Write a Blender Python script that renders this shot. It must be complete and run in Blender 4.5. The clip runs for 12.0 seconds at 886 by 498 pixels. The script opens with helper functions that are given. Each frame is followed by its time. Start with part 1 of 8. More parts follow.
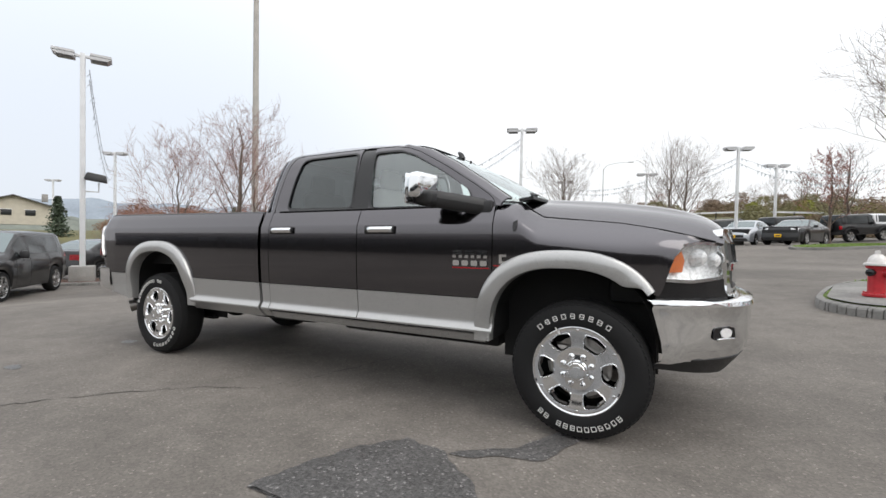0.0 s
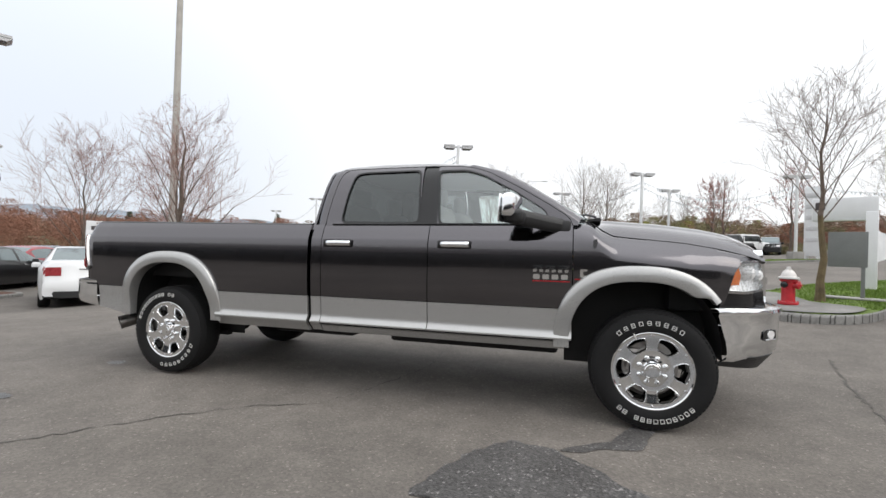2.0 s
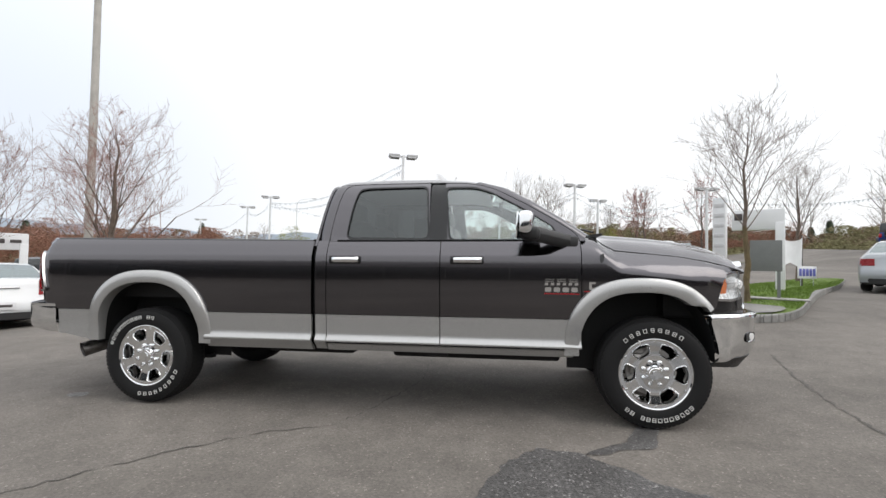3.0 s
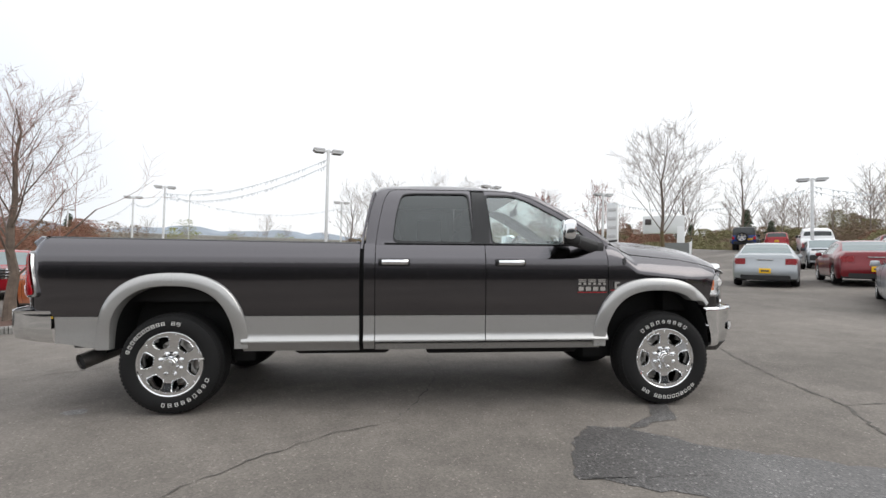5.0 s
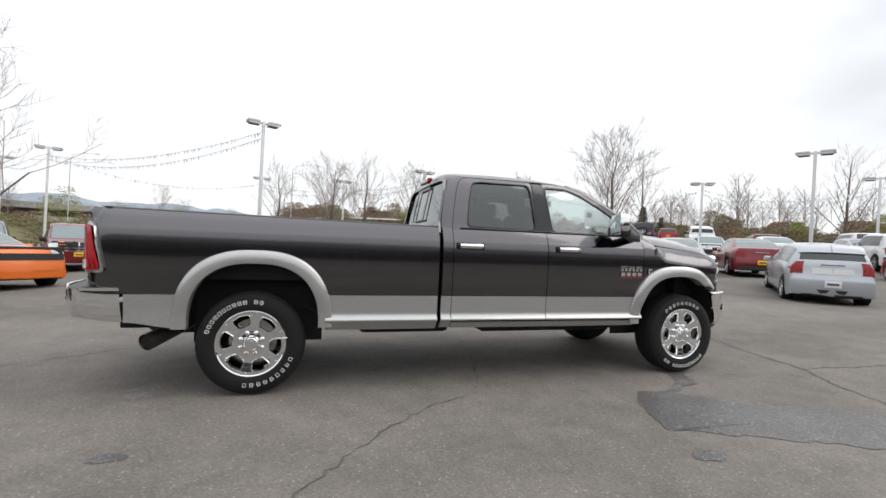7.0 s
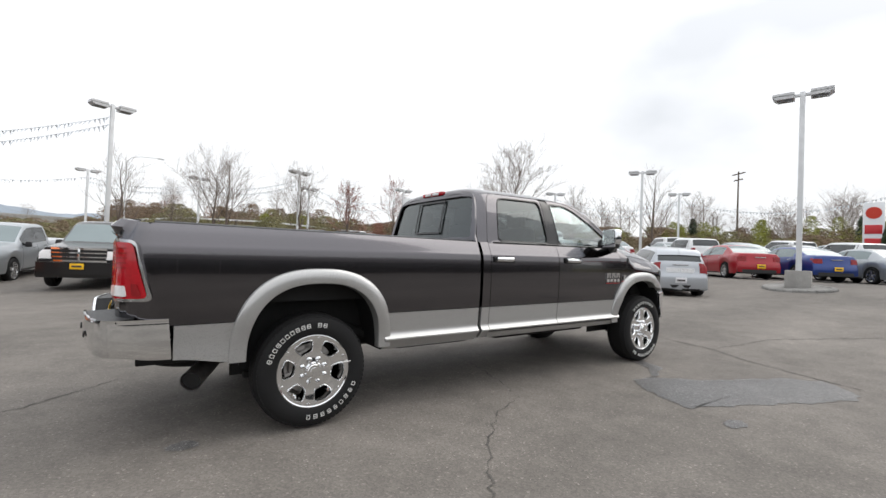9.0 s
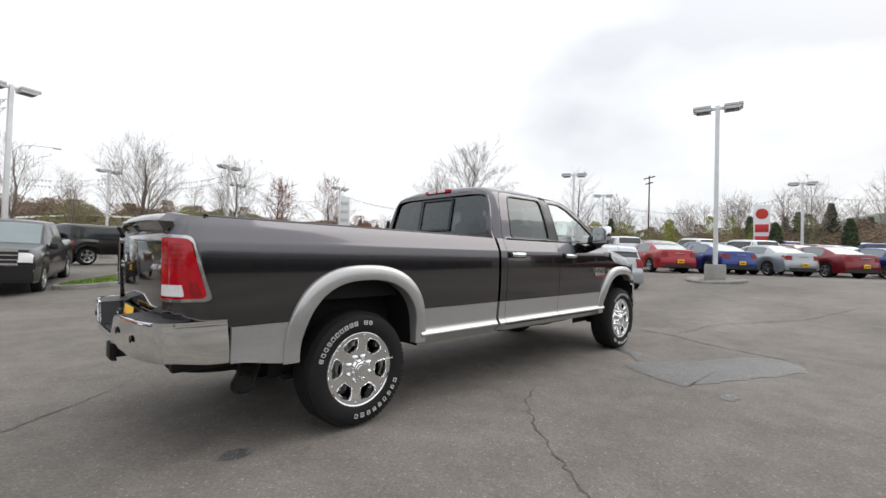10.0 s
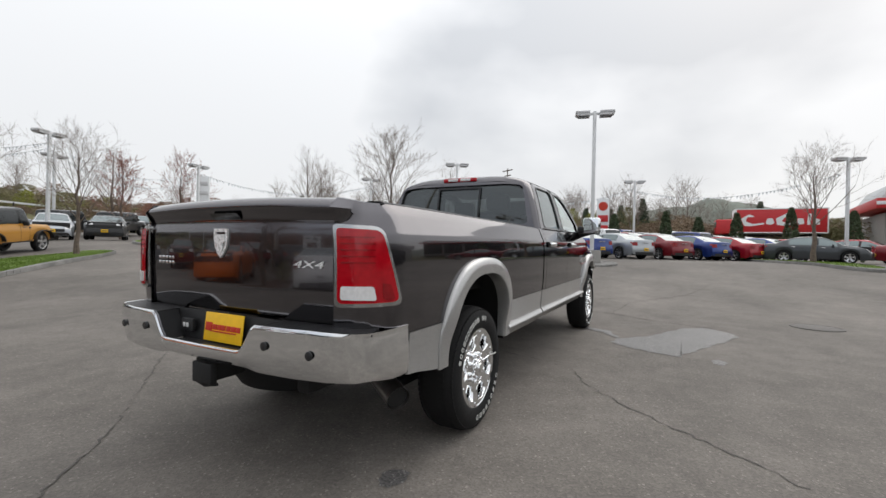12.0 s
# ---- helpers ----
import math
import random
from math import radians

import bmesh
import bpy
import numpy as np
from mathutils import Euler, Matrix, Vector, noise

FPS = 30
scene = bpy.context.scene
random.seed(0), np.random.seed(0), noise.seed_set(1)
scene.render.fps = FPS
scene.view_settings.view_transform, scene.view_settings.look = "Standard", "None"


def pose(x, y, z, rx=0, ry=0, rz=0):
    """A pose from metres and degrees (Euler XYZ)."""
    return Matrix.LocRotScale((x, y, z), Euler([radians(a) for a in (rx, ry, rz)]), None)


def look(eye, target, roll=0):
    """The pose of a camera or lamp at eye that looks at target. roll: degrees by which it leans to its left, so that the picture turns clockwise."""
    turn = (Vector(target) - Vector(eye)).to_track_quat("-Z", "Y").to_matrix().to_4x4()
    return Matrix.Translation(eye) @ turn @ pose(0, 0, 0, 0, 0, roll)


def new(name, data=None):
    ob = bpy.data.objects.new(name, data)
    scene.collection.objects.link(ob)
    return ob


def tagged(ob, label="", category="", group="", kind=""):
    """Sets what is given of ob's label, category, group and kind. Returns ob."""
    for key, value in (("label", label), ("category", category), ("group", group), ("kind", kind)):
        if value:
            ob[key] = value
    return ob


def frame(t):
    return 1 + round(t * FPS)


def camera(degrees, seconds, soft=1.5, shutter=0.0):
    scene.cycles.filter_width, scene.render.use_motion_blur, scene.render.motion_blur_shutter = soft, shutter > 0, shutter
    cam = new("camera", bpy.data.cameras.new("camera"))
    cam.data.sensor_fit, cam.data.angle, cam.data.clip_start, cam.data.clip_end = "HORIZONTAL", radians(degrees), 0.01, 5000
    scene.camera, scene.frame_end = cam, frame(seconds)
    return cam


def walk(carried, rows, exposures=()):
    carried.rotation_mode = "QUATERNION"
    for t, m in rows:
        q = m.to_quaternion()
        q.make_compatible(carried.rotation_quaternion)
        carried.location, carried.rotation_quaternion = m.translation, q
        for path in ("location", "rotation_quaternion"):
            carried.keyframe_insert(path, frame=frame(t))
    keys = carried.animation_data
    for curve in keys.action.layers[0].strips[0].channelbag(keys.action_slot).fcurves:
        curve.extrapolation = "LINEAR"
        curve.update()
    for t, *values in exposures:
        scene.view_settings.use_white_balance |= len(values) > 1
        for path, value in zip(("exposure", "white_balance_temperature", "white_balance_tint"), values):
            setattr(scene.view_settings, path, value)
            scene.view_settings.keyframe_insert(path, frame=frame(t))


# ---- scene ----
cam = camera(90.3, 12.0, soft=1.5)
PATH = [
    (0, (4.791, -3.663, 1.271), (3.862, -1.893, 1.224), 1.2),
    (0.5, (4.476, -3.78, 1.259), (3.641, -1.962, 1.245), 1.4),
    (1, (4.221, -3.906, 1.281), (3.457, -2.058, 1.295), 2.2),
    (1.5, (3.991, -4.17, 1.277), (3.326, -2.284, 1.263), 1.9),
    (2, (3.744, -4.308, 1.261), (3.176, -2.39, 1.278), 2.0),
    (2.5, (3.437, -4.391, 1.304), (3.028, -2.433, 1.322), 0.9),
    (2.7, (3.321, -4.444, 1.305), (2.97, -2.475, 1.345), 0.9),
    (4.5, (2.266, -4.706, 1.317), (2.29, -2.708, 1.41), 2.1),
    (5, (1.947, -4.808, 1.328), (2.104, -2.815, 1.384), 1.2),
    (5.5, (1.617, -4.82, 1.302), (1.832, -2.832, 1.358), 1.4),
    (6, (1.256, -4.785, 1.318), (1.553, -2.808, 1.376), 2.3),
    (6.5, (0.835, -4.812, 1.303), (1.284, -2.863, 1.339), 2.9),
    (7, (0.465, -4.806, 1.277), (1.016, -2.884, 1.275), 3.0),
    (7.2, (0.316, -4.76, 1.27), (0.921, -2.854, 1.256), 2.4),
    (8.8, (-0.979, -4.3, 1.291), (0.116, -2.626, 1.32), 2.1),
    (9, (-1.109, -4.195, 1.307), (0.021, -2.546, 1.345), 2.3),
    (9.5, (-1.517, -3.983, 1.277), (-0.256, -2.431, 1.327), 2.3),
    (10, (-1.832, -3.701, 1.248), (-0.45, -2.256, 1.293), 1.7),
    (10.5, (-2.095, -3.331, 1.266), (-0.607, -1.996, 1.319), 1.7),
    (11, (-2.407, -2.978, 1.248), (-0.806, -1.781, 1.301), 1.4),
    (11.5, (-2.636, -2.566, 1.22), (-0.928, -1.527, 1.246), 0.9),
    (12, (-2.828, -2.155, 1.239), (-1.061, -1.217, 1.239), 1.3),
]
walk(cam, [(t, look(eye, target, roll)) for t, eye, target, roll in PATH], exposures=[(0.0, 0.16), (7.0, 0.16), (9.0, 0.18), (9.6, 0.20), (10.5, -0.10), (11.0, -0.17), (12.0, -0.15)])

# ---- light ----
SUN_EL, SUN_AZ = 44.0, 105.0
world = bpy.data.worlds.new("overcast_sky")
scene.world = world
world.use_nodes = True
wt = world.node_tree
wt.nodes.clear()


def wnode(kind, **props):
    n = wt.nodes.new(kind)
    for k, v in props.items():
        setattr(n, k, v)
    return n


w_out = wnode("ShaderNodeOutputWorld")
w_bg = wnode("ShaderNodeBackground")
w_bg.inputs[1].default_value = 0.113
w_sky = wnode("ShaderNodeTexSky", sky_type="NISHITA", sun_disc=False, sun_elevation=radians(SUN_EL), sun_rotation=radians(SUN_AZ), air_density=1.0, dust_density=4.0, ozone_density=1.0)
w_tc = wnode("ShaderNodeTexCoord")
w_map = wnode("ShaderNodeMapping")
w_map.inputs["Scale"].default_value = (1.0, 1.0, 1.9)
w_map.inputs["Location"].default_value = (0.35, 0.2, 0.1)
w_map.inputs["Rotation"].default_value = (0, 0, radians(34))
w_n1 = wnode("ShaderNodeTexNoise")
w_n1.inputs["Scale"].default_value = 1.9
w_n1.inputs["Detail"].default_value = 5.0
w_n1.inputs["Roughness"].default_value = 0.42
w_ramp = wnode("ShaderNodeValToRGB")
w_ramp.color_ramp.elements[0].position = 0.36
w_ramp.color_ramp.elements[0].color = (7.4, 7.65, 8.0, 1)
w_ramp.color_ramp.elements[1].position = 0.53
w_ramp.color_ramp.elements[1].color = (10.5, 10.65, 10.85, 1)
w_mix = wnode("ShaderNodeMixRGB")
w_mix.inputs[0].default_value = 0.9
wt.links.new(w_tc.outputs["Generated"], w_map.inputs[0])
wt.links.new(w_map.outputs[0], w_n1.inputs["Vector"])
# the cloud deck is torn and greyer to the east, even and white elsewhere
w_dot = wnode("ShaderNodeVectorMath", operation="DOT_PRODUCT")
w_dot.inputs[1].default_value = (0.955, 0.06, 0.29)
wt.links.new(w_tc.outputs["Generated"], w_dot.inputs[0])
w_thin = wnode("ShaderNodeMapRange")
w_thin.inputs["From Min"].default_value, w_thin.inputs["From Max"].default_value = 0.70, 1.0
w_thin.inputs["To Min"].default_value, w_thin.inputs["To Max"].default_value = 0.24, -0.01
wt.links.new(w_dot.outputs["Value"], w_thin.inputs["Value"])
w_sum = wnode("ShaderNodeMath", operation="ADD")
wt.links.new(w_n1.outputs[0], w_sum.inputs[0])
wt.links.new(w_thin.outputs[0], w_sum.inputs[1])
wt.links.new(w_sum.outputs[0], w_ramp.inputs[0])
wt.links.new(w_sky.outputs[0], w_mix.inputs[1])
wt.links.new(w_ramp.outputs[0], w_mix.inputs[2])
# an overcast deck is brightest overhead
w_sep = wnode("ShaderNodeSeparateXYZ")
wt.links.new(w_tc.outputs["Generated"], w_sep.inputs[0])
w_sq = wnode("ShaderNodeMath", operation="POWER")
w_sq.inputs[1].default_value = 2.0
w_gain = wnode("ShaderNodeMath", operation="MULTIPLY_ADD")
w_gain.inputs[1].default_value, w_gain.inputs[2].default_value = 0.75, 0.85
w_mul = wnode("ShaderNodeMixRGB", blend_type="MULTIPLY")
w_mul.inputs[0].default_value = 1.0
wt.links.new(w_sep.outputs["Z"], w_sq.inputs[0])
wt.links.new(w_sq.outputs[0], w_gain.inputs[0])
wt.links.new(w_mix.outputs[0], w_mul.inputs[1])
wt.links.new(w_gain.outputs[0], w_mul.inputs[2])
# a blue-grey veil lies low in the west
w_west = wnode("ShaderNodeVectorMath", operation="DOT_PRODUCT")
w_west.inputs[1].default_value = (-0.90, 0.42, 0.10)
wt.links.new(w_tc.outputs["Generated"], w_west.inputs[0])
w_veil = wnode("ShaderNodeMapRange", interpolation_type="SMOOTHSTEP")
w_veil.inputs["From Min"].default_value, w_veil.inputs["From Max"].default_value = 0.74, 1.0
wt.links.new(w_west.outputs["Value"], w_veil.inputs["Value"])
w_tone = wnode("ShaderNodeMixRGB")
w_tone.inputs[1].default_value, w_tone.inputs[2].default_value = (1, 1, 1, 1), (0.78, 0.82, 0.88, 1)
wt.links.new(w_veil.outputs[0], w_tone.inputs[0])
w_last = wnode("ShaderNodeMixRGB", blend_type="MULTIPLY")
w_last.inputs[0].default_value = 1.0
wt.links.new(w_mul.outputs[0], w_last.inputs[1])
wt.links.new(w_tone.outputs[0], w_last.inputs[2])
wt.links.new(w_last.outputs[0], w_bg.inputs[0])
wt.links.new(w_bg.outputs[0], w_out.inputs[0])

sun = new("sun", bpy.data.lights.new("sun", "SUN"))
sun.data.energy, sun.data.angle, sun.data.color = 0.9, radians(50), (1.0, 0.97, 0.92)
_el, _az = radians(SUN_EL), radians(SUN_AZ)
sun.matrix_basis = look((0, 0, 30), (-30 * math.sin(_az) * math.cos(_el), -30 * math.cos(_az) * math.cos(_el), 30 - 30 * math.sin(_el)))


# ---- materials ----
def material(name, color, rough=0.6, metal=0.0, coat=0.0, vary=0.0, scale=8.0, bump=0.0, bump_scale=60.0, island=0.0, spec=None):
    """A principled surface with colour varied at two scales and a fine relief."""
    m = bpy.data.materials.new(name)
    m.use_nodes = True
    nt = m.node_tree
    b = nt.nodes["Principled BSDF"]
    b.inputs["Roughness"].default_value, b.inputs["Metallic"].default_value = rough, metal
    b.inputs["Coat Weight"].default_value, b.inputs["Coat Roughness"].default_value = coat, 0.03
    b.inputs["Base Color"].default_value = (*color, 1)
    if spec is not None:
        b.inputs["Specular IOR Level"].default_value = spec
    tc = nt.nodes.new("ShaderNodeTexCoord")
    if vary or island:
        big = nt.nodes.new("ShaderNodeTexNoise")
        big.inputs["Scale"].default_value, big.inputs["Detail"].default_value = scale, 6
        fine = nt.nodes.new("ShaderNodeTexNoise")
        fine.inputs["Scale"].default_value, fine.inputs["Detail"].default_value = scale * 11, 3
        for n in (big, fine):
            nt.links.new(tc.outputs["Object"], n.inputs["Vector"])
        add = nt.nodes.new("ShaderNodeMath")
        add.operation = "MULTIPLY_ADD"
        add.inputs[1].default_value = 0.5
        nt.links.new(fine.outputs[0], add.inputs[0])
        nt.links.new(big.outputs[0], add.inputs[2])
        last = add.outputs[0]
        if island:
            geo = nt.nodes.new("ShaderNodeNewGeometry")
            isl = nt.nodes.new("ShaderNodeMath")
            isl.operation = "MULTIPLY_ADD"
            isl.inputs[1].default_value = island
            nt.links.new(geo.outputs["Random Per Island"], isl.inputs[0])
            nt.links.new(last, isl.inputs[2])
            last = isl.outputs[0]
        mid = 0.75 + island * 0.5
        rng = nt.nodes.new("ShaderNodeMapRange")
        rng.inputs["From Min"].default_value, rng.inputs["From Max"].default_value = mid - 0.3 - island * 0.5, mid + 0.3 + island * 0.5
        rng.inputs["To Min"].default_value, rng.inputs["To Max"].default_value = 1 - vary, 1 + vary
        nt.links.new(last, rng.inputs["Value"])
        mul = nt.nodes.new("ShaderNodeMixRGB")
        mul.blend_type = "MULTIPLY"
        mul.inputs[0].default_value = 1
        mul.inputs[1].default_value = (*color, 1)
        nt.links.new(rng.outputs[0], mul.inputs[2])
        nt.links.new(mul.outputs[0], b.inputs["Base Color"])
        rr = nt.nodes.new("ShaderNodeMapRange")
        rr.inputs["From Min"].default_value, rr.inputs["From Max"].default_value = 0.4, 1.1
        rr.inputs["To Min"].default_value, rr.inputs["To Max"].default_value = max(rough - 0.08, 0.01), min(rough + 0.08, 1)
        nt.links.new(add.outputs[0], rr.inputs["Value"])
        nt.links.new(rr.outputs[0], b.inputs["Roughness"])
    if bump:
        bn = nt.nodes.new("ShaderNodeTexNoise")
        bn.inputs["Scale"].default_value, bn.inputs["Detail"].default_value = bump_scale, 4
        nt.links.new(tc.outputs["Object"], bn.inputs["Vector"])
        bp = nt.nodes.new("ShaderNodeBump")
        bp.inputs["Strength"].default_value, bp.inputs["Distance"].default_value = bump, 0.02
        nt.links.new(bn.outputs[0], bp.inputs["Height"])
        nt.links.new(bp.outputs[0], b.inputs["Normal"])
    return m


def glass(name, tint, rough=0.0, gloss=0.09):
    """A thin tinted pane: part clear, part mirror towards grazing angles."""
    m = bpy.data.materials.new(name)
    m.use_nodes = True
    nt = m.node_tree
    nt.nodes.remove(nt.nodes["Principled BSDF"])
    out = nt.nodes["Material Output"]
    tr = nt.nodes.new("ShaderNodeBsdfTransparent")
    tr.inputs[0].default_value = (*tint, 1)
    gl = nt.nodes.new("ShaderNodeBsdfGlossy")
    gl.inputs["Roughness"].default_value = max(rough, 0.01)
    gl.inputs["Color"].default_value = (0.9, 0.95, 0.95, 1)
    lw = nt.nodes.new("ShaderNodeLayerWeight")
    lw.inputs["Blend"].default_value = 0.5
    pw = nt.nodes.new("ShaderNodeMath")
    pw.operation = "POWER"
    pw.inputs[1].default_value = 4.0
    fr = nt.nodes.new("ShaderNodeMath")
    fr.operation = "MULTIPLY_ADD"
    fr.inputs[1].default_value, fr.inputs[2].default_value = 0.85, gloss
    mx = nt.nodes.new("ShaderNodeMixShader")
    nt.links.new(lw.outputs["Facing"], pw.inputs[0])
    nt.links.new(pw.outputs[0], fr.inputs[0])
    nt.links.new(fr.outputs[0], mx.inputs[0])
    nt.links.new(tr.outputs[0], mx.inputs[1])
    nt.links.new(gl.outputs[0], mx.inputs[2])
    nt.links.new(mx.outputs[0], out.inputs[0])
    return m


def thin_film(name, color):
    """A thin sheet that lets part of the light through."""
    m = material(name, color, 0.4, vary=0.3, scale=2, island=0.8)
    nt = m.node_tree
    tr = nt.nodes.new("ShaderNodeBsdfTranslucent")
    tr.inputs[0].default_value = (*color, 1)
    mx = nt.nodes.new("ShaderNodeMixShader")
    mx.inputs[0].default_value = 0.45
    nt.links.new(nt.nodes["Principled BSDF"].outputs[0], mx.inputs[1])
    nt.links.new(tr.outputs[0], mx.inputs[2])
    nt.links.new(mx.outputs[0], nt.nodes["Material Output"].inputs[0])
    return m


def asphalt_material(name, base, wet=False):
    m = bpy.data.materials.new(name)
    m.use_nodes = True
    nt = m.node_tree
    b = nt.nodes["Principled BSDF"]
    tc = nt.nodes.new("ShaderNodeTexCoord")

    def tex(scale, detail, rough=0.55):
        n = nt.nodes.new("ShaderNodeTexNoise")
        n.inputs["Scale"].default_value, n.inputs["Detail"].default_value, n.inputs["Roughness"].default_value = scale, detail, rough
        nt.links.new(tc.outputs["Object"], n.inputs["Vector"])
        return n

    def rng(sock, a, c, lo, hi):
        n = nt.nodes.new("ShaderNodeMapRange")
        n.inputs["From Min"].default_value, n.inputs["From Max"].default_value, n.inputs["To Min"].default_value, n.inputs["To Max"].default_value = a, c, lo, hi
        nt.links.new(sock, n.inputs["Value"])
        return n.outputs[0]

    def mul(a, c):
        n = nt.nodes.new("ShaderNodeMath")
        n.operation = "MULTIPLY"
        nt.links.new(a, n.inputs[0])
        nt.links.new(c, n.inputs[1])
        return n.outputs[0]

    vor = nt.nodes.new("ShaderNodeTexVoronoi")
    vor.inputs["Scale"].default_value = 85
    nt.links.new(tc.outputs["Object"], vor.inputs["Vector"])
    grain = nt.nodes.new("ShaderNodeSeparateColor")
    nt.links.new(vor.outputs["Color"], grain.inputs[0])
    stone = rng(grain.outputs[0], 0.0, 1.0, (0.83 if not wet else 0.6), (1.17 if not wet else 1.5))
    pale = rng(grain.outputs[1], (0.955 if not wet else 0.93), (0.975 if not wet else 0.955), 1.0, (1.5 if not wet else 2.4))
    patch = rng(tex(0.35, 6).outputs[0], 0.3, 0.7, 0.74, 1.2)
    mid = rng(tex(3.2, 6, 0.65).outputs[0], 0.3, 0.72, 0.84, 1.16)
    streak = nt.nodes.new("ShaderNodeTexNoise")
    smap = nt.nodes.new("ShaderNodeMapping")
    smap.inputs["Scale"].default_value = (0.06, 0.5, 1.0)
    smap.inputs["Rotation"].default_value = (0, 0, radians(18))
    nt.links.new(tc.outputs["Object"], smap.inputs[0])
    nt.links.new(smap.outputs[0], streak.inputs["Vector"])
    streak.inputs["Scale"].default_value, streak.inputs["Detail"].default_value = 1.0, 5
    tyre = rng(streak.outputs[0], 0.36, 0.62, 0.86, 1.06)
    val = mul(mul(mul(mul(stone, pale), patch), mid), tyre)
    col = nt.nodes.new("ShaderNodeMixRGB")
    col.blend_type = "MULTIPLY"
    col.inputs[0].default_value = 1
    col.inputs[1].default_value = (*base, 1)
    nt.links.new(val, col.inputs[2])
    nt.links.new(col.outputs[0], b.inputs["Base Color"])
    bp = nt.nodes.new("ShaderNodeBump")
    bp.inputs["Strength"].default_value, bp.inputs["Distance"].default_value = (0.2 if not wet else 0.22), 0.01
    nt.links.new(vor.outputs["Distance"], bp.inputs["Height"])
    nt.links.new(bp.outputs[0], b.inputs["Normal"])
    b.inputs["Roughness"].default_value = 0.82 if not wet else 0.42
    b.inputs["Specular IOR Level"].default_value = 0.3 if not wet else 0.45
    return m


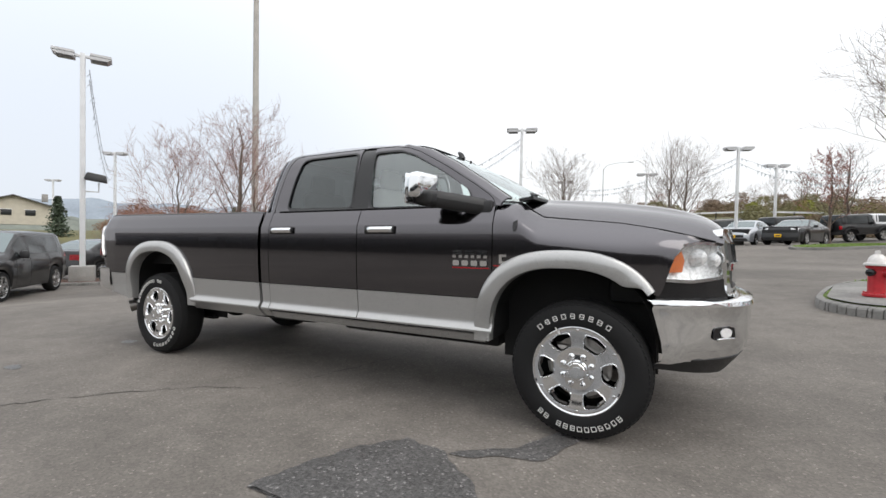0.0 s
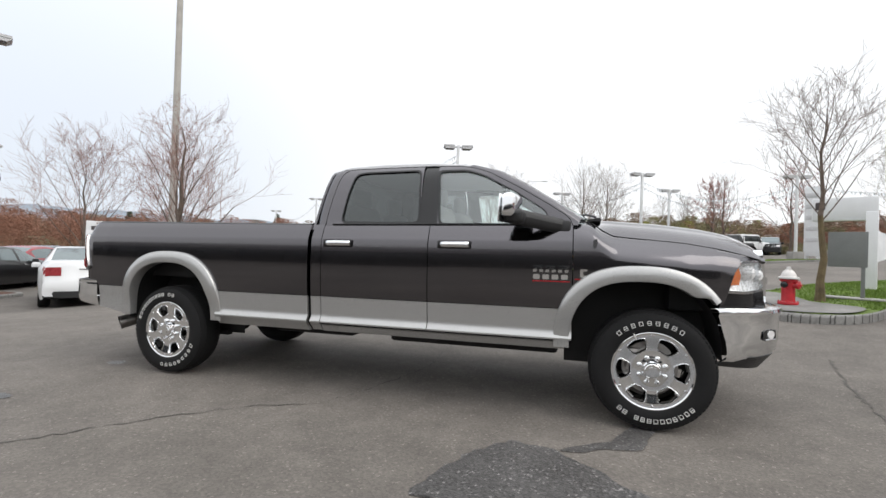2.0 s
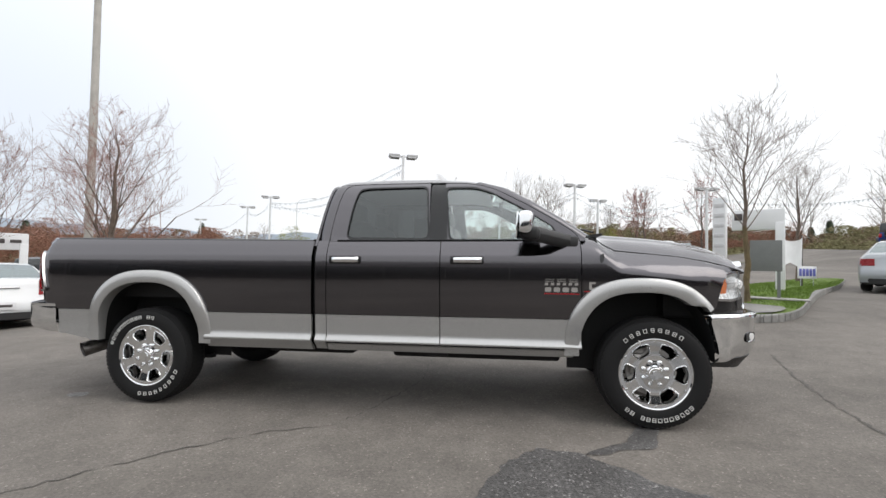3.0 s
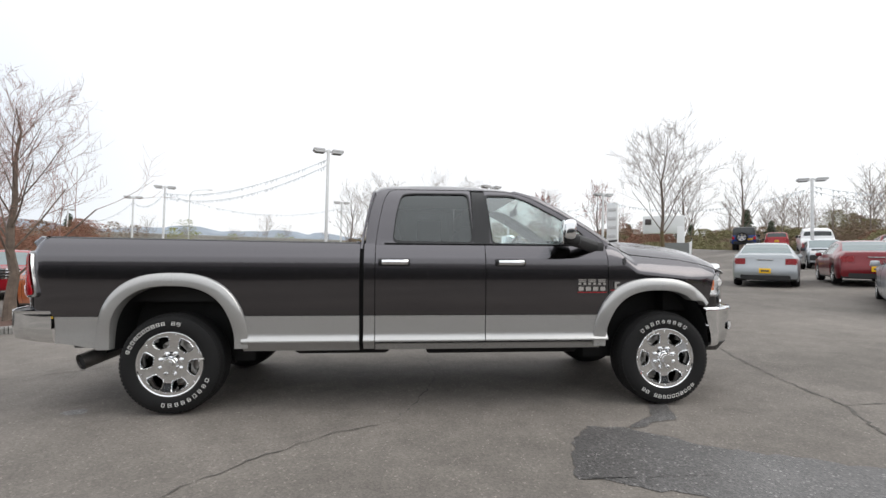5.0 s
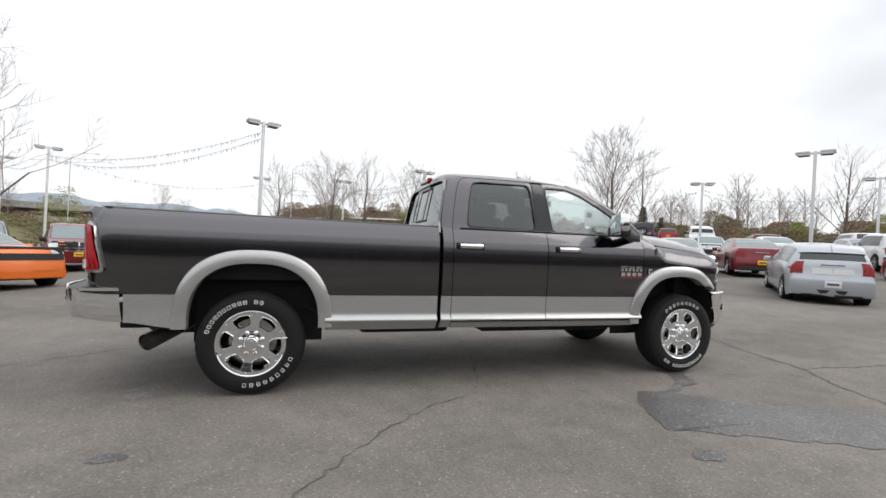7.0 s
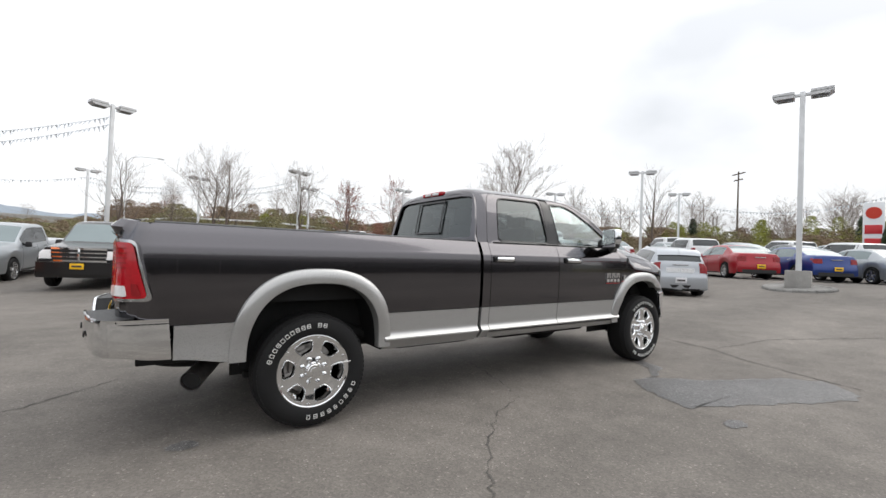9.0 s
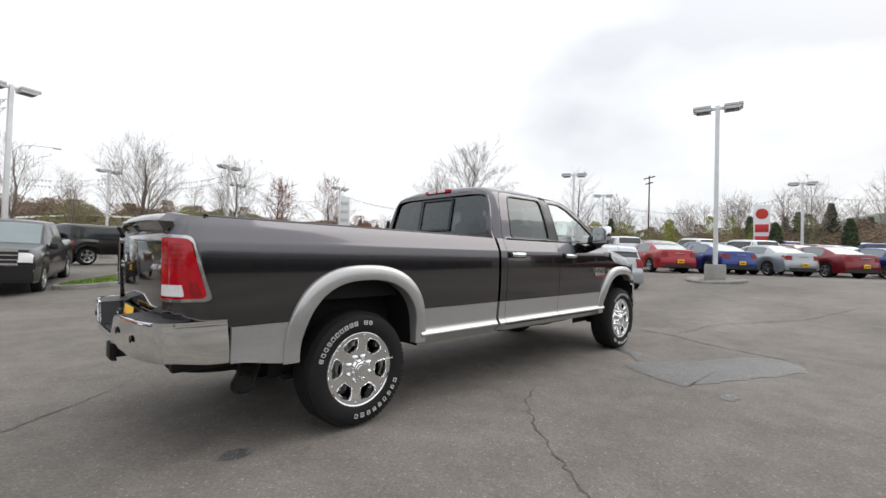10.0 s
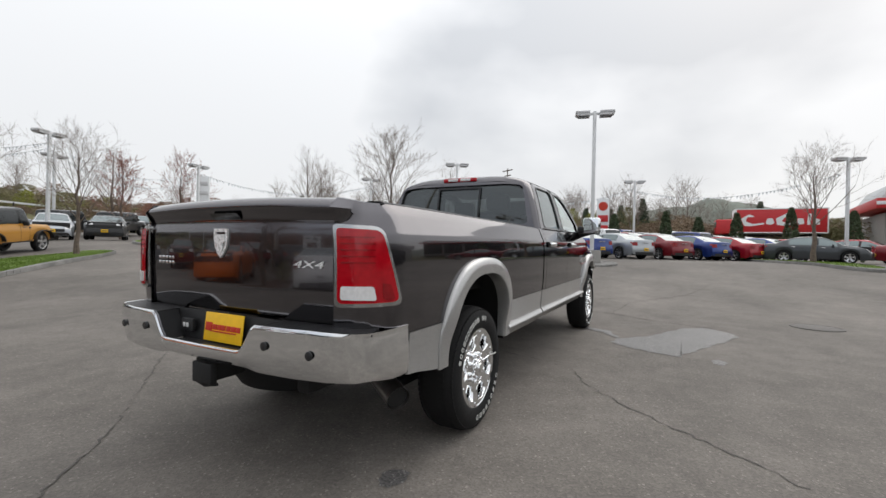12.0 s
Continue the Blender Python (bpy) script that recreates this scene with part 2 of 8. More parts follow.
M = dict(
    asphalt=asphalt_material("asphalt", (0.146, 0.132, 0.118)),
    wet=asphalt_material("wet_asphalt", (0.076, 0.073, 0.071), wet=True),
    crack=material("crack_filler", (0.085, 0.078, 0.070), 0.9, vary=0.4, scale=14, bump=0.5),
    paint=material("granite_metallic_paint", (0.096, 0.091, 0.099), 0.14, 1.0, coat=1.0, vary=0.05, scale=300),
    silver=material("silver_lower_paint", (0.43, 0.43, 0.425), 0.30, 0.6, coat=0.8, vary=0.05, scale=300),
    chrome=material("chrome", (0.82, 0.83, 0.84), 0.06, 1.0),
    satin=material("satin_chrome", (0.52, 0.52, 0.52), 0.22, 1.0, vary=0.06, scale=20),
    lamp_silver=material("lamp_reflector", (0.86, 0.86, 0.86), 0.28, 0.35, vary=0.12, scale=50),
    tyre=material("tyre_rubber", (0.011, 0.011, 0.0115), 0.75, spec=0.25, vary=0.25, scale=30, bump=0.15, bump_scale=120),
    black=material("black_plastic", (0.014, 0.014, 0.015), 0.48, vary=0.2, scale=40, bump=0.1, bump_scale=300),
    gloss_black=material("gloss_black", (0.01, 0.01, 0.011), 0.12, vary=0.1, scale=20),
    under=material("underbody", (0.007, 0.007, 0.0075), 0.75, vary=0.4, scale=12),
    steel=material("exhaust_steel", (0.30, 0.285, 0.27), 0.36, 0.9, vary=0.3, scale=16),
    letter=material("white_rubber_lettering", (0.72, 0.72, 0.70), 0.6, vary=0.1, scale=40),
    red_lens=material("red_lens", (0.40, 0.003, 0.010), 0.10, coat=0.2, vary=0.2, scale=30),
    red_dark=material("dark_red_lens", (0.26, 0.003, 0.007), 0.10, coat=0.25, vary=0.2, scale=30),
    clear_lens=material("frosted_lens", (0.75, 0.74, 0.74), 0.2, coat=0.8, vary=0.12, scale=60),
    car_lamp=material("car_tail_lens", (0.24, 0.004, 0.008), 0.3, vary=0.3, scale=20),
    amber=material("amber_lens", (0.75, 0.17, 0.015), 0.15, coat=1.0, vary=0.15, scale=40),
    red_badge=material("red_enamel", (0.32, 0.01, 0.015), 0.3),
    yellow=material("yellow_plate", (0.85, 0.5, 0.01), 0.45, vary=0.08, scale=30),
    plate_red=material("red_plate_print", (0.5, 0.03, 0.01), 0.5),
    plate_dark=material("dark_plate_print", (0.06, 0.05, 0.05), 0.5),
    white_plate=material("white_plate", (0.7, 0.7, 0.72), 0.45, vary=0.06, scale=30),
    seat=material("seat_cloth", (0.24, 0.235, 0.23), 0.9, vary=0.15, scale=30),
    dash=material("dash_plastic", (0.10, 0.10, 0.105), 0.7, vary=0.1, scale=20),
    paper=material("window_sticker", (0.75, 0.76, 0.76), 0.8, vary=0.05, scale=30),
    concrete=material("concrete", (0.30, 0.29, 0.275), 0.9, vary=0.28, scale=2.5, bump=0.4, bump_scale=40),
    kerb=material("kerb_concrete", (0.20, 0.195, 0.185), 0.92, vary=0.4, scale=2.0, bump=0.6, bump_scale=45),
    pole=material("painted_pole", (0.66, 0.67, 0.68), 0.5, vary=0.1, scale=3),
    lamp_box=material("lamp_housing", (0.55, 0.55, 0.56), 0.5, vary=0.1, scale=6),
    lamp_lens=material("lamp_lens", (0.18, 0.18, 0.185), 0.25),
    flag_pole=material("weathered_wood_pole", (0.42, 0.40, 0.37), 0.7, vary=0.2, scale=2),
    hydrant_red=material("hydrant_red", (0.42, 0.012, 0.02), 0.38, vary=0.2, scale=12, coat=0.3),
    hydrant_cap=material("hydrant_silver", (0.62, 0.6, 0.58), 0.45, 0.3, vary=0.2, scale=14),
    bark=material("bark", (0.13, 0.10, 0.08), 0.95, vary=0.45, scale=9, bump=0.8, bump_scale=40),
    bark_moss=material("mossy_bark", (0.125, 0.095, 0.05), 0.95, vary=0.5, scale=6, bump=0.8, bump_scale=40),
    twig=material("twigs", (0.24, 0.20, 0.175), 0.95, vary=0.3, scale=5, island=0.3),
    twig_red=material("budding_twigs", (0.27, 0.165, 0.14), 0.95, vary=0.4, scale=5, island=0.4),
    bud=material("red_buds", (0.30, 0.135, 0.11), 0.9, vary=0.4, scale=5, island=0.5),
    grass=material("lawn_grass", (0.105, 0.16, 0.025), 0.95, vary=0.35, scale=1.6, bump=0.8, bump_scale=90),
    blade=material("grass_blades", (0.12, 0.19, 0.028), 0.9, vary=0.45, scale=2.0, island=0.5),
    bank=material("bank_grass", (0.115, 0.108, 0.048), 0.95, vary=0.5, scale=0.25, bump=0.6, bump_scale=4),
    bark_chip=material("bark_mulch", (0.085, 0.045, 0.032), 0.95, vary=0.5, scale=7, bump=1.0, bump_scale=60),
    brush_brown=material("brown_brush", (0.22, 0.16, 0.11), 0.95, vary=0.35, scale=0.2, island=0.7),
    brush_olive=material("olive_brush", (0.21, 0.195, 0.10), 0.95, vary=0.35, scale=0.2, island=0.7),
    brush_rust=material("rust_brush", (0.25, 0.125, 0.085), 0.95, vary=0.45, scale=0.2, island=0.6),
    brush_green=material("spring_green_leaves", (0.22, 0.23, 0.045), 0.9, vary=0.4, scale=0.3, island=0.6),
    conifer=material("conifer_needles", (0.075, 0.10, 0.065), 0.9, vary=0.5, scale=0.6, island=0.6),
    hedge=material("hedge_leaves", (0.06, 0.085, 0.04), 0.9, vary=0.45, scale=1.0, island=0.6),
    # pale blue of the air's haze, mixed into the far hills' colour
    hill=material("hazed_distant_hill", (0.23, 0.265, 0.305), 1.0, vary=0.22, scale=0.02),
    hill_near=material("wooded_hill", (0.15, 0.165, 0.14), 1.0, vary=0.35, scale=0.06),
    wall=material("stucco_wall", (0.52, 0.48, 0.40), 0.9, vary=0.12, scale=1.2),
    roofing=material("roof_shingle", (0.10, 0.098, 0.095), 0.9, vary=0.3, scale=3),
    metal_roof=material("pale_metal_roof", (0.45, 0.47, 0.48), 0.5, vary=0.12, scale=1.2),
    white_paint=material("white_paint", (0.72, 0.73, 0.74), 0.5, vary=0.06, scale=3),
    red_paint=material("red_sign_paint", (0.50, 0.02, 0.025), 0.4, vary=0.08, scale=3),
    grey_board=material("grey_board", (0.17, 0.18, 0.175), 0.75, vary=0.12, scale=4),
    banner=material("white_vinyl_banner", (0.74, 0.75, 0.76), 0.5, vary=0.1, scale=3),
    banner_blue=material("blue_print", (0.12, 0.13, 0.42), 0.6),
    pennant=thin_film("silver_pennant", (0.80, 0.83, 0.86)),
    cord=material("cord", (0.4, 0.42, 0.44), 0.7),
    manhole=material("manhole_iron", (0.115, 0.107, 0.10), 0.75, 0.2, vary=0.3, scale=14, bump=0.5, bump_scale=60),
    facade=material("showroom_cladding", (0.30, 0.29, 0.28), 0.7, vary=0.12, scale=0.8),
    facade_dark=material("showroom_glass", (0.02, 0.022, 0.024), 0.12, vary=0.1, scale=1),
    # dark timber; on the overpass girder this brown stands for deep shade
    timber_and_girder_shade=material("dark_timber_and_girder_shade", (0.05, 0.045, 0.04), 0.85, vary=0.3, scale=4),
    g_tint=glass("privacy_glass", (0.12, 0.13, 0.13), gloss=0.10),
    g_clear=glass("clear_glass", (0.86, 0.94, 0.92), gloss=0.20),
    g_lens=glass("lamp_glass", (0.95, 0.96, 0.97), gloss=0.16),
    mirror=material("mirror_glass", (0.85, 0.87, 0.88), 0.02, 1.0),
    wheel_silver=material("alloy_wheel", (0.52, 0.52, 0.52), 0.25, 0.9, vary=0.1, scale=20),
    car_glass=material("pale_car_glass", (0.17, 0.205, 0.21), 0.07, 0.6, spec=0.9, vary=0.06, scale=1.5),
    car_dark=material("dark_car_glass", (0.035, 0.04, 0.042), 0.07, 0.15, spec=0.7, vary=0.25, scale=1.5),
)
PAINTS = {}


def car_paint(name, color, metal=0.35):
    if name not in PAINTS:
        PAINTS[name] = material(name + "_car_paint", color, 0.35, metal, coat=0.7, vary=0.02, scale=250, spec=0.3)
    return PAINTS[name]
PB = M["paint"].node_tree.nodes["Principled BSDF"]
PB.inputs["Coat IOR"].default_value, PB.inputs["Coat Roughness"].default_value, PB.inputs["Specular Tint"].default_value = 1.52, 0.012, (0.5, 0.49, 0.5, 1)


# ---- mesh tools ----
def finish(bm, mat, sharp=35.0, turn=True):
    me = bpy.data.meshes.new("mesh")
    if turn:
        bmesh.ops.recalc_face_normals(bm, faces=bm.faces)
    for f in bm.faces:
        f.smooth = True
    bm.to_mesh(me)
    bm.free()
    me.set_sharp_from_angle(angle=radians(sharp))
    for m in mat if isinstance(mat, (list, tuple)) else [mat]:
        me.materials.append(m)
    return me


def part(name, bm, mat, parent=None, label="", sharp=35.0, at=None, turn=True):
    ob = new(name, finish(bm, mat, sharp, turn) if isinstance(bm, bmesh.types.BMesh) else bm)
    if parent is not None:
        ob.parent = parent
    if at is not None:
        ob.matrix_basis = at
    return tagged(ob, label) if label else ob


def thing(name, label, category, at=None, group="", kind=""):
    ob = new(name)
    ob.empty_display_size = 0.2
    if at is not None:
        ob.matrix_basis = at
    return tagged(ob, label, category, group, kind)


def outward(bm, c):
    """Turns every face away from the point c."""
    bmesh.ops.recalc_face_normals(bm, faces=bm.faces)
    bm.normal_update()
    back = [f for f in bm.faces if f.normal.dot(f.calc_center_median() - Vector(c)) < 0]
    bmesh.ops.reverse_faces(bm, faces=back)
    return bm


def sheet(bm, fn, nu, nv, u0=0.0, u1=1.0, v0=0.0, v1=1.0):
    """A grid of quads of fn(u, v)."""
    rows = [[bm.verts.new(fn(u0 + (u1 - u0) * i / nu, v0 + (v1 - v0) * j / nv)) for j in range(nv + 1)] for i in range(nu + 1)]
    for i in range(nu):
        for j in range(nv):
            bm.faces.new((rows[i][j], rows[i + 1][j], rows[i + 1][j + 1], rows[i][j + 1]))
    return rows


def thick(bm, depth):
    bmesh.ops.recalc_face_normals(bm, faces=bm.faces)
    bmesh.ops.solidify(bm, geom=bm.faces[:], thickness=depth)
    return bm


def box(bm, c, s, bevel=0.0, rot=None, taper=1.0, seg=2):
    m = Matrix.Translation(c) @ (rot.to_4x4() if rot is not None else Matrix()) @ Matrix.Diagonal((*s, 1))
    r = bmesh.ops.create_cube(bm, size=1.0, matrix=m)
    vs = r["verts"]
    if taper != 1.0:
        for v in vs:
            if v.co.z > c[2]:
                v.co.x, v.co.y = c[0] + (v.co.x - c[0]) * taper, c[1] + (v.co.y - c[1]) * taper
    if bevel:
        es = list({e for v in vs for e in v.link_edges})
        bmesh.ops.bevel(bm, geom=es, offset=bevel, segments=seg, affect="EDGES", profile=0.5, clamp_overlap=True)
    return bm


def lathe(bm, profile, n=32, axis="y", c=(0, 0, 0), cap=False):
    """Rings of (radius, along the axis)."""
    rings = []
    for r, a in profile:
        ring = []
        for i in range(n):
            t = 2 * math.pi * i / n
            p = {"y": (r * math.cos(t), a, r * math.sin(t)), "z": (r * math.cos(t), r * math.sin(t), a), "x": (a, r * math.cos(t), r * math.sin(t))}[axis]
            ring.append(bm.verts.new((p[0] + c[0], p[1] + c[1], p[2] + c[2])))
        rings.append(ring)
    for a, b in zip(rings, rings[1:]):
        for i in range(n):
            bm.faces.new((a[i], a[(i + 1) % n], b[(i + 1) % n], b[i]))
    if cap:
        bm.faces.new(rings[0])
        bm.faces.new(rings[-1])
    return bm


def tube(bm, pts, radii, n=6, cap=True):
    pts = [Vector(p) for p in pts]
    if not isinstance(radii, (list, tuple)):
        radii = [radii] * len(pts)
    rings, side = [], None
    for i, p in enumerate(pts):
        d = (pts[min(i + 1, len(pts) - 1)] - pts[max(i - 1, 0)]).normalized()
        if side is None:
            side = d.orthogonal().normalized()
        side = (side - d * side.dot(d)).normalized()
        up = d.cross(side)
        rings.append([bm.verts.new(p + radii[i] * (math.cos(2 * math.pi * k / n) * side + math.sin(2 * math.pi * k / n) * up)) for k in range(n)])
    for a, b in zip(rings, rings[1:]):
        for k in range(n):
            bm.faces.new((a[k], a[(k + 1) % n], b[(k + 1) % n], b[k]))
    if cap:
        bm.faces.new(rings[0])
        bm.faces.new(rings[-1])
    return bm


def prism(bm, outline, place, depth):
    """An outline of 2D points, placed by place(a, b, d), with depth d from 0 to depth."""
    lo = [bm.verts.new(place(a, b, 0.0)) for a, b in outline]
    hi = [bm.verts.new(place(a, b, depth)) for a, b in outline]
    n = len(outline)
    for i in range(n):
        bm.faces.new((lo[i], lo[(i + 1) % n], hi[(i + 1) % n], hi[i]))
    bm.faces.new(lo)
    bm.faces.new(hi)
    return bm


def curve(pairs):
    xs, ys = [p[0] for p in pairs], [p[1] for p in pairs]
    return lambda x: float(np.interp(x, xs, ys))


def smooth(a, b, x):
    t = min(max((x - a) / (b - a), 0.0), 1.0)
    return t * t * (3 - 2 * t)


def ground_z(x, y):
    """The height of the lot, which rises away from the pickup, and of the banks beyond it."""
    z = 0.0156 * min(max(x, -16.0), 19.0) + 0.5 * smooth(3, 13, 0.82 * x + 0.57 * y) + 0.65 * smooth(14, 26, y) * smooth(2, 9, x)
    z += 0.12 * smooth(13, 19, x) + 1.2 * smooth(20, 30, x) * smooth(19, 28, y) + 1.5 * smooth(42, 60, x) * smooth(40, 20, y)
    z += 0.5 * smooth(28, 44, y) * smooth(6, 14, x)
    row = x + 0.9 * y
    z += (0.45 * smooth(27, 35, row) + 0.4 * smooth(35, 44, row)) * smooth(21, 13, y) * smooth(17, 23, x)
    z -= 0.25 * math.exp(-(((x - 13.0) / 3.2) ** 2) - ((y - 3.0) / 3.0) ** 2) + 0.27 * smooth(-4.5, -9.5, x)
    return z


def polygon_ray(poly, c, ang):
    """Where the ray from c at that angle leaves a polygon."""
    dx, dy, best = math.cos(ang), math.sin(ang), None
    for (x0, y0), (x1, y1) in zip(poly, poly[1:] + poly[:1]):
        ex, ey = x1 - x0, y1 - y0
        den = dx * ey - dy * ex
        if abs(den) < 1e-9:
            continue
        t = ((x0 - c[0]) * ey - (y0 - c[1]) * ex) / den
        s = ((x0 - c[0]) * dy - (y0 - c[1]) * dx) / den
        if t > 0 and -1e-6 <= s <= 1 + 1e-6 and (best is None or t > best):
            best = t
    return c[0] + dx * best, c[1] + dy * best


def rounded(poly, r, k=4):
    """The polygon with its corners cut round."""
    out, n = [], len(poly)
    for i in range(n):
        p, a, b = Vector(poly[i]), Vector(poly[i - 1]), Vector(poly[(i + 1) % n])
        ra = min(r, (a - p).length * 0.45)
        rb = min(r, (b - p).length * 0.45)
        p0, p1 = p + (a - p).normalized() * ra, p + (b - p).normalized() * rb
        for j in range(k + 1):
            t = j / k
            q = p0 * (1 - t) ** 2 + p * 2 * t * (1 - t) + p1 * t * t
            out.append((q.x, q.y))
    return out


def ring_panel(bm, outer, inner, place, n=72, bands=1):
    """The band between two outlines; place(a, b) puts it in space."""
    c = (sum(p[0] for p in inner) / len(inner), sum(p[1] for p in inner) / len(inner))
    angs = sorted({round(math.atan2(p[1] - c[1], p[0] - c[0]), 4) for p in list(outer) + list(inner)} | {round(-math.pi + 2 * math.pi * i / n, 4) for i in range(n)})
    ends = [(polygon_ray(list(outer), c, a), polygon_ray(list(inner), c, a)) for a in angs]
    rows = [[bm.verts.new(place(o[0] + (i[0] - o[0]) * (r / bands) ** 1.5, o[1] + (i[1] - o[1]) * (r / bands) ** 1.5)) for o, i in ends] for r in range(bands + 1)]
    for o, i in zip(rows, rows[1:]):
        for k in range(len(angs)):
            j = (k + 1) % len(angs)
            bm.faces.new((o[k], o[j], i[j], i[k]))
    return bm


def fan_panel(bm, outline, place, rings=3, n=48):
    """A filled outline as rings about its middle, so that it follows a curved surface."""
    c = (sum(p[0] for p in outline) / len(outline), sum(p[1] for p in outline) / len(outline))
    angs = sorted({round(math.atan2(p[1] - c[1], p[0] - c[0]), 4) for p in outline} | {round(-math.pi + 2 * math.pi * i / n, 4) for i in range(n)})
    edge = [polygon_ray(list(outline), c, a) for a in angs]
    mid = bm.verts.new(place(*c))
    last = None
    for r in range(1, rings + 1):
        row = [bm.verts.new(place(c[0] + (e[0] - c[0]) * r / rings, c[1] + (e[1] - c[1]) * r / rings)) for e in edge]
        for k in range(len(row)):
            j = (k + 1) % len(row)
            if last is None:
                bm.faces.new((mid, row[k], row[j]))
            else:
                bm.faces.new((last[k], row[k], row[j], last[j]))
        last = row
    return bm


# ---- ground ----
STEPS = [0.5 * k for k in range(21)] + [11.0 + k for k in range(20)] + [32.5, 35, 37.5, 40, 43, 46, 50, 55, 60, 70, 90, 130, 220, 400, 900, 2500]
AXIS = [-a for a in reversed(STEPS[1:])] + STEPS


def ground_mesh():
    """One sheet, fine near the pickup and coarse towards the horizon."""
    bm = bmesh.new()
    rows = [[bm.verts.new((x, y, ground_z(x, y))) for y in AXIS] for x in AXIS]
    for i in range(len(AXIS) - 1):
        for j in range(len(AXIS) - 1):
            bm.faces.new((rows[i][j], rows[i + 1][j], rows[i + 1][j + 1], rows[i][j + 1]))
    return bm


tagged(part("ground", ground_mesh(), M["asphalt"]), "worn grey asphalt of the car lot", "ground", kind="structure")


# ---- kerbs, islands, stains ----
def draped(bm, pts, lift, width=0.05):
    """A ribbon along pts that follows the ground."""
    left, right = [], []
    for i, p in enumerate(pts):
        a, c = Vector(pts[max(i - 1, 0)][:2]), Vector(pts[min(i + 1, len(pts) - 1)][:2])
        d = (c - a).normalized()
        n = Vector((-d.y, d.x)) * (p[2] if len(p) > 2 else width) * 0.5
        for side, sg in ((left, 1), (right, -1)):
            q = Vector(p[:2]) + n * sg
            side.append(bm.verts.new((q.x, q.y, surface_z(q.x, q.y) + lift)))
    for i in range(len(pts) - 1):
        bm.faces.new((left[i], left[i + 1], right[i + 1], right[i]))


def surface_z(x, y):
    """The height of the sheet itself, between its grid lines."""
    def cell(v):
        for a, c in zip(AXIS, AXIS[1:]):
            if a <= v <= c:
                return a, c, (v - a) / (c - a)
        return AXIS[-2], AXIS[-1], 1.0

    x0, x1, u = cell(x)
    y0, y1, v = cell(y)
    return (ground_z(x0, y0) * (1 - u) + ground_z(x1, y0) * u) * (1 - v) + (ground_z(x0, y1) * (1 - u) + ground_z(x1, y1) * u) * v


def wander(pts, amount, step, seed, width):
    """A jagged line through pts."""
    rnd, out = random.Random(seed), []
    for (x0, y0), (x1, y1) in zip(pts, pts[1:]):
        n = max(1, int(math.hypot(x1 - x0, y1 - y0) / step))
        for k in range(n):
            t = k / n
            out.append((x0 + (x1 - x0) * t + rnd.uniform(-1, 1) * amount, y0 + (y1 - y0) * t + rnd.uniform(-1, 1) * amount, width * rnd.choice((0.1, 0.5, 0.8, 1.0, 1.3, 1.7))))
    return out


CRACKS = (
    ([(0.16, -2.82), (0.47, -2.45), (0.66, -2.2), (0.95, -1.85), (1.41, -1.42), (1.85, -1.22), (2.03, -0.80), (2.3, 0.2), (2.2, 1.6)], 0.022),
    ([(0.1, -3.0), (-0.2, -3.9), (-0.1, -5.2), (-0.6, -7.0)], 0.02),
    ([(-2.6, 0.1), (-1.83, 0.6), (-1.36, 1.04), (-0.81, 1.73), (0.1, 2.9)], 0.022),
    ([(6.5, 1.6), (6.2, 0.67), (5.95, -0.42), (5.9, -1.1), (5.62, -1.6), (5.2, -2.9)], 0.04),
    ([(5.9, -1.1), (7.4, -1.3), (9.3, -2.4), (12.0, -3.1)], 0.03),
)
for k, (pts, w) in enumerate(CRACKS):
    bm = bmesh.new()
    draped(bm, wander(pts, 0.022, 0.06, k, w * 0.55), 0.004)
    tagged(part("pavement_crack", bm, M["crack"]), "ragged dark crack in the asphalt", "crack", kind="structure")


def blot(name, outline, mat, label, seed, rough=0.045, lift=0.004):
    """A flat stain with a ragged edge that lies on the ground."""
    rnd = random.Random(seed)
    n = len(outline)
    pts = []
    for i in range(n):
        (x0, y0), (x1, y1) = outline[i], outline[(i + 1) % n]
        m = max(2, int(math.hypot(x1 - x0, y1 - y0) / 0.05))
        for k in range(m):
            t = k / m
            a = noise.noise(Vector((x0 + (x1 - x0) * t, y0 + (y1 - y0) * t, seed)) * 3.1) * rough * 1.6 + rnd.uniform(-1, 1) * rough * 0.5
            dx, dy = x1 - x0, y1 - y0
            ln = math.hypot(dx, dy)
            pts.append((x0 + dx * t - dy / ln * a, y0 + dy * t + dx / ln * a))
    bm = bmesh.new()
    c = (sum(p[0] for p in pts) / len(pts), sum(p[1] for p in pts) / len(pts))
    last = None
    mid = bm.verts.new((c[0], c[1], surface_z(*c) + lift))
    for r in (0.35, 0.7, 1.0):
        row = [bm.verts.new((c[0] + (p[0] - c[0]) * r, c[1] + (p[1] - c[1]) * r, surface_z(c[0] + (p[0] - c[0]) * r, c[1] + (p[1] - c[1]) * r) + lift)) for p in pts]
        for k in range(len(row)):
            j = (k + 1) % len(row)
            bm.faces.new((mid, row[k], row[j]) if last is None else (last[k], row[k], row[j], last[j]))
        last = row
    return tagged(part(name, bm, mat), label, "stain", kind="structure")


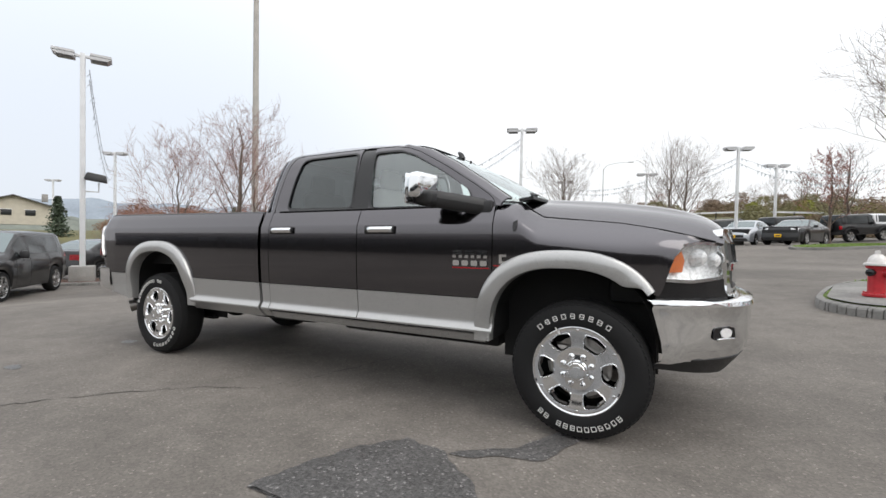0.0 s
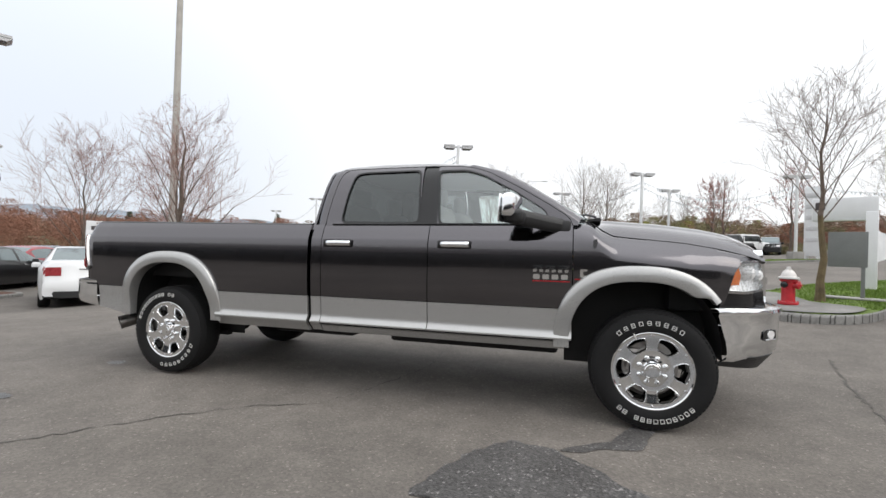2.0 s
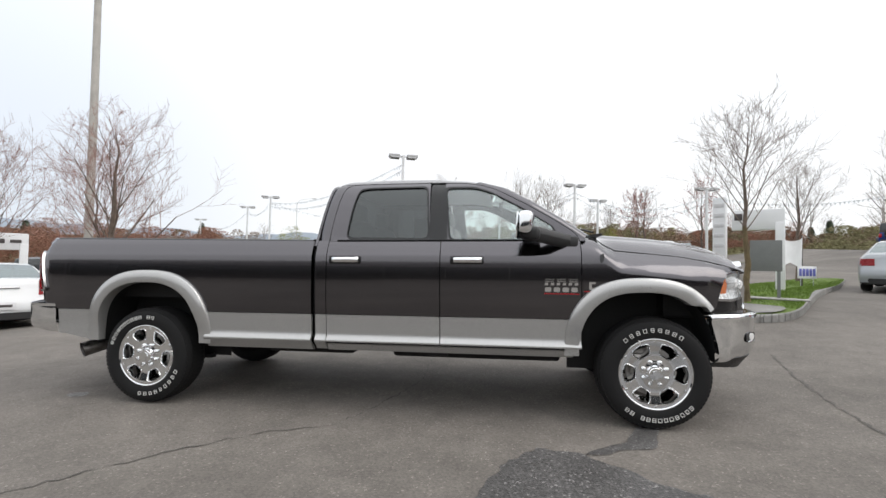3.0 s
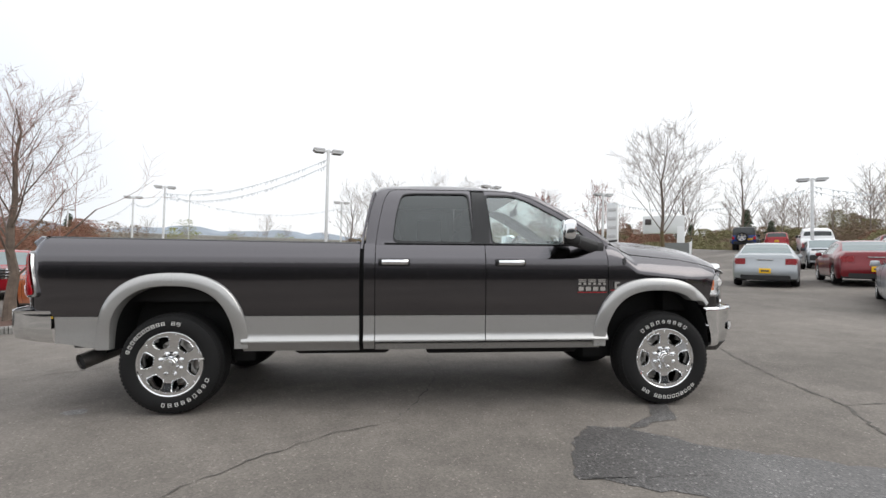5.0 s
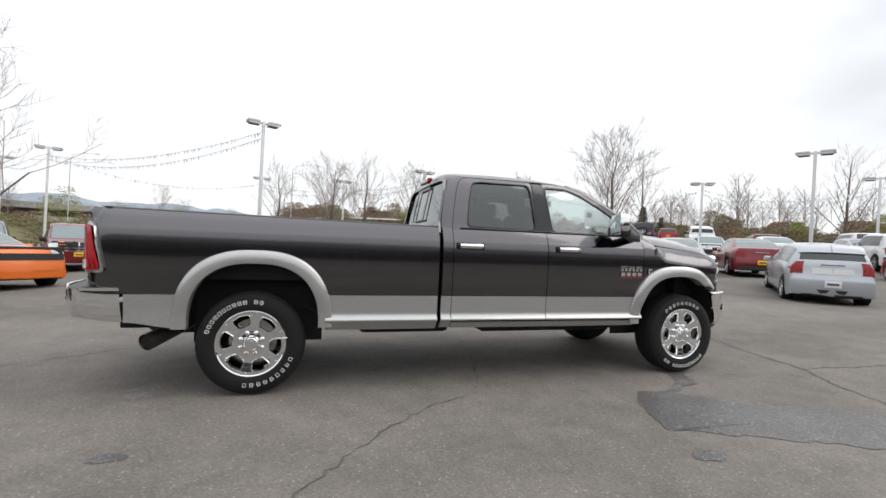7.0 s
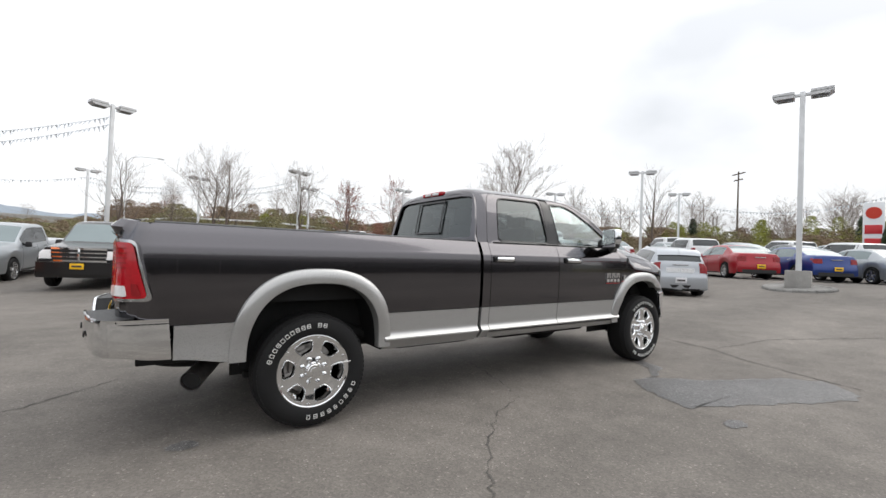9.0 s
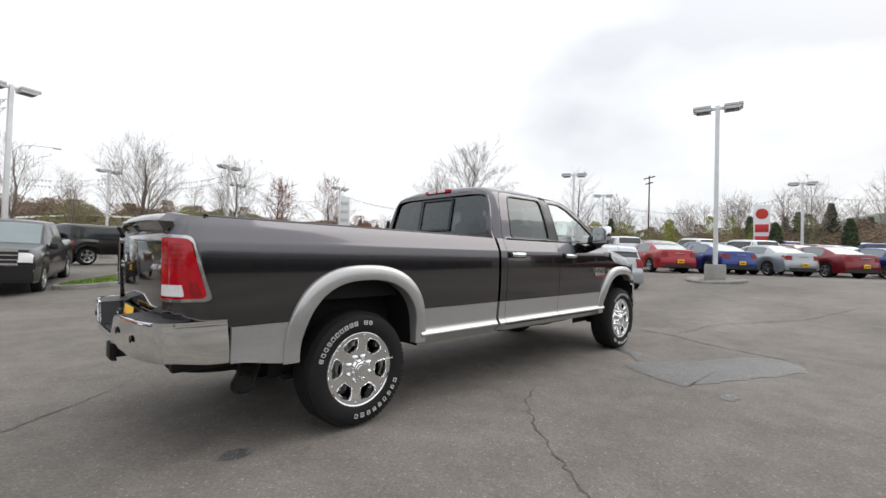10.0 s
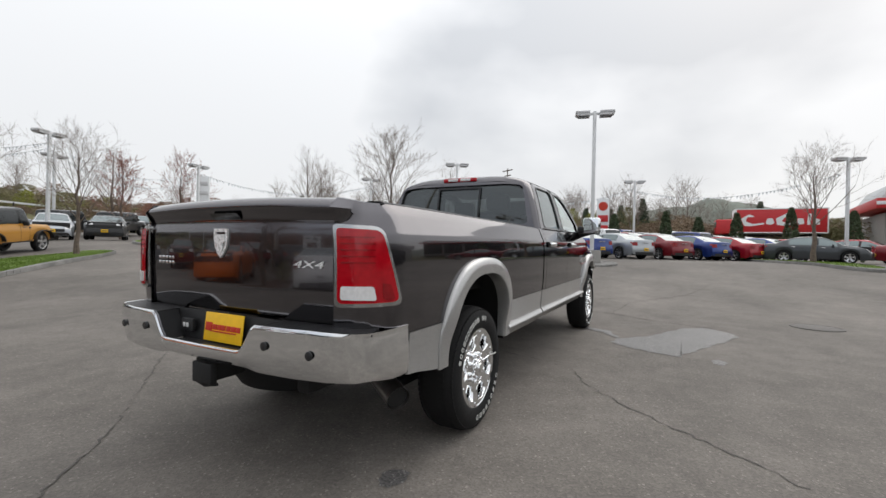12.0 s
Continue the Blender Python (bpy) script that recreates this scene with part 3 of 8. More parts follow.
blot("wet_patch", [(2.96, -2.22), (3.02, -2.02), (3.2, -1.62), (3.38, -1.40), (3.55, -1.40), (3.74, -1.46), (3.88, -1.62), (4.02, -1.78), (4.45, -1.98), (4.95, -2.2), (5.3, -2.55), (4.9, -2.95), (4.2, -2.75), (3.7, -2.5), (3.22, -2.28)], M["wet"], "dark wet patch on the asphalt", 1)
blot("wet_streak", [(3.70, -1.47), (3.80, -1.36), (4.02, -1.24), (4.10, -1.05), (4.22, -0.86), (4.34, -0.90), (4.26, -1.08), (4.20, -1.28), (3.98, -1.36), (3.84, -1.47)], M["wet"], "wet trickle running to the front tyre", 2, 0.03, 0.006)
for k, (x, y, r) in enumerate(((-0.62, -1.9, 0.12), (-0.83, -0.82, 0.09), (2.92, -2.6, 0.13), (-1.6, -2.9, 0.08))):
    blot("oil_spot", [(x + r * math.cos(a), y + 0.6 * r * math.sin(a)) for a in [0.7 * i for i in range(9)]], M["wet"], "small dark oil spot on the asphalt", 5 + k, 0.03)


def outline_walk(pts, step):
    out, n = [], len(pts)
    for i in range(n):
        (x0, y0), (x1, y1) = pts[i], pts[(i + 1) % n]
        m = max(1, int(round(math.hypot(x1 - x0, y1 - y0) / step)))
        out += [(x0 + (x1 - x0) * k / m, y0 + (y1 - y0) * k / m) for k in range(m)]
    return out


def island(name, pts, top_mat, label, kerb_h=0.13, tufts=0, paved=None):
    """A raised island with a ring of kerb stones and a planted top."""
    pts = rounded(pts, 0.6, 4)
    c = (sum(p[0] for p in pts) / len(pts), sum(p[1] for p in pts) / len(pts))
    root = thing(name, label, "traffic island", kind="structure")
    ring = outline_walk(pts, 1.2)

    def inset(p, d):
        v = Vector((c[0] - p[0], c[1] - p[1]))
        return Vector(p) + v.normalized() * d

    n = len(ring)
    for i in range(n):
        a, d = ring[i], ring[(i + 1) % n]
        if math.hypot(d[0] - a[0], d[1] - a[1]) < 0.05:
            continue
        bm = bmesh.new()
        ai, di = inset(a, 0.16), inset(d, 0.16)
        gap = 0.006
        ends = []
        for p, q, t in ((a, ai, gap), (d, di, -gap)):
            e = (Vector(d) - Vector(a)).normalized() * t
            p2, q2 = Vector(p) + e, Vector(q) + e
            z0, z1 = surface_z(*p2), surface_z(*q2)
            lean = (q2 - p2).normalized()
            sec = [(p2, z0 - 0.05), (p2 + lean * 0.008, z0 + kerb_h - 0.03), (p2 + lean * 0.03, z0 + kerb_h - 0.004), (p2 + lean * 0.05, z0 + kerb_h), (q2, z1 + kerb_h), (q2, z1 - 0.05)]
            ends.append([bm.verts.new((s.x, s.y, z)) for s, z in sec])
        for j in range(5):
            bm.faces.new((ends[0][j], ends[1][j], ends[1][j + 1], ends[0][j + 1]))
        bm.faces.new(ends[0])
        bm.faces.new(ends[1])
        part("kerb_stone", bm, M["kerb"], root)
    bm = bmesh.new()
    fine = outline_walk([tuple(inset(p, 0.15)) for p in pts], 0.5)
    fan = lambda a, b: (a, b, surface_z(a, b) + kerb_h - 0.012 + 0.03 * noise.noise(Vector((a, b, 0)) * 1.3))  # noqa: E731
    mid, last = bm.verts.new(fan(*c)), None
    for r in (0.25, 0.5, 0.75, 1.0):
        row = [bm.verts.new(fan(c[0] + (p[0] - c[0]) * r, c[1] + (p[1] - c[1]) * r)) for p in fine]
        for k in range(len(row)):
            j = (k + 1) % len(row)
            bm.faces.new((mid, row[k], row[j]) if last is None else (last[k], row[k], row[j], last[j]))
        last = row
    part("planted_top", bm, top_mat, root)
    if tufts:
        rnd = random.Random(7)
        vs, fs = [], []
        while len(fs) < tufts:
            k = rnd.randrange(len(fine))
            p, q, r1, r2 = fine[k], fine[(k + 3) % len(fine)], rnd.random() ** 0.5, rnd.random()
            a = c[0] + ((p[0] + (q[0] - p[0]) * r2) - c[0]) * r1
            b = c[1] + ((p[1] + (q[1] - p[1]) * r2) - c[1]) * r1
            if paved and paved(a, b):
                continue
            z, h, w, t = surface_z(a, b) + kerb_h - 0.02, rnd.uniform(0.025, 0.06), rnd.uniform(0.006, 0.014), rnd.uniform(0, 6.3)
            i = len(vs)
            dx, dy = math.cos(t) * w, math.sin(t) * w
            lx, ly = rnd.uniform(-0.03, 0.03), rnd.uniform(-0.03, 0.03)
            vs += [(a - dx, b - dy, z), (a + dx, b + dy, z), (a + lx, b + ly, z + h)]
            fs.append((i, i + 1, i + 2))
        me = bpy.data.meshes.new("blades")
        me.from_pydata(vs, [], fs)
        me.materials.append(M["blade"])
        tagged(part("grass_blades", me, None, root), kind="stuff")
    return root


ISLE_A = [(6.62, 4.75), (6.85, 4.1), (7.25, 3.8), (7.8, 3.72), (8.4, 4.2), (9.1, 5.15), (11.2, 8.0), (13.6, 11.0), (16.8, 15.4), (15.6, 16.2), (12.2, 12.6), (9.2, 9.0), (7.2, 6.4)]
island("kerbed_island", ISLE_A, M["grass"], "kerbed lawn island with a paved concrete tip", tufts=16000, paved=lambda a, b: a + b < 12.9 or (a < 7.95 and b < 6.9))
bm = bmesh.new()
tip = rounded([(6.80, 4.75), (7.0, 4.2), (7.35, 3.98), (7.8, 3.92), (8.15, 4.2), (8.35, 4.55), (7.85, 5.2), (7.95, 6.2), (7.8, 6.85), (7.25, 6.2)], 0.2)
fan_panel(bm, tip, lambda a, b: (a, b, surface_z(a, b) + 0.150), rings=4)
tagged(part("concrete_slab", bm, M["kerb"]), "grey concrete slab at the tip of the island", "slab", kind="structure")
island("planted_island", [(-4.58, 4.3), (-4.68, 3.5), (-5.1, 3.2), (-5.7, 3.3), (-7.2, 4.5), (-9.6, 6.4), (-9.2, 7.2), (-6.2, 5.6), (-5.0, 5.1)], M["bark_chip"], "kerbed island of bark mulch under a bare tree")
island("kerbed_island", [(-1.3, 12.2), (-0.8, 11.9), (1.1, 12.0), (1.7, 12.4), (3.5, 14.2), (7.1, 18.4), (6.4, 19.0), (3.2, 16.6), (0.8, 14.6), (-1.0, 13.0)], M["grass"], "kerbed lawn island between the parking rows", tufts=14000)
island("kerbed_island", [(17.6, -8.3), (18.3, -7.3), (24.0, -6.5), (34.0, -5.2), (34.0, -6.4), (24.0, -7.6), (18.2, -8.9)], M["grass"], "narrow lawn strip behind a kerb", tufts=9000)
island("kerbed_island", [(9.4, 21.5), (10.4, 21.3), (20.0, 27.0), (19.6, 28.2), (12.5, 25.3), (9.6, 22.6)], M["grass"], "kerbed lawn island by the dark off-roaders", tufts=6000)
island("lamp_island", [(15.0, 0.1), (16.0, -0.2), (17.0, 0.6), (17.2, 1.8), (16.2, 2.1), (15.1, 1.3)], M["kerb"], "low kerbed island under a lamp post", kerb_h=0.08)
island("lamp_island", [(-13.7, 2.8), (-12.3, 2.6), (-11.4, 3.7), (-11.7, 4.8), (-13.1, 5.0), (-14.0, 4.0)], M["bark_chip"], "low kerbed island under a lamp post", kerb_h=0.1)
bm = bmesh.new()
z = surface_z(6.34, -4.18) + 0.004
lathe(bm, [(0.36, z - 0.01), (0.36, z + 0.004), (0.33, z + 0.005), (0.325, z - 0.002), (0.31, z + 0.003), (0.002, z + 0.003)], 36, "z", (6.34, -4.18, 0))
tagged(part("manhole_cover", bm, M["manhole"]), "dark iron manhole cover in the asphalt", "manhole cover")


# ---- hydrant ----
def hydrant(at):
    root = thing("fire_hydrant", "red fire hydrant with a white cap on the island", "fire hydrant", at)
    b = bmesh.new()
    lathe(b, [(0.15, 0.0), (0.155, 0.03), (0.15, 0.045), (0.105, 0.05), (0.10, 0.09), (0.10, 0.40), (0.125, 0.405), (0.13, 0.43), (0.12, 0.445)], 28, "z")
    part("barrel", b, M["hydrant_red"], root)
    b = bmesh.new()
    lathe(b, [(0.15, 0.445), (0.155, 0.455), (0.15, 0.48), (0.115, 0.49), (0.105, 0.53), (0.085, 0.575), (0.055, 0.60), (0.05, 0.61)], 28, "z")
    part("bonnet", b, M["hydrant_cap"], root, "pale weathered bonnet")
    b = bmesh.new()
    lathe(b, [(0.035, 0.60), (0.035, 0.65), (0.03, 0.66), (0.001, 0.662)], 5, "z")
    part("operating_nut", b, M["hydrant_cap"], root)
    for a, r, dark in ((205, 0.052, True), (25, 0.052, True), (-65, 0.07, False)):
        b = bmesh.new()
        lathe(b, [(r * 0.8, 0.08), (r * 0.8, 0.13), (r, 0.132), (r, 0.165), (r * 0.7, 0.175), (0.018, 0.178), (0.018, 0.20), (0.001, 0.20)], 18, "x", (0, 0, 0.345))
        part("nozzle_cap", b, M["gloss_black"] if dark else M["hydrant_red"], root, at=pose(0, 0, 0, 0, 0, a))
    for k in range(8):
        b = bmesh.new()
        lathe(b, [(0.012, 0.04), (0.012, 0.065), (0.001, 0.068)], 6, "z", (0.135 * math.cos(k * 0.785), 0.135 * math.sin(k * 0.785), 0))
        part("flange_bolt", b, M["hydrant_red"], root)
    return root


hydrant(pose(7.39, 4.87, surface_z(7.39, 4.87) + 0.148, 0, 0, 20))


# ---- lamp posts ----
def lamp_post(x, y, yaw, top=7.0, base=True, flood=False, group="lamp posts of the lot"):
    z0 = surface_z(x, y)
    root = thing("lamp_post", "white steel lamp post with twin box heads", "lamp post", pose(x, y, z0, 0, 0, yaw), group)
    h = top - z0
    b = bmesh.new()
    box(b, (0, 0, h / 2 + 0.25), (0.15, 0.15, h - 0.5), 0.015, taper=0.9)
    part("pole", b, M["pole"], root)
    if base:
        b = bmesh.new()
        box(b, (0, 0, 0.28), (0.66, 0.66, 0.62), 0.03)
        part("concrete_base", b, M["concrete"], root, "square concrete footing")
    b = bmesh.new()
    box(b, (0, 0, h - 0.10), (0.50, 0.07, 0.10), 0.01)
    part("arm", b, M["pole"], root)
    for s in (-1, 1):
        b = bmesh.new()
        sheet(b, lambda u, v: (s * (0.20 + 0.56 * u), -0.24 + 0.48 * v, h - 0.02 + 0.03 * math.sin(u * 3.14) * math.sin(v * 3.14)), 4, 4)
        sec = [(0.0, 0.0), (0.008, -0.10), (0.0, -0.19)]
        rim = [(s * 0.20, -0.24), (s * 0.76, -0.24), (s * 0.76, 0.24), (s * 0.20, 0.24)]
        rows = [[b.verts.new((px * (1 + o) - s * 0.12 * (k == 2) * (abs(px) > 0.5), py * (1 + o), h - 0.02 + dz)) for px, py in rim] for k, (o, dz) in enumerate(sec)]
        for r0, r1 in zip(rows, rows[1:]):
            for j in range(4):
                b.faces.new((r0[j], r0[(j + 1) % 4], r1[(j + 1) % 4], r1[j]))
        b.faces.new(rows[-1])
        head = part("lamp_head", b, M["lamp_box"], root, sharp=30)
        b = bmesh.new()
        box(b, (s * 0.45, 0, h - 0.215), (0.40, 0.36, 0.02), 0.006)
        part("lens", b, M["lamp_lens"], head)
        b = bmesh.new()
        box(b, (s * 0.48, 0, h - 0.105), (0.565, 0.492, 0.022), 0.003)
        part("trim_band", b, M["grey_board"], head)
    if flood:
        b = bmesh.new()
        tube(b, [(0.05, 0, 3.05), (0.42, 0, 3.05), (0.42, 0, 3.35)], 0.025, 6)
        br = part("bracket", b, M["pole"], root)
        b = bmesh.new()
        box(b, (0.36, 0, 3.52), (0.62, 0.45, 0.24), 0.03, Euler((0, 0.14, 0)).to_matrix(), taper=0.8)
        part("floodlight", b, M["black"], br, "dark box floodlight")
    return root


for x, y, yaw in ((-31.0, 13.5, 30), (-57.0, 19.8, 30), (-2.3, 18.3, 20), (7.95, 27.3, 20), (11.0, 34.8, 20), (-17.9, 32.6, 20), (-24.6, 39.8, 20), (-41.1, 54.4, 20), (-4.7, 39.2, 20), (2.6, 36.4, 20), (26.9, 20.6, -30), (17.3, 29.0, 10), (23.7, 11.0, -60), (33.0, 13.6, -60), (35.1, 0.9, -75), (30.2, -10.7, -70)):
    lamp_post(x, y, yaw, base=abs(x) < 30)
lamp_post(16.1, 0.95, -76, top=7.05)
lamp_post(-12.5, 3.68, 62, top=7.08, flood=True)


def street_light(x, y, h, yaw):
    z0 = surface_z(x, y)
    root = thing("street_light", "tall slim street light with a curved arm", "street light", pose(x, y, z0, 0, 0, yaw), "street lights by the highway")
    b = bmesh.new()
    tube(b, [(0, 0, 0), (0, 0, h - 0.6), (0.4, 0, h - 0.1), (1.2, 0, h + 0.1), (2.6, 0, h + 0.2)], [0.07, 0.05, 0.035, 0.03, 0.03], 8)
    part("pole", b, M["lamp_box"], root)
    b = bmesh.new()
    box(b, (2.85, 0, h + 0.18), (0.6, 0.22, 0.12), 0.04)
    part("lamp_head", b, M["lamp_box"], root)


street_light(-2.6, 49.2, 9.6, 10)
street_light(-30.0, 62.0, 11.0, 0)

z0 = surface_z(-14.0, 12.1)
fp = thing("flag_pole", "very tall pale tapered pole beside the bare trees", "flag pole", pose(-14.5, 12.02, z0))
b = bmesh.new()
tube(b, [(0, 0, 0), (0.0, 0, 8), (-0.1, 0, 22)], [0.17, 0.15, 0.10], 14)
part("shaft", b, M["flag_pole"], fp)
b = bmesh.new()
lathe(b, [(0.3, 0.0), (0.3, 0.08), (0.19, 0.14)], 16, "z")
part("base_collar", b, M["flag_pole"], fp)


# ---- pennants ----
def pennants(a, c, sag, label="sagging string of small silver pennants"):
    root = thing("pennant_string", label, "pennants", group="pennant strings between lamp posts")
    a, c = Vector(a), Vector(c)
    n = int((c - a).length / 0.20)
    pts = [a.lerp(c, k / n) - Vector((0, 0, sag * 4 * (k / n) * (1 - k / n))) for k in range(n + 1)]
    b = bmesh.new()
    tube(b, pts, 0.010, 3)
    part("cord", b, M["cord"], root)
    rnd = random.Random(n)
    vs, fs = [], []
    d = (c - a).normalized()
    side = Vector((-d.y, d.x, 0))
    for p in pts[1:]:
        if rnd.random() < 0.12:
            continue
        i, w, h = len(vs), 0.06, rnd.uniform(0.15, 0.24)
        lean = side * rnd.uniform(-0.13, 0.13) + d * rnd.uniform(-0.05, 0.05)
        for off in (Vector((0, 0, 0)), side * 0.004):
            vs += [p - d * w + off, p + d * w + off, p + lean - Vector((0, 0, h)) + off]
        fs += [(i, i + 1, i + 2), (i + 3, i + 5, i + 4)]
    me = bpy.data.meshes.new("flags")
    me.from_pydata([tuple(v) for v in vs], [], fs)
    me.materials.append(M["pennant"])
    tagged(part("bunting", me, None, root), kind="stuff")


for a, c, sag in (
    ((-2.3, 18.3, 6.5), (-17.9, 32.6, 6.4), 0.75),
    ((-2.3, 18.3, 6.2), (-17.9, 32.6, 6.1), 0.95),
    ((-17.9, 32.6, 6.4), (-24.6, 39.8, 6.4), 0.7),
    ((-24.6, 39.8, 6.4), (-41.1, 54.4, 6.4), 1.4),
    ((-11.2, 3.3, 6.2), (-31.0, 13.5, 6.4), 1.7),
    ((-11.2, 3.3, 5.9), (-31.0, 13.5, 6.2), 2.0),
    ((7.95, 27.3, 6.4), (2.6, 36.4, 6.4), 0.5),
    ((7.95, 27.3, 6.1), (2.6, 36.4, 6.1), 0.6),
    ((2.6, 36.4, 6.4), (-4.7, 39.2, 6.4), 0.5),
    ((2.6, 36.4, 6.1), (-4.7, 39.2, 6.1), 0.6),
    ((7.95, 27.3, 6.4), (17.3, 29.0, 6.4), 1.1),
    ((7.95, 27.3, 6.1), (17.3, 29.0, 6.1), 1.4),
    ((17.3, 29.0, 6.4), (26.9, 20.6, 6.4), 1.1),
    ((26.9, 20.6, 6.5), (33.0, 13.6, 6.4), 0.9),
    ((26.9, 20.6, 6.2), (33.0, 13.6, 6.2), 1.1),
    ((33.0, 13.6, 6.4), (35.1, 0.9, 6.4), 1.2),
    ((35.1, 0.9, 6.2), (30.2, -10.7, 6.2), 1.0),
    ((-4.7, 39.2, 6.4), (-17.9, 32.6, 6.4), 1.2),
):
    pennants(a, c, sag)


# ---- bare trees ----
def bare_tree(x, y, h, spread, seed, base=0.0, twig="twig", bark="bark", fork=0.30, label="bare young deciduous tree in early spring", r0=None, levels=4, buds=0, up=0.35, bud=1.0, fine=0.0032):
    rnd = random.Random(seed)
    z0 = surface_z(x, y) + base
    root = thing("bare_tree", label, "tree", pose(x, y, z0 - 0.03), "bare trees")
    r0 = r0 or 0.018 * h
    bt, bl, bw = bmesh.new(), bmesh.new(), bmesh.new()
    tips = []

    def grow(p, d, length, r, level):
        n = 4 if level < 2 else 3
        pts, q, dd = [p], p.copy(), d.copy()
        for _ in range(n):
            dd = (dd + Vector((rnd.uniform(-1, 1), rnd.uniform(-1, 1), rnd.uniform(-0.4, 1))) * 0.09 + Vector((0, 0, up * 0.12))).normalized()
            q = q + dd * (length / n)
            pts.append(q.copy())
        end = r * (0.5 if level < levels else 0.35)
        rad = [r + (end - r) * k / n for k in range(n + 1)]
        tube(bl if level < 2 else bw, pts, rad, 5 if level < 2 else 3, cap=False)
        if level >= levels:
            tips.append(pts)
            return
        kids = rnd.randint(3, 4) if level < levels - 1 else rnd.randint(5, 6)
        for k in range(kids):
            f = 0.25 + 0.75 * (k + rnd.random()) / kids
            i = min(int(f * n), n - 1)
            at = pts[i].lerp(pts[i + 1], f * n - i)
            ax = dd.orthogonal().normalized()
            ax.rotate(Matrix.Rotation(rnd.uniform(0, 6.283), 3, dd))
            nd = (dd * 0.75 + ax * rnd.uniform(0.45, 0.85) + Vector((0, 0, up * 0.3))).normalized()
            grow(at, nd, length * rnd.uniform(0.48, 0.68), max(r * 0.55 * (1.1 - 0.5 * f), fine), level + 1)

    # a leader with limbs round it
    pts = [Vector((0, 0, 0))]
    n = 9
    for k in range(1, n + 1):
        f = k / n
        pts.append(Vector((rnd.uniform(-1, 1) * 0.012 * h, rnd.uniform(-1, 1) * 0.012 * h, h * 0.92 * f)))
    rad = [r0 * (1.25 if k == 0 else 1.0 - 0.9 * k / n) for k in range(n + 1)]
    cut = max(2, int(n * fork) + 1)
    tube(bt, pts[: cut + 1], rad[: cut + 1], 10)
    tube(bl, pts[cut:], rad[cut:], 6)
    limbs = 18
    for k in range(limbs):
        f = fork + (0.93 - fork) * (k + rnd.random() * 0.6) / limbs
        i = min(int(f * n), n - 1)
        at = pts[i].lerp(pts[i + 1], f * n - i)
        a = k * 2.4 + rnd.uniform(-0.4, 0.4)
        tilt = 0.95 - 0.5 * (f - fork)
        d = Vector((math.cos(a) * tilt, math.sin(a) * tilt, 0.75 + up)).normalized()
        q_ = (f - fork) / (0.95 - fork)
        ln = spread * (1.0 - 0.58 * q_**1.3) * rnd.uniform(0.85, 1.12)
        grow(at, d, ln, max(r0 * 0.30 * (1.05 - f), 0.009), 1)
    trunk = part("trunk", bt, M[bark], root)
    part("branchwork", bl, M["bark"], root)
    tagged(part("crown", bw, M[twig], root), kind="stuff")
    if buds:
        vs, fs = [], []
        for _ in range(buds):
            pts_ = rnd.choice(tips)
            p = pts_[rnd.randrange(len(pts_))] + Vector((rnd.uniform(-1, 1), rnd.uniform(-1, 1), rnd.uniform(-1, 1))) * 0.03
            i, s = len(vs), rnd.uniform(0.008, 0.02) * bud
            for _k in range(3):
                vs.append(tuple(p + Vector((rnd.uniform(-1, 1), rnd.uniform(-1, 1), rnd.uniform(-1, 1))) * s))
            fs.append((i, i + 1, i + 2))
        me = bpy.data.meshes.new("buds")
        me.from_pydata(vs, [], fs)
        me.materials.append(M["bud"])
        tagged(part("bud_haze", me, None, root), kind="stuff")
    return root


bare_tree(8.12, 5.45, 3.9, 1.45, 11, 0.13, bark="bark_moss", fork=0.40, label="bare young tree with a mossy trunk on the lawn island", r0=0.068)
bare_tree(14.3, 14.1, 4.5, 1.7, 12, 0.13, fork=0.30, label="bare young tree with a dark trunk on the lawn island", r0=0.10)
bare_tree(-5.8, 4.5, 4.6, 1.8, 13, 0.12, twig="twig_red", fork=0.2, buds=1800, label="bare tree with reddish buds on a mulched island", r0=0.10)
bare_tree(-13.6, 7.5, 4.9, 2.75, 14, 0.0, twig="twig_red", fork=0.17, buds=1500, fine=0.0048, label="bare spreading tree with reddish twigs beside parked cars")
bare_tree(-11.9, 9.9, 5.0, 2.7, 15, 0.0, twig="twig_red", fork=0.17, buds=2600, fine=0.0048, label="bare spreading tree with red buds beside the tall pole")
bare_tree(1.0, 13.3, 3.9, 1.6, 16, 0.12, fork=0.3, label="bare young tree with a round crown on the lawn island", r0=0.075)
bare_tree(5.15, 17.3, 4.3, 1.8, 17, 0.12, twig="twig", fork=0.28, label="bare young tree with a rusty inner crown", r0=0.085)
bare_tree(21.2, -7.3, 4.5, 2.0, 18, 0.12, fork=0.3, label="bare round-headed tree on the lawn strip", r0=0.10)
for k, (x, y, h, sp, tw) in enumerate(((-2.2, 27.5, 6.2, 2.3, "twig"), (4.4, 34.0, 8.2, 3.4, "twig"), (13.0, 30.5, 5.5, 2.0, "twig_red"), (19.0, 34.0, 6.5, 2.6, "twig_red"), (33.0, 34.0, 9.0, 3.2, "twig"), (44.0, 22.0, 10.0, 3.6, "twig"), (15.5, 37.0, 7.0, 2.6, "twig"), (1.0, 41.0, 6.0, 2.3, "twig"))):
    bare_tree(x, y, h, sp, 30 + k, 0.0, twig=tw, fork=0.2, levels=3, buds=9000 if tw == "twig_red" else 0, bud=2.4, fine=0.006, label="bare tree behind the parking rows")

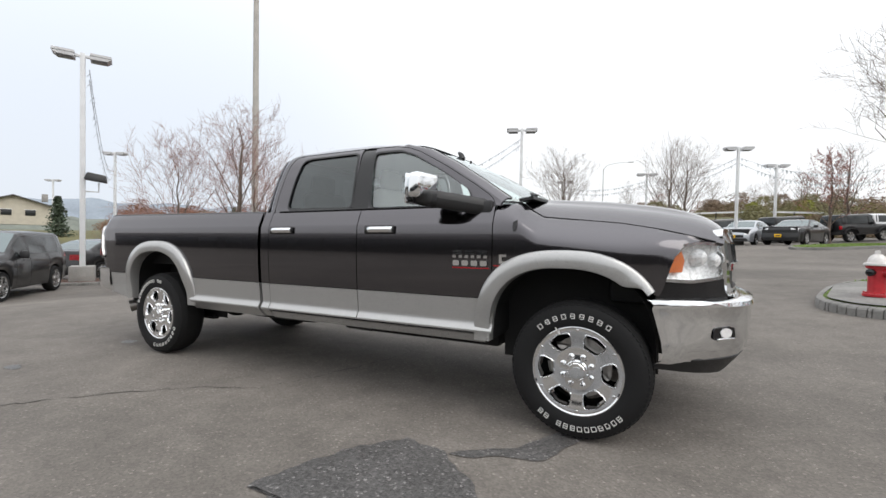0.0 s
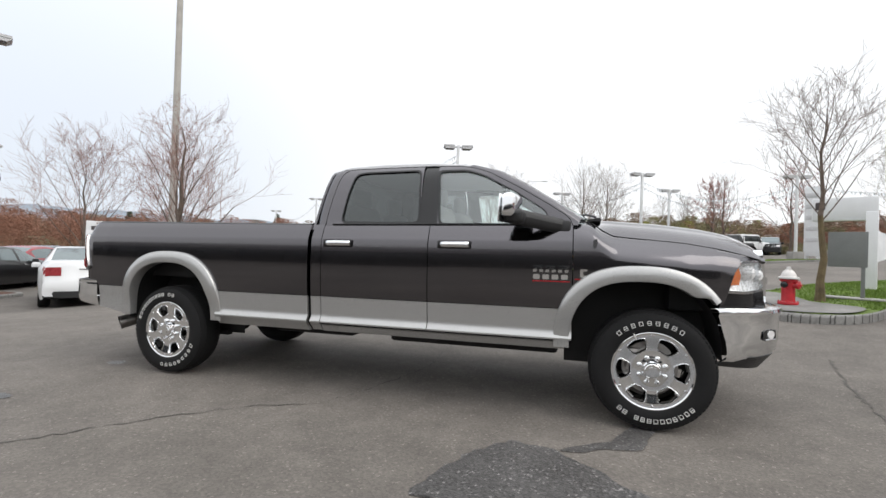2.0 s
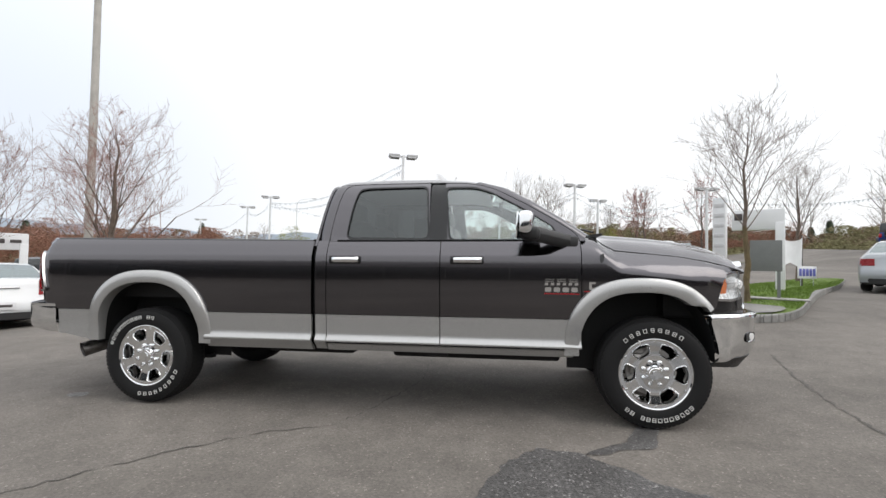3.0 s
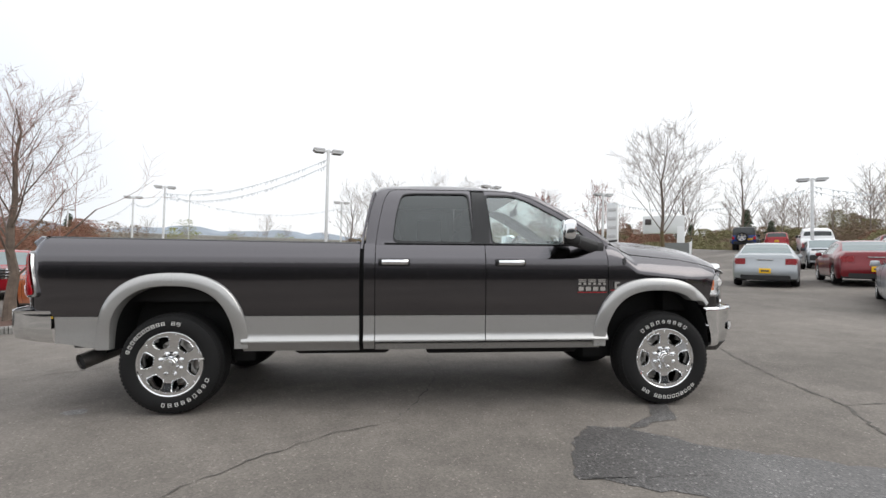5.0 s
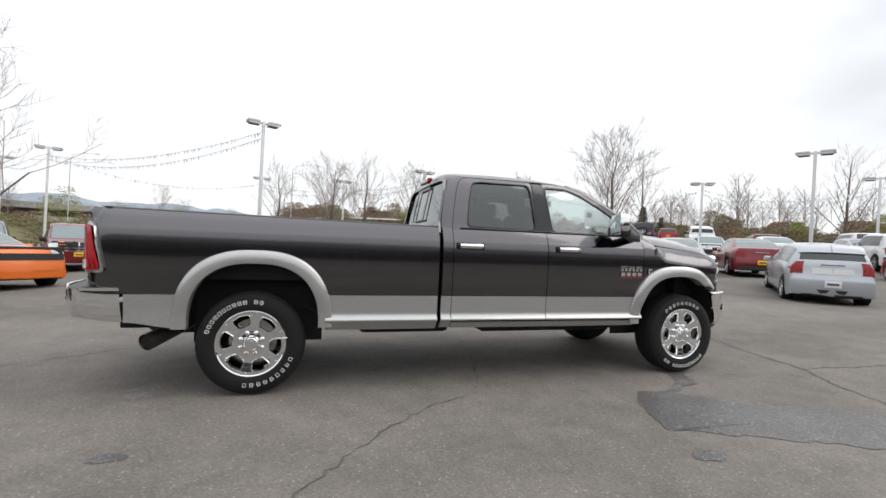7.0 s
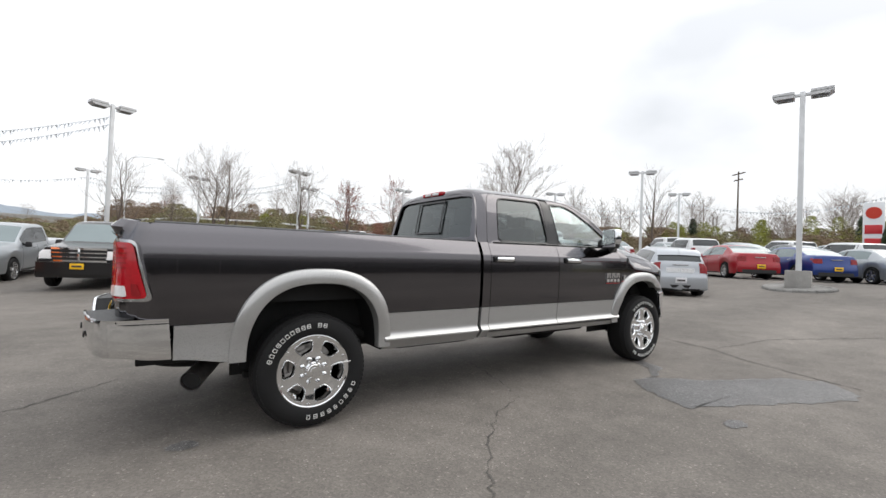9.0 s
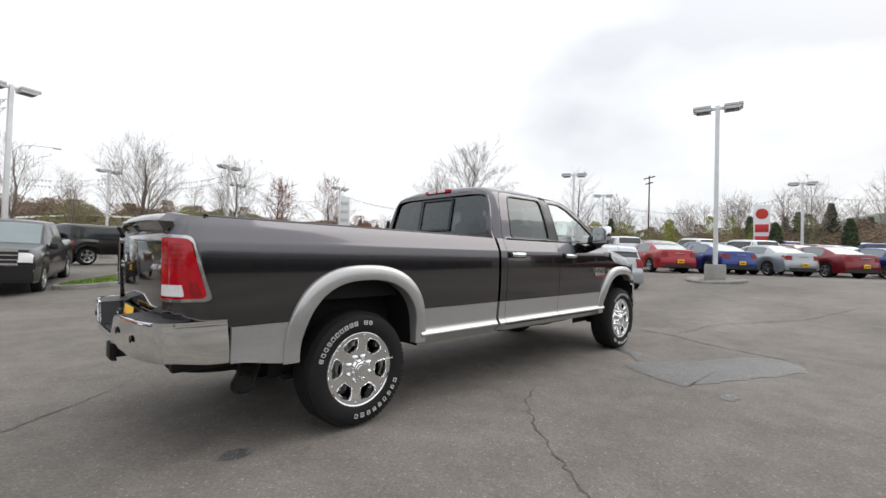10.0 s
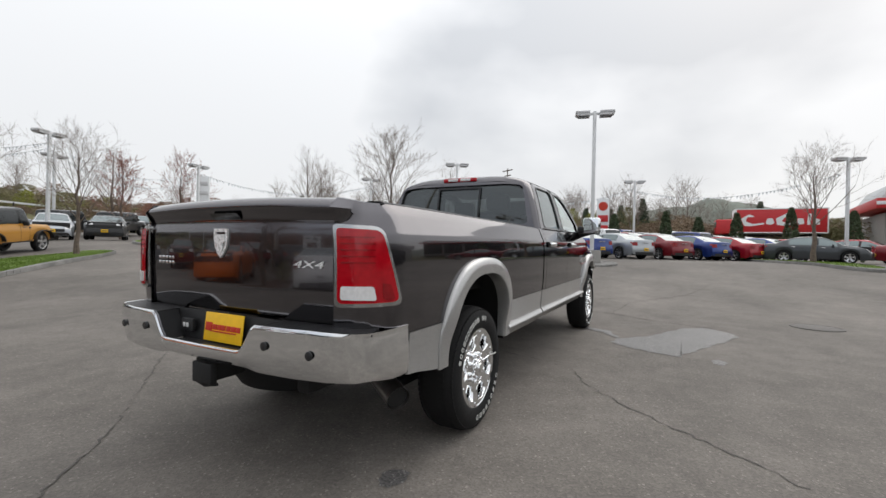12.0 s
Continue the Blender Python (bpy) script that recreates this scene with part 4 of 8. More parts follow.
# ---- boards and signs on and behind the island ----
z0 = surface_z(8.93, 5.81) + 0.12
sb = thing("notice_board", "blank dark grey board on a white post", "sign board", pose(8.75, 5.75, z0, 0, 0, -30))
b = bmesh.new()
box(b, (0.14, 0.03, 0.62), (0.06, 0.06, 1.26), 0.006)
part("post", b, M["grey_board"], sb)
b = bmesh.new()
box(b, (-0.08, 0, 0.92), (0.56, 0.03, 0.66), 0.006)
part("panel", b, M["grey_board"], sb)
b = bmesh.new()
box(b, (0.10, 0.06, 0.012), (1.1, 0.5, 0.03), 0.008)
part("footing", b, M["concrete"], sb, "pale concrete footing")
bn = thing("vinyl_banner", "sagging white vinyl banner tied to the tree", "banner", pose(11.6, 9.9, surface_z(11.6, 9.9) + 0.12, 0, 0, 35))
b = bmesh.new()
sheet(b, lambda u, v: (-0.55 + 1.1 * u, 0.08 * math.sin(u * 6) * v, 1.35 - 0.85 * (1 - v) * (0.75 + 0.35 * abs(u - 0.4)) + 0.18 * (abs(u * 2 - 1) ** 2) * v), 14, 8)
thick(b, 0.006)
part("sheet", b, M["banner"], bn)
for s in (-1, 1):
    b = bmesh.new()
    tube(b, [(s * 0.56, 0, 0), (s * 0.56, 0, 1.55)], 0.02, 6)
    part("stake", b, M["timber_and_girder_shade"], bn)
ys_ = thing("yard_sign", "small white yard sign with blue print", "sign", pose(12.0, 9.9, surface_z(12.0, 9.9) + 0.12, 0, 0, 30))
b = bmesh.new()
box(b, (0, 0, 0.42), (0.9, 0.012, 0.36), 0.004)
part("panel", b, M["banner"], ys_)
b = bmesh.new()
for k in range(5):
    box(b, (-0.33 + 0.165 * k, -0.012, 0.42), (0.12, 0.006, 0.22), 0.002)
part("print", b, M["banner_blue"], ys_)
b = bmesh.new()
for s in (-0.3, 0.3):
    tube(b, [(s, 0, 0), (s, 0, 0.4)], 0.008, 5)
part("wire_legs", b, M["cord"], ys_)


def pylon(name, label, x, y, yaw, w, z_lo, z_hi, shapes, posts=2, depth=0.35):
    z0 = surface_z(x, y)
    root = thing(name, label, "sign", pose(x, y, z0, 0, 0, yaw))
    b = bmesh.new()
    box(b, (0, 0, (z_lo + z_hi) / 2 - z0), (w, depth, z_hi - z_lo), 0.03)
    panel = part("panel", b, M["white_paint"], root)
    for s in (-1, 1) if posts == 2 else (1,):
        b = bmesh.new()
        box(b, (s * (w / 2 - 0.1), 0, (z_lo - z0) / 2 + 0.1), (0.2, 0.2, z_lo - z0 + 0.2), 0.01)
        part("post", b, M["white_paint"], root)
    for nm, mat, dx, z, sx, sz, round_ in shapes:
        b = bmesh.new()
        if round_:
            lathe(b, [(sx / 2, -depth / 2 - 0.002), (sx / 2, -depth / 2 - 0.03), (0.01, -depth / 2 - 0.035)], 24, "y", (dx, 0, z - z0))
        else:
            box(b, (dx, -depth / 2 - 0.012, z - z0), (sx, 0.03, sz), 0.01)
        part(nm, b, M[mat], panel)
    return root


pylon("pylon_sign", "tall white sign with red panels behind the parked cars", 39.0, 3.8, -80, 1.05, 2.6, 6.1, [("round_mark", "plate_red", 0, 5.4, 0.8, 0.8, True), ("red_panel", "red_paint", 0, 4.3, 0.85, 0.6, False), ("red_panel", "red_paint", 0, 3.4, 0.85, 0.6, False)])
pylon("pylon_sign", "tall narrow white sign with grey bars", 19.2, 31.3, -45, 0.9, 1.9, 6.6, [("grey_bar", "lamp_box", 0, 3.0 + 0.75 * k, 0.7, 0.3, False) for k in range(5)])
pylon("sign_board", "broad white sign with a small dark mark on a broad post", 9.75, 8.15, -31, 1.15, 2.32, 2.87, [("square_mark", "plate_dark", -0.42, 2.68, 0.18, 0.18, False)], posts=1, depth=0.12)

pylon("sign_board", "small white framed sign board behind the white sedan", -12.2, 7.2, 54, 0.95, 1.42, 1.95, [("dark_swash", "plate_dark", -0.2, 1.70, 0.26, 0.14, False), ("dark_swash", "plate_dark", 0.18, 1.70, 0.26, 0.10, False)], posts=2, depth=0.06)


# ---- the pickup ----
SLOPE = 0.892
truck = thing("pickup_truck", "dark grey metallic crew cab pickup with silver lower body", "pickup truck", pose(0, 0, 0, 0, -SLOPE, 0))
HALF = curve([(0.48, 0.88), (0.53, 0.915), (0.575, 0.945), (0.598, 0.978), (0.612, 0.979), (0.650, 0.952), (0.72, 0.957), (0.826, 0.9665), (0.90, 0.9725), (0.95, 0.9755), (1.0, 0.9777), (1.05, 0.9790), (1.10, 0.9797), (1.15, 0.9797), (1.20, 0.9788), (1.24, 0.9775), (1.27, 0.9760), (1.29, 0.9748), (1.305, 0.9735), (1.316, 0.9715), (1.326, 0.9680), (1.338, 0.9625), (1.38, 0.9450), (1.42, 0.9270), (1.445, 0.9140), (1.465, 0.8970), (1.484, 0.8720)])
TAPER = curve([(-1.3, 0.93), (-1.14, 0.972), (-1.0, 0.992), (-0.8, 1.0), (4.25, 1.0), (4.5, 0.982), (4.7, 0.945), (4.85, 0.90), (5.0, 0.835), (5.1, 0.76)])
GREEN = curve([(1.43, 0.918), (1.47, 0.902), (1.6, 0.872), (1.75, 0.830), (1.86, 0.792), (1.92, 0.762), (1.955, 0.728), (1.985, 0.66)])


def half(x, z):
    return HALF(z) * TAPER(x)


def arch(cx, hw, z0, z1, p=2.5):
    def top(x):
        d = abs(x - cx) / hw
        return z0 if d >= 1 else z0 + (z1 - z0) * (1 - d**p) ** (1 / p)

    return top


ARCH_R, ARCH_F = (0.022, 0.585, 0.55, 1.165), (4.215, 0.565, 0.545, 1.13)
over_r, over_f = arch(*ARCH_R), arch(*ARCH_F)


def columns(x0, x1, low, high, s, n=None, rows=None, proud=0.0, surf=half, tail=()):
    """A body panel of upright columns between low(x) and high(x)."""
    bm = bmesh.new()
    n = n or max(2, int((x1 - x0) / 0.03))
    cols = []
    for i in range(n + 1):
        x = x0 + (x1 - x0) * i / n
        lo, hi = low(x), max(high(x), low(x) + 0.002)
        if rows == "shoulder":
            zs = [lo + (1.20 - lo) * k / 9 for k in range(10)] + [1.225, 1.25, 1.272, 1.29, 1.31, 1.318, 1.326, 1.335, 1.35, 1.38, 1.41, 1.43, hi]
        elif rows == "ledge":
            zs = [lo, lo + 0.25 * (0.60 - lo) if lo < 0.59 else lo + 0.002, 0.600, 0.606, 0.612, 0.625, 0.64, 0.655, 0.68, 0.72, 0.76, 0.80, hi]
        else:
            zs = [lo + (hi - lo) * k / 16 for k in range(17)]
        cols.append([bm.verts.new((x, s * (surf(x, z) + proud), z)) for z in zs])
    for row in tail:
        cols.insert(0, [bm.verts.new(p) for p in row])
    for a, b in zip(cols, cols[1:]):
        for j in range(len(a) - 1):
            bm.faces.new((a[j], b[j], b[j + 1], a[j + 1]))
    bmesh.ops.recalc_face_normals(bm, faces=bm.faces)
    cen = sum((f.normal.y for f in bm.faces), 0.0)
    if cen * s < 0:
        bmesh.ops.reverse_faces(bm, faces=bm.faces)
    edge = [e for e in bm.edges if e.is_boundary]
    ext = bmesh.ops.extrude_edge_only(bm, edges=edge)
    for v in [g for g in ext["geom"] if isinstance(g, bmesh.types.BMVert)]:
        if v.co.x < -1.12:
            v.co.x += 0.04
        else:
            v.co.y -= s * 0.03
    return bm


TWO = 0.826
flat = lambda z: (lambda x: z)  # noqa: E731
SEAM_Z = curve([(3.70, 1.475), (3.80, 1.478), (3.90, 1.468), (3.97, 1.41), (4.05, 1.366), (4.2, 1.35), (4.525, 1.318), (4.75, 1.278), (4.884, 1.245), (5.06, 1.198)])
SEAM_Y = curve([(3.70, 0.80), (3.80, 0.765), (3.90, 0.735), (3.97, 0.76), (4.05, 0.785), (4.2, 0.80), (4.525, 0.80), (4.75, 0.795), (4.884, 0.775), (5.06, 0.70)])
BED_TOP = lambda x: 1.443 + 0.011 * (1.5 - x)  # noqa: E731


def fender_half(x, z):
    top = SEAM_Z(x)
    base = HALF(min(z + 0.07 * smooth(3.9, 4.7, x), 1.40)) * TAPER(x)
    ease = smooth(3.8, 4.1, x) * (1 - 0.7 * smooth(4.5, 4.85, x))
    t = min(max((z - top) / (0.12 + 0.05 * ease) + 1, 0), 1)
    return base + (SEAM_Y(x) + 0.006 - base) * t ** (2.6 - 0.9 * ease)


# the fender runs on over the headlight to the nose
LAMP_TOP = curve([(4.68, 1.0), (4.74, 1.02), (4.80, 1.11), (4.86, 1.185), (4.95, 1.198), (5.07, 1.19)])
NOSE_SLIM = curve([(4.86, 0.0), (4.96, 0.04), (5.06, 0.095)])


def fender_skin(x, z):
    lo, hi = LAMP_TOP(x), SEAM_Z(x) - 0.004
    v = min(max((z - lo) / max(hi - lo, 0.01), 0), 1)
    return fender_half(x, z) * (1 - NOSE_SLIM(x) * (1 - v**4))


# the section of the tailgate with its lip, and the plan of the bed's rear corner
GATE = [(0.880, 0.015), (0.90, 0.0), (1.05, -0.004), (1.2, -0.008), (1.32, -0.008), (1.36, -0.005), (1.375, 0.0), (1.40, -0.010), (1.425, -0.028), (1.436, -0.037), (1.446, -0.038), (1.46, -0.030), (1.475, -0.012), (1.487, 0.015), (1.493, 0.05), (1.493, 0.09)]
XC = curve([(0.0, -1.213), (0.35, -1.19), (0.6, -1.15), (0.8, -1.09), (0.9, -1.05), (1.0, -1.0)])
YC = curve([(0.0, 0.728), (0.35, 0.83), (0.6, 0.899), (0.8, 0.946), (0.9, 0.9635), (1.0, 0.9719)])
gate_in = curve(GATE[1:-2])


def bed_corner(s):
    """Rows of points from the bed's flank round to the tailgate."""
    out, rail = [], BED_TOP(-1.0)
    for i in range(19, -1, -1):
        u = i / 20
        turn, k = radians(90) * u, smooth(0.0, 0.55, u)
        peak = rail + (1.493 - rail) * (1 - u) ** 2
        row = []
        for z in [TWO + (1.20 - TWO) * q / 9 for q in range(10)] + [1.225, 1.25, 1.272, 1.29, 1.31, 1.318, 1.326, 1.335, 1.35, 1.38, 1.41, 1.43, rail]:
            z = z if z < 1.38 else 1.38 + (z - 1.38) * (peak - 1.38) / (rail - 1.38)
            d = gate_in(min(z, 1.487)) * (1 - k) + (0.9797 - HALF(min(z, rail))) * k
            row.append((XC(u) + d * math.cos(turn), s * (YC(u) - d * math.sin(turn)), z))
        out.append(row)
    return out


for s in (-1, 1):
    # the load bed
    bed = part("bed_side", columns(-1.0, 1.552, lambda x: max(TWO, over_r(x)), BED_TOP, s, rows="shoulder", tail=bed_corner(s)), M["paint"], truck)
    part("bed_lower_panel", columns(-0.903, -0.51, lambda x: 0.605 - 0.045 * smooth(-0.9, -0.55, x), flat(TWO - 0.004), s, surf=lambda x, z: half(x, max(z, 0.69))), M["silver"], truck, "silver painted lower panel")
    part("bed_lower_panel", columns(0.575, 1.552, flat(0.518), flat(TWO - 0.004), s, rows="ledge"), M["silver"], truck, "silver painted lower panel")
    # the cab
    part("cab_corner", columns(1.588, 1.682, flat(TWO), flat(1.445), s, rows="shoulder"), M["paint"], truck)
    part("cab_corner_lower", columns(1.588, 1.682, flat(0.53), flat(TWO - 0.004), s, rows="ledge"), M["silver"], truck)
    for nm, x0, x1 in (("rear_door", 1.688, 2.646), ("front_door", 2.653, 3.757)):
        door = part(nm, columns(x0, x1, flat(TWO), flat(1.438), s, rows="shoulder"), M["paint"], truck)
        part("lower_panel", columns(x0, x1, flat(0.599), flat(TWO - 0.004), s, rows="ledge"), M["silver"], door, "silver painted lower panel")
        hx = x0 + (0.16 if nm == "rear_door" else 0.215)
        b = bmesh.new()
        box(b, (hx, s * 0.985, 1.283), (0.27, 0.02, 0.062), 0.009)
        part("handle_recess", b, M["gloss_black"], door)
        b = bmesh.new()
        sheet(b, lambda u, v: (hx - 0.105 + 0.225 * u, s * (0.996 + 0.026 * (1 - (2 * u - 1) ** 4) + 0.010 * (1 - (2 * v - 1) ** 2)), 1.264 + 0.04 * v), 12, 5)
        thick(b, 0.008)
        part("handle", b, M["chrome"], door, "chrome door handle")
    part("rocker_panel", columns(1.69, 3.70, lambda x: 0.522, flat(0.584), s), M["silver"], truck)
    # the front fender
    part("front_fender", columns(3.764, 5.058, lambda x: max(TWO, over_f(x)) + (LAMP_TOP(x) - max(TWO, over_f(x))) * smooth(4.68, 4.83, x), lambda x: SEAM_Z(x) - 0.004, s, n=64, surf=fender_skin), M["paint"], truck)
    b = bmesh.new()
    prism(b, [(3.90, 1.325), (3.925, 1.34), (3.93, 1.31), (3.92, 1.275), (3.905, 1.265), (3.898, 1.29)], lambda a, c, d: (a, s * (fender_half(a, c) + 0.002 + d), c), 0.006)
    part("fender_vent", b, M["gloss_black"], truck)
    b = bmesh.new()
    tube(b, [(3.72 + 1.30 * k / 40, s * (SEAM_Y(3.72 + 1.30 * k / 40) + 0.004), SEAM_Z(3.72 + 1.30 * k / 40) - 0.001) for k in range(41)], 0.0036, 5)
    part("hood_shut_line", b, M["under"], truck)

    # wheel arch flares
    for (cx, hw, z0, z1), a0, a1 in ((ARCH_R, 0.0, math.pi), (ARCH_F, 0.60, math.pi)):
        b = bmesh.new()
        p = 2.5

        def arc(a, grow):
            c, sn = math.cos(a), math.sin(a)
            return cx + (hw + grow) * math.copysign(abs(c) ** (2 / p), c), z0 + (z1 + grow - z0) * abs(sn) ** (2 / p)

        prof = [(0.022, -0.004), (0.021, 0.018), (0.012, 0.031), (-0.03, 0.038), (-0.072, 0.042), (-0.086, 0.037), (-0.09, 0.015), (-0.09, -0.06)]
        rows = []
        for i in range(57):
            a = a0 + (a1 - a0) * i / 56
            row = []
            fade = 1 - 0.75 * smooth(0.90, 0.66, a) * (a0 > 0.1)
            tuck = 0.25 + 0.75 * smooth(0.0, 0.5, a) * (smooth(math.pi, math.pi - 0.5, a))
            for gw, pr in prof:
                x, z = arc(a, gw * fade if gw < 0 else gw)
                xb, zb = arc(a, 0.0)
                row.append(b.verts.new((x, s * (HALF(min(max(zb, 0.70), 1.25)) * TAPER(min(xb, 4.6)) + (pr * tuck if pr > 0 else pr)), z)))
            rows.append(row)
        for r0, r1 in zip(rows, rows[1:]):
            for j in range(len(prof) - 1):
                b.faces.new((r0[j], r1[j], r1[j + 1], r0[j + 1]))
        part("wheel_arch_flare", b, M["silver"], truck, "silver painted wheel arch flare", sharp=50)
        # the dark liner inside the arch
        b = bmesh.new()
        sheet(b, lambda u, v: (cx + (hw - 0.05) * math.copysign(abs(math.cos(math.pi * u)) ** 0.8, math.cos(math.pi * u)), s * (0.93 - 0.385 * v), 0.52 + (z1 - 0.58) * abs(math.sin(math.pi * u)) ** 0.8), 28, 2)
        sheet(b, lambda u, v: (cx - hw + 0.05 + 2 * (hw - 0.05) * u, s * 0.545, 0.36 + (z1 - 0.42) * v), 2, 2)
        part("wheel_liner", b, M["under"], truck)

# the bed
b = bmesh.new()
sheet(b, lambda u, v: (-1.05 + 2.56 * u, -0.78 + 1.56 * v, 0.93), 4, 4)
for s in (-1, 1):
    sheet(b, lambda u, v: (-1.05 + 2.56 * u, s * 0.78, 0.93 + 0.515 * v), 4, 2)
    sheet(b, lambda u, v: (-1.05 + 2.58 * u, s * (0.78 + 0.10 * v), BED_TOP(-1.05 + 2.58 * u) - 0.006 + 0.004 * v), 8, 2)
sheet(b, lambda u, v: (1.51, -0.88 + 1.76 * u, 0.75 + 0.69 * v), 4, 2)
part("bed_liner", b, M["under"], truck)
for s in (-1, 1):
    b = bmesh.new()
    prof = [(0.775, -0.03), (0.775, 0.012), (0.79, 0.018), (0.865, 0.015), (0.889, 0.006), (0.893, -0.008)]
    sheet(b, lambda u, v: (-1.02 + 2.545 * u, s * curve([(i / 5, q[0]) for i, q in enumerate(prof)])(v) * (1 - 0.02 * smooth(0.12, 0, u)), BED_TOP(-1.02 + 2.545 * u) + curve([(i / 5, q[1]) for i, q in enumerate(prof)])(v)), 20, 10)
    part("bed_rail_cap", b, M["black"], truck, "black bed rail cap")
b = bmesh.new()
box(b, (1.52, 0, 1.452), (0.035, 1.66, 0.03), 0.008)
part("bed_front_cap", b, M["paint"], truck)
b = bmesh.new()
box(b, (1.558, 0, 1.0), (0.05, 1.80, 0.86), 0.01)
part("cab_gap_seal", b, M["under"], truck)

# dark structure behind the panels
b = bmesh.new()
box(b, (2.67, 0, 0.95), (2.12, 1.80, 0.84), 0.03)
part("cab_floor_pan", b, M["under"], truck)
b = bmesh.new()
for s in (-1, 1):
    box(b, (1.9, s * 0.42, 0.56), (6.0, 0.09, 0.17), 0.012)
box(b, (2.9, -0.35, 0.47), (1.5, 0.35, 0.14), 0.03)
box(b, (1.35, 0.0, 0.52), (0.9, 1.1, 0.22), 0.05)
box(b, (4.2, 0.0, 0.75), (0.9, 0.9, 0.5), 0.05)
part("chassis_frame", b, M["under"], truck)
for x in (0.0, 4.30):
    b = bmesh.new()
    tube(b, [(x, -0.72, 0.43), (x, 0.72, 0.43)], 0.055, 12)
    bmesh.ops.create_uvsphere(b, u_segments=16, v_segments=10, radius=0.17, matrix=Matrix.Translation((x, 0.0 if x == 0 else 0.3, 0.43)))
    for s in (-1, 1):
        box(b, (x - 0.02, s * 0.55, 0.36), (0.8 if x == 0 else 0.3, 0.07, 0.05), 0.01)
        tube(b, [(x + 0.18, s * 0.52, 0.40), (x + 0.08, s * 0.5, 0.95)], 0.035, 8)
    part("axle", b, M["under"], truck)
b = bmesh.new()
lathe(b, [(0.20, -0.11), (0.36, -0.12), (0.40, -0.06), (0.40, 0.06), (0.36, 0.12), (0.20, 0.11)], 32, "z", (-0.66, 0.05, 0.52))
part("spare_tyre", b, M["tyre"], truck)
b = bmesh.new()
tube(b, [(1.6, -0.55, 0.50), (0.7, -0.60, 0.52), (0.35, -0.50, 0.70), (-0.2, -0.40, 0.68), (-0.44, -0.31, 0.60), (-0.54, -0.38, 0.55)], [0.045] * 6, 14)
part("exhaust_pipe", b, M["under"], truck)
b = bmesh.new()
d = Vector((-0.27, -0.46, -0.13))
p0 = Vector((-0.52, -0.36, 0.552))
tube(b, [p0, p0 + d * 0.5, p0 + d], [0.056, 0.064, 0.067], 24, cap=False)
tube(b, [p0 + d, p0 + d * 0.7], [0.0675, 0.060], 24, cap=False)
tip = part("exhaust_tip", b, M["steel"], truck, "dull steel exhaust tip")
b = bmesh.new()
tube(b, [p0 + d * 0.55, p0 + d * 0.97], [0.058, 0.0605], 24)
part("pipe_bore", b, M["under"], tip)
for s in (-1, 1):
    for c_, d_ in (((0.72, s * 0.78, 0.545), (0.08, 0.14, 0.045)), ((2.62, s * 0.78, 0.50), (0.16, 0.12, 0.035))):
        b = bmesh.new()
        box(b, c_, d_, 0.008)
        part("mount_bracket", b, M["under"], truck)


# greenhouse
CAB_END = curve([(1.44, 1.590), (1.52, 1.593), (1.60, 1.602), (1.66, 1.609), (1.80, 1.634), (1.89, 1.660), (1.925, 1.676), (1.945, 1.69), (1.96, 1.74)])


def gside(s, off=0.0):
    """The cab's side, rolling inward along its rear edge."""
    return lambda a, c: (a, s * (GREEN(c) + off - 0.035 * max(0.0, 1 - (a - CAB_END(c)) / 0.075) ** 2), c)


PILLAR_X = curve([(0, 2.93), (0.25, 3.12), (0.5, 3.36), (0.75, 3.60), (1, 3.80)])
PILLAR_Z = curve([(0, 1.945), (0.25, 1.885), (0.5, 1.755), (0.75, 1.605), (1, 1.465)])
EDGE_X, EDGE_Y, EDGE_Z = curve([(0, 2.985), (0.25, 3.19), (0.5, 3.40), (0.75, 3.62), (1, 3.83)]), curve([(0, 0.695), (0.25, 0.715), (0.5, 0.74), (0.75, 0.765), (1, 0.79)]), curve([(0, 1.945), (0.25, 1.893), (0.5, 1.780), (0.75, 1.640), (1, 1.497)])
SCREEN_EDGE = lambda u: (EDGE_X(u), EDGE_Y(u), EDGE_Z(u))  # noqa: E731
R_OUT = [(CAB_END(z), z) for z in (1.44, 1.52, 1.66, 1.80, 1.89, 1.925, 1.945, 1.96)] + [(2.535, 1.962), (2.55, 1.44)]
R_WIN = rounded([(1.832, 1.468), (1.862, 1.72), (1.905, 1.895), (1.99, 1.912), (2.512, 1.918), (2.545, 1.458)], 0.055)
F_OUT = [(2.70, 1.44), (2.665, 1.962), (2.86, 1.953), (3.0, 1.93), (3.12, 1.885), (3.36, 1.755), (3.60, 1.605), (3.71, 1.527), (3.80, 1.465), (3.79, 1.44)]
F_WIN = rounded([(2.722, 1.452), (2.675, 1.905), (2.92, 1.903), (3.06, 1.855), (3.34, 1.70), (3.56, 1.555), (3.585, 1.448)], 0.045)
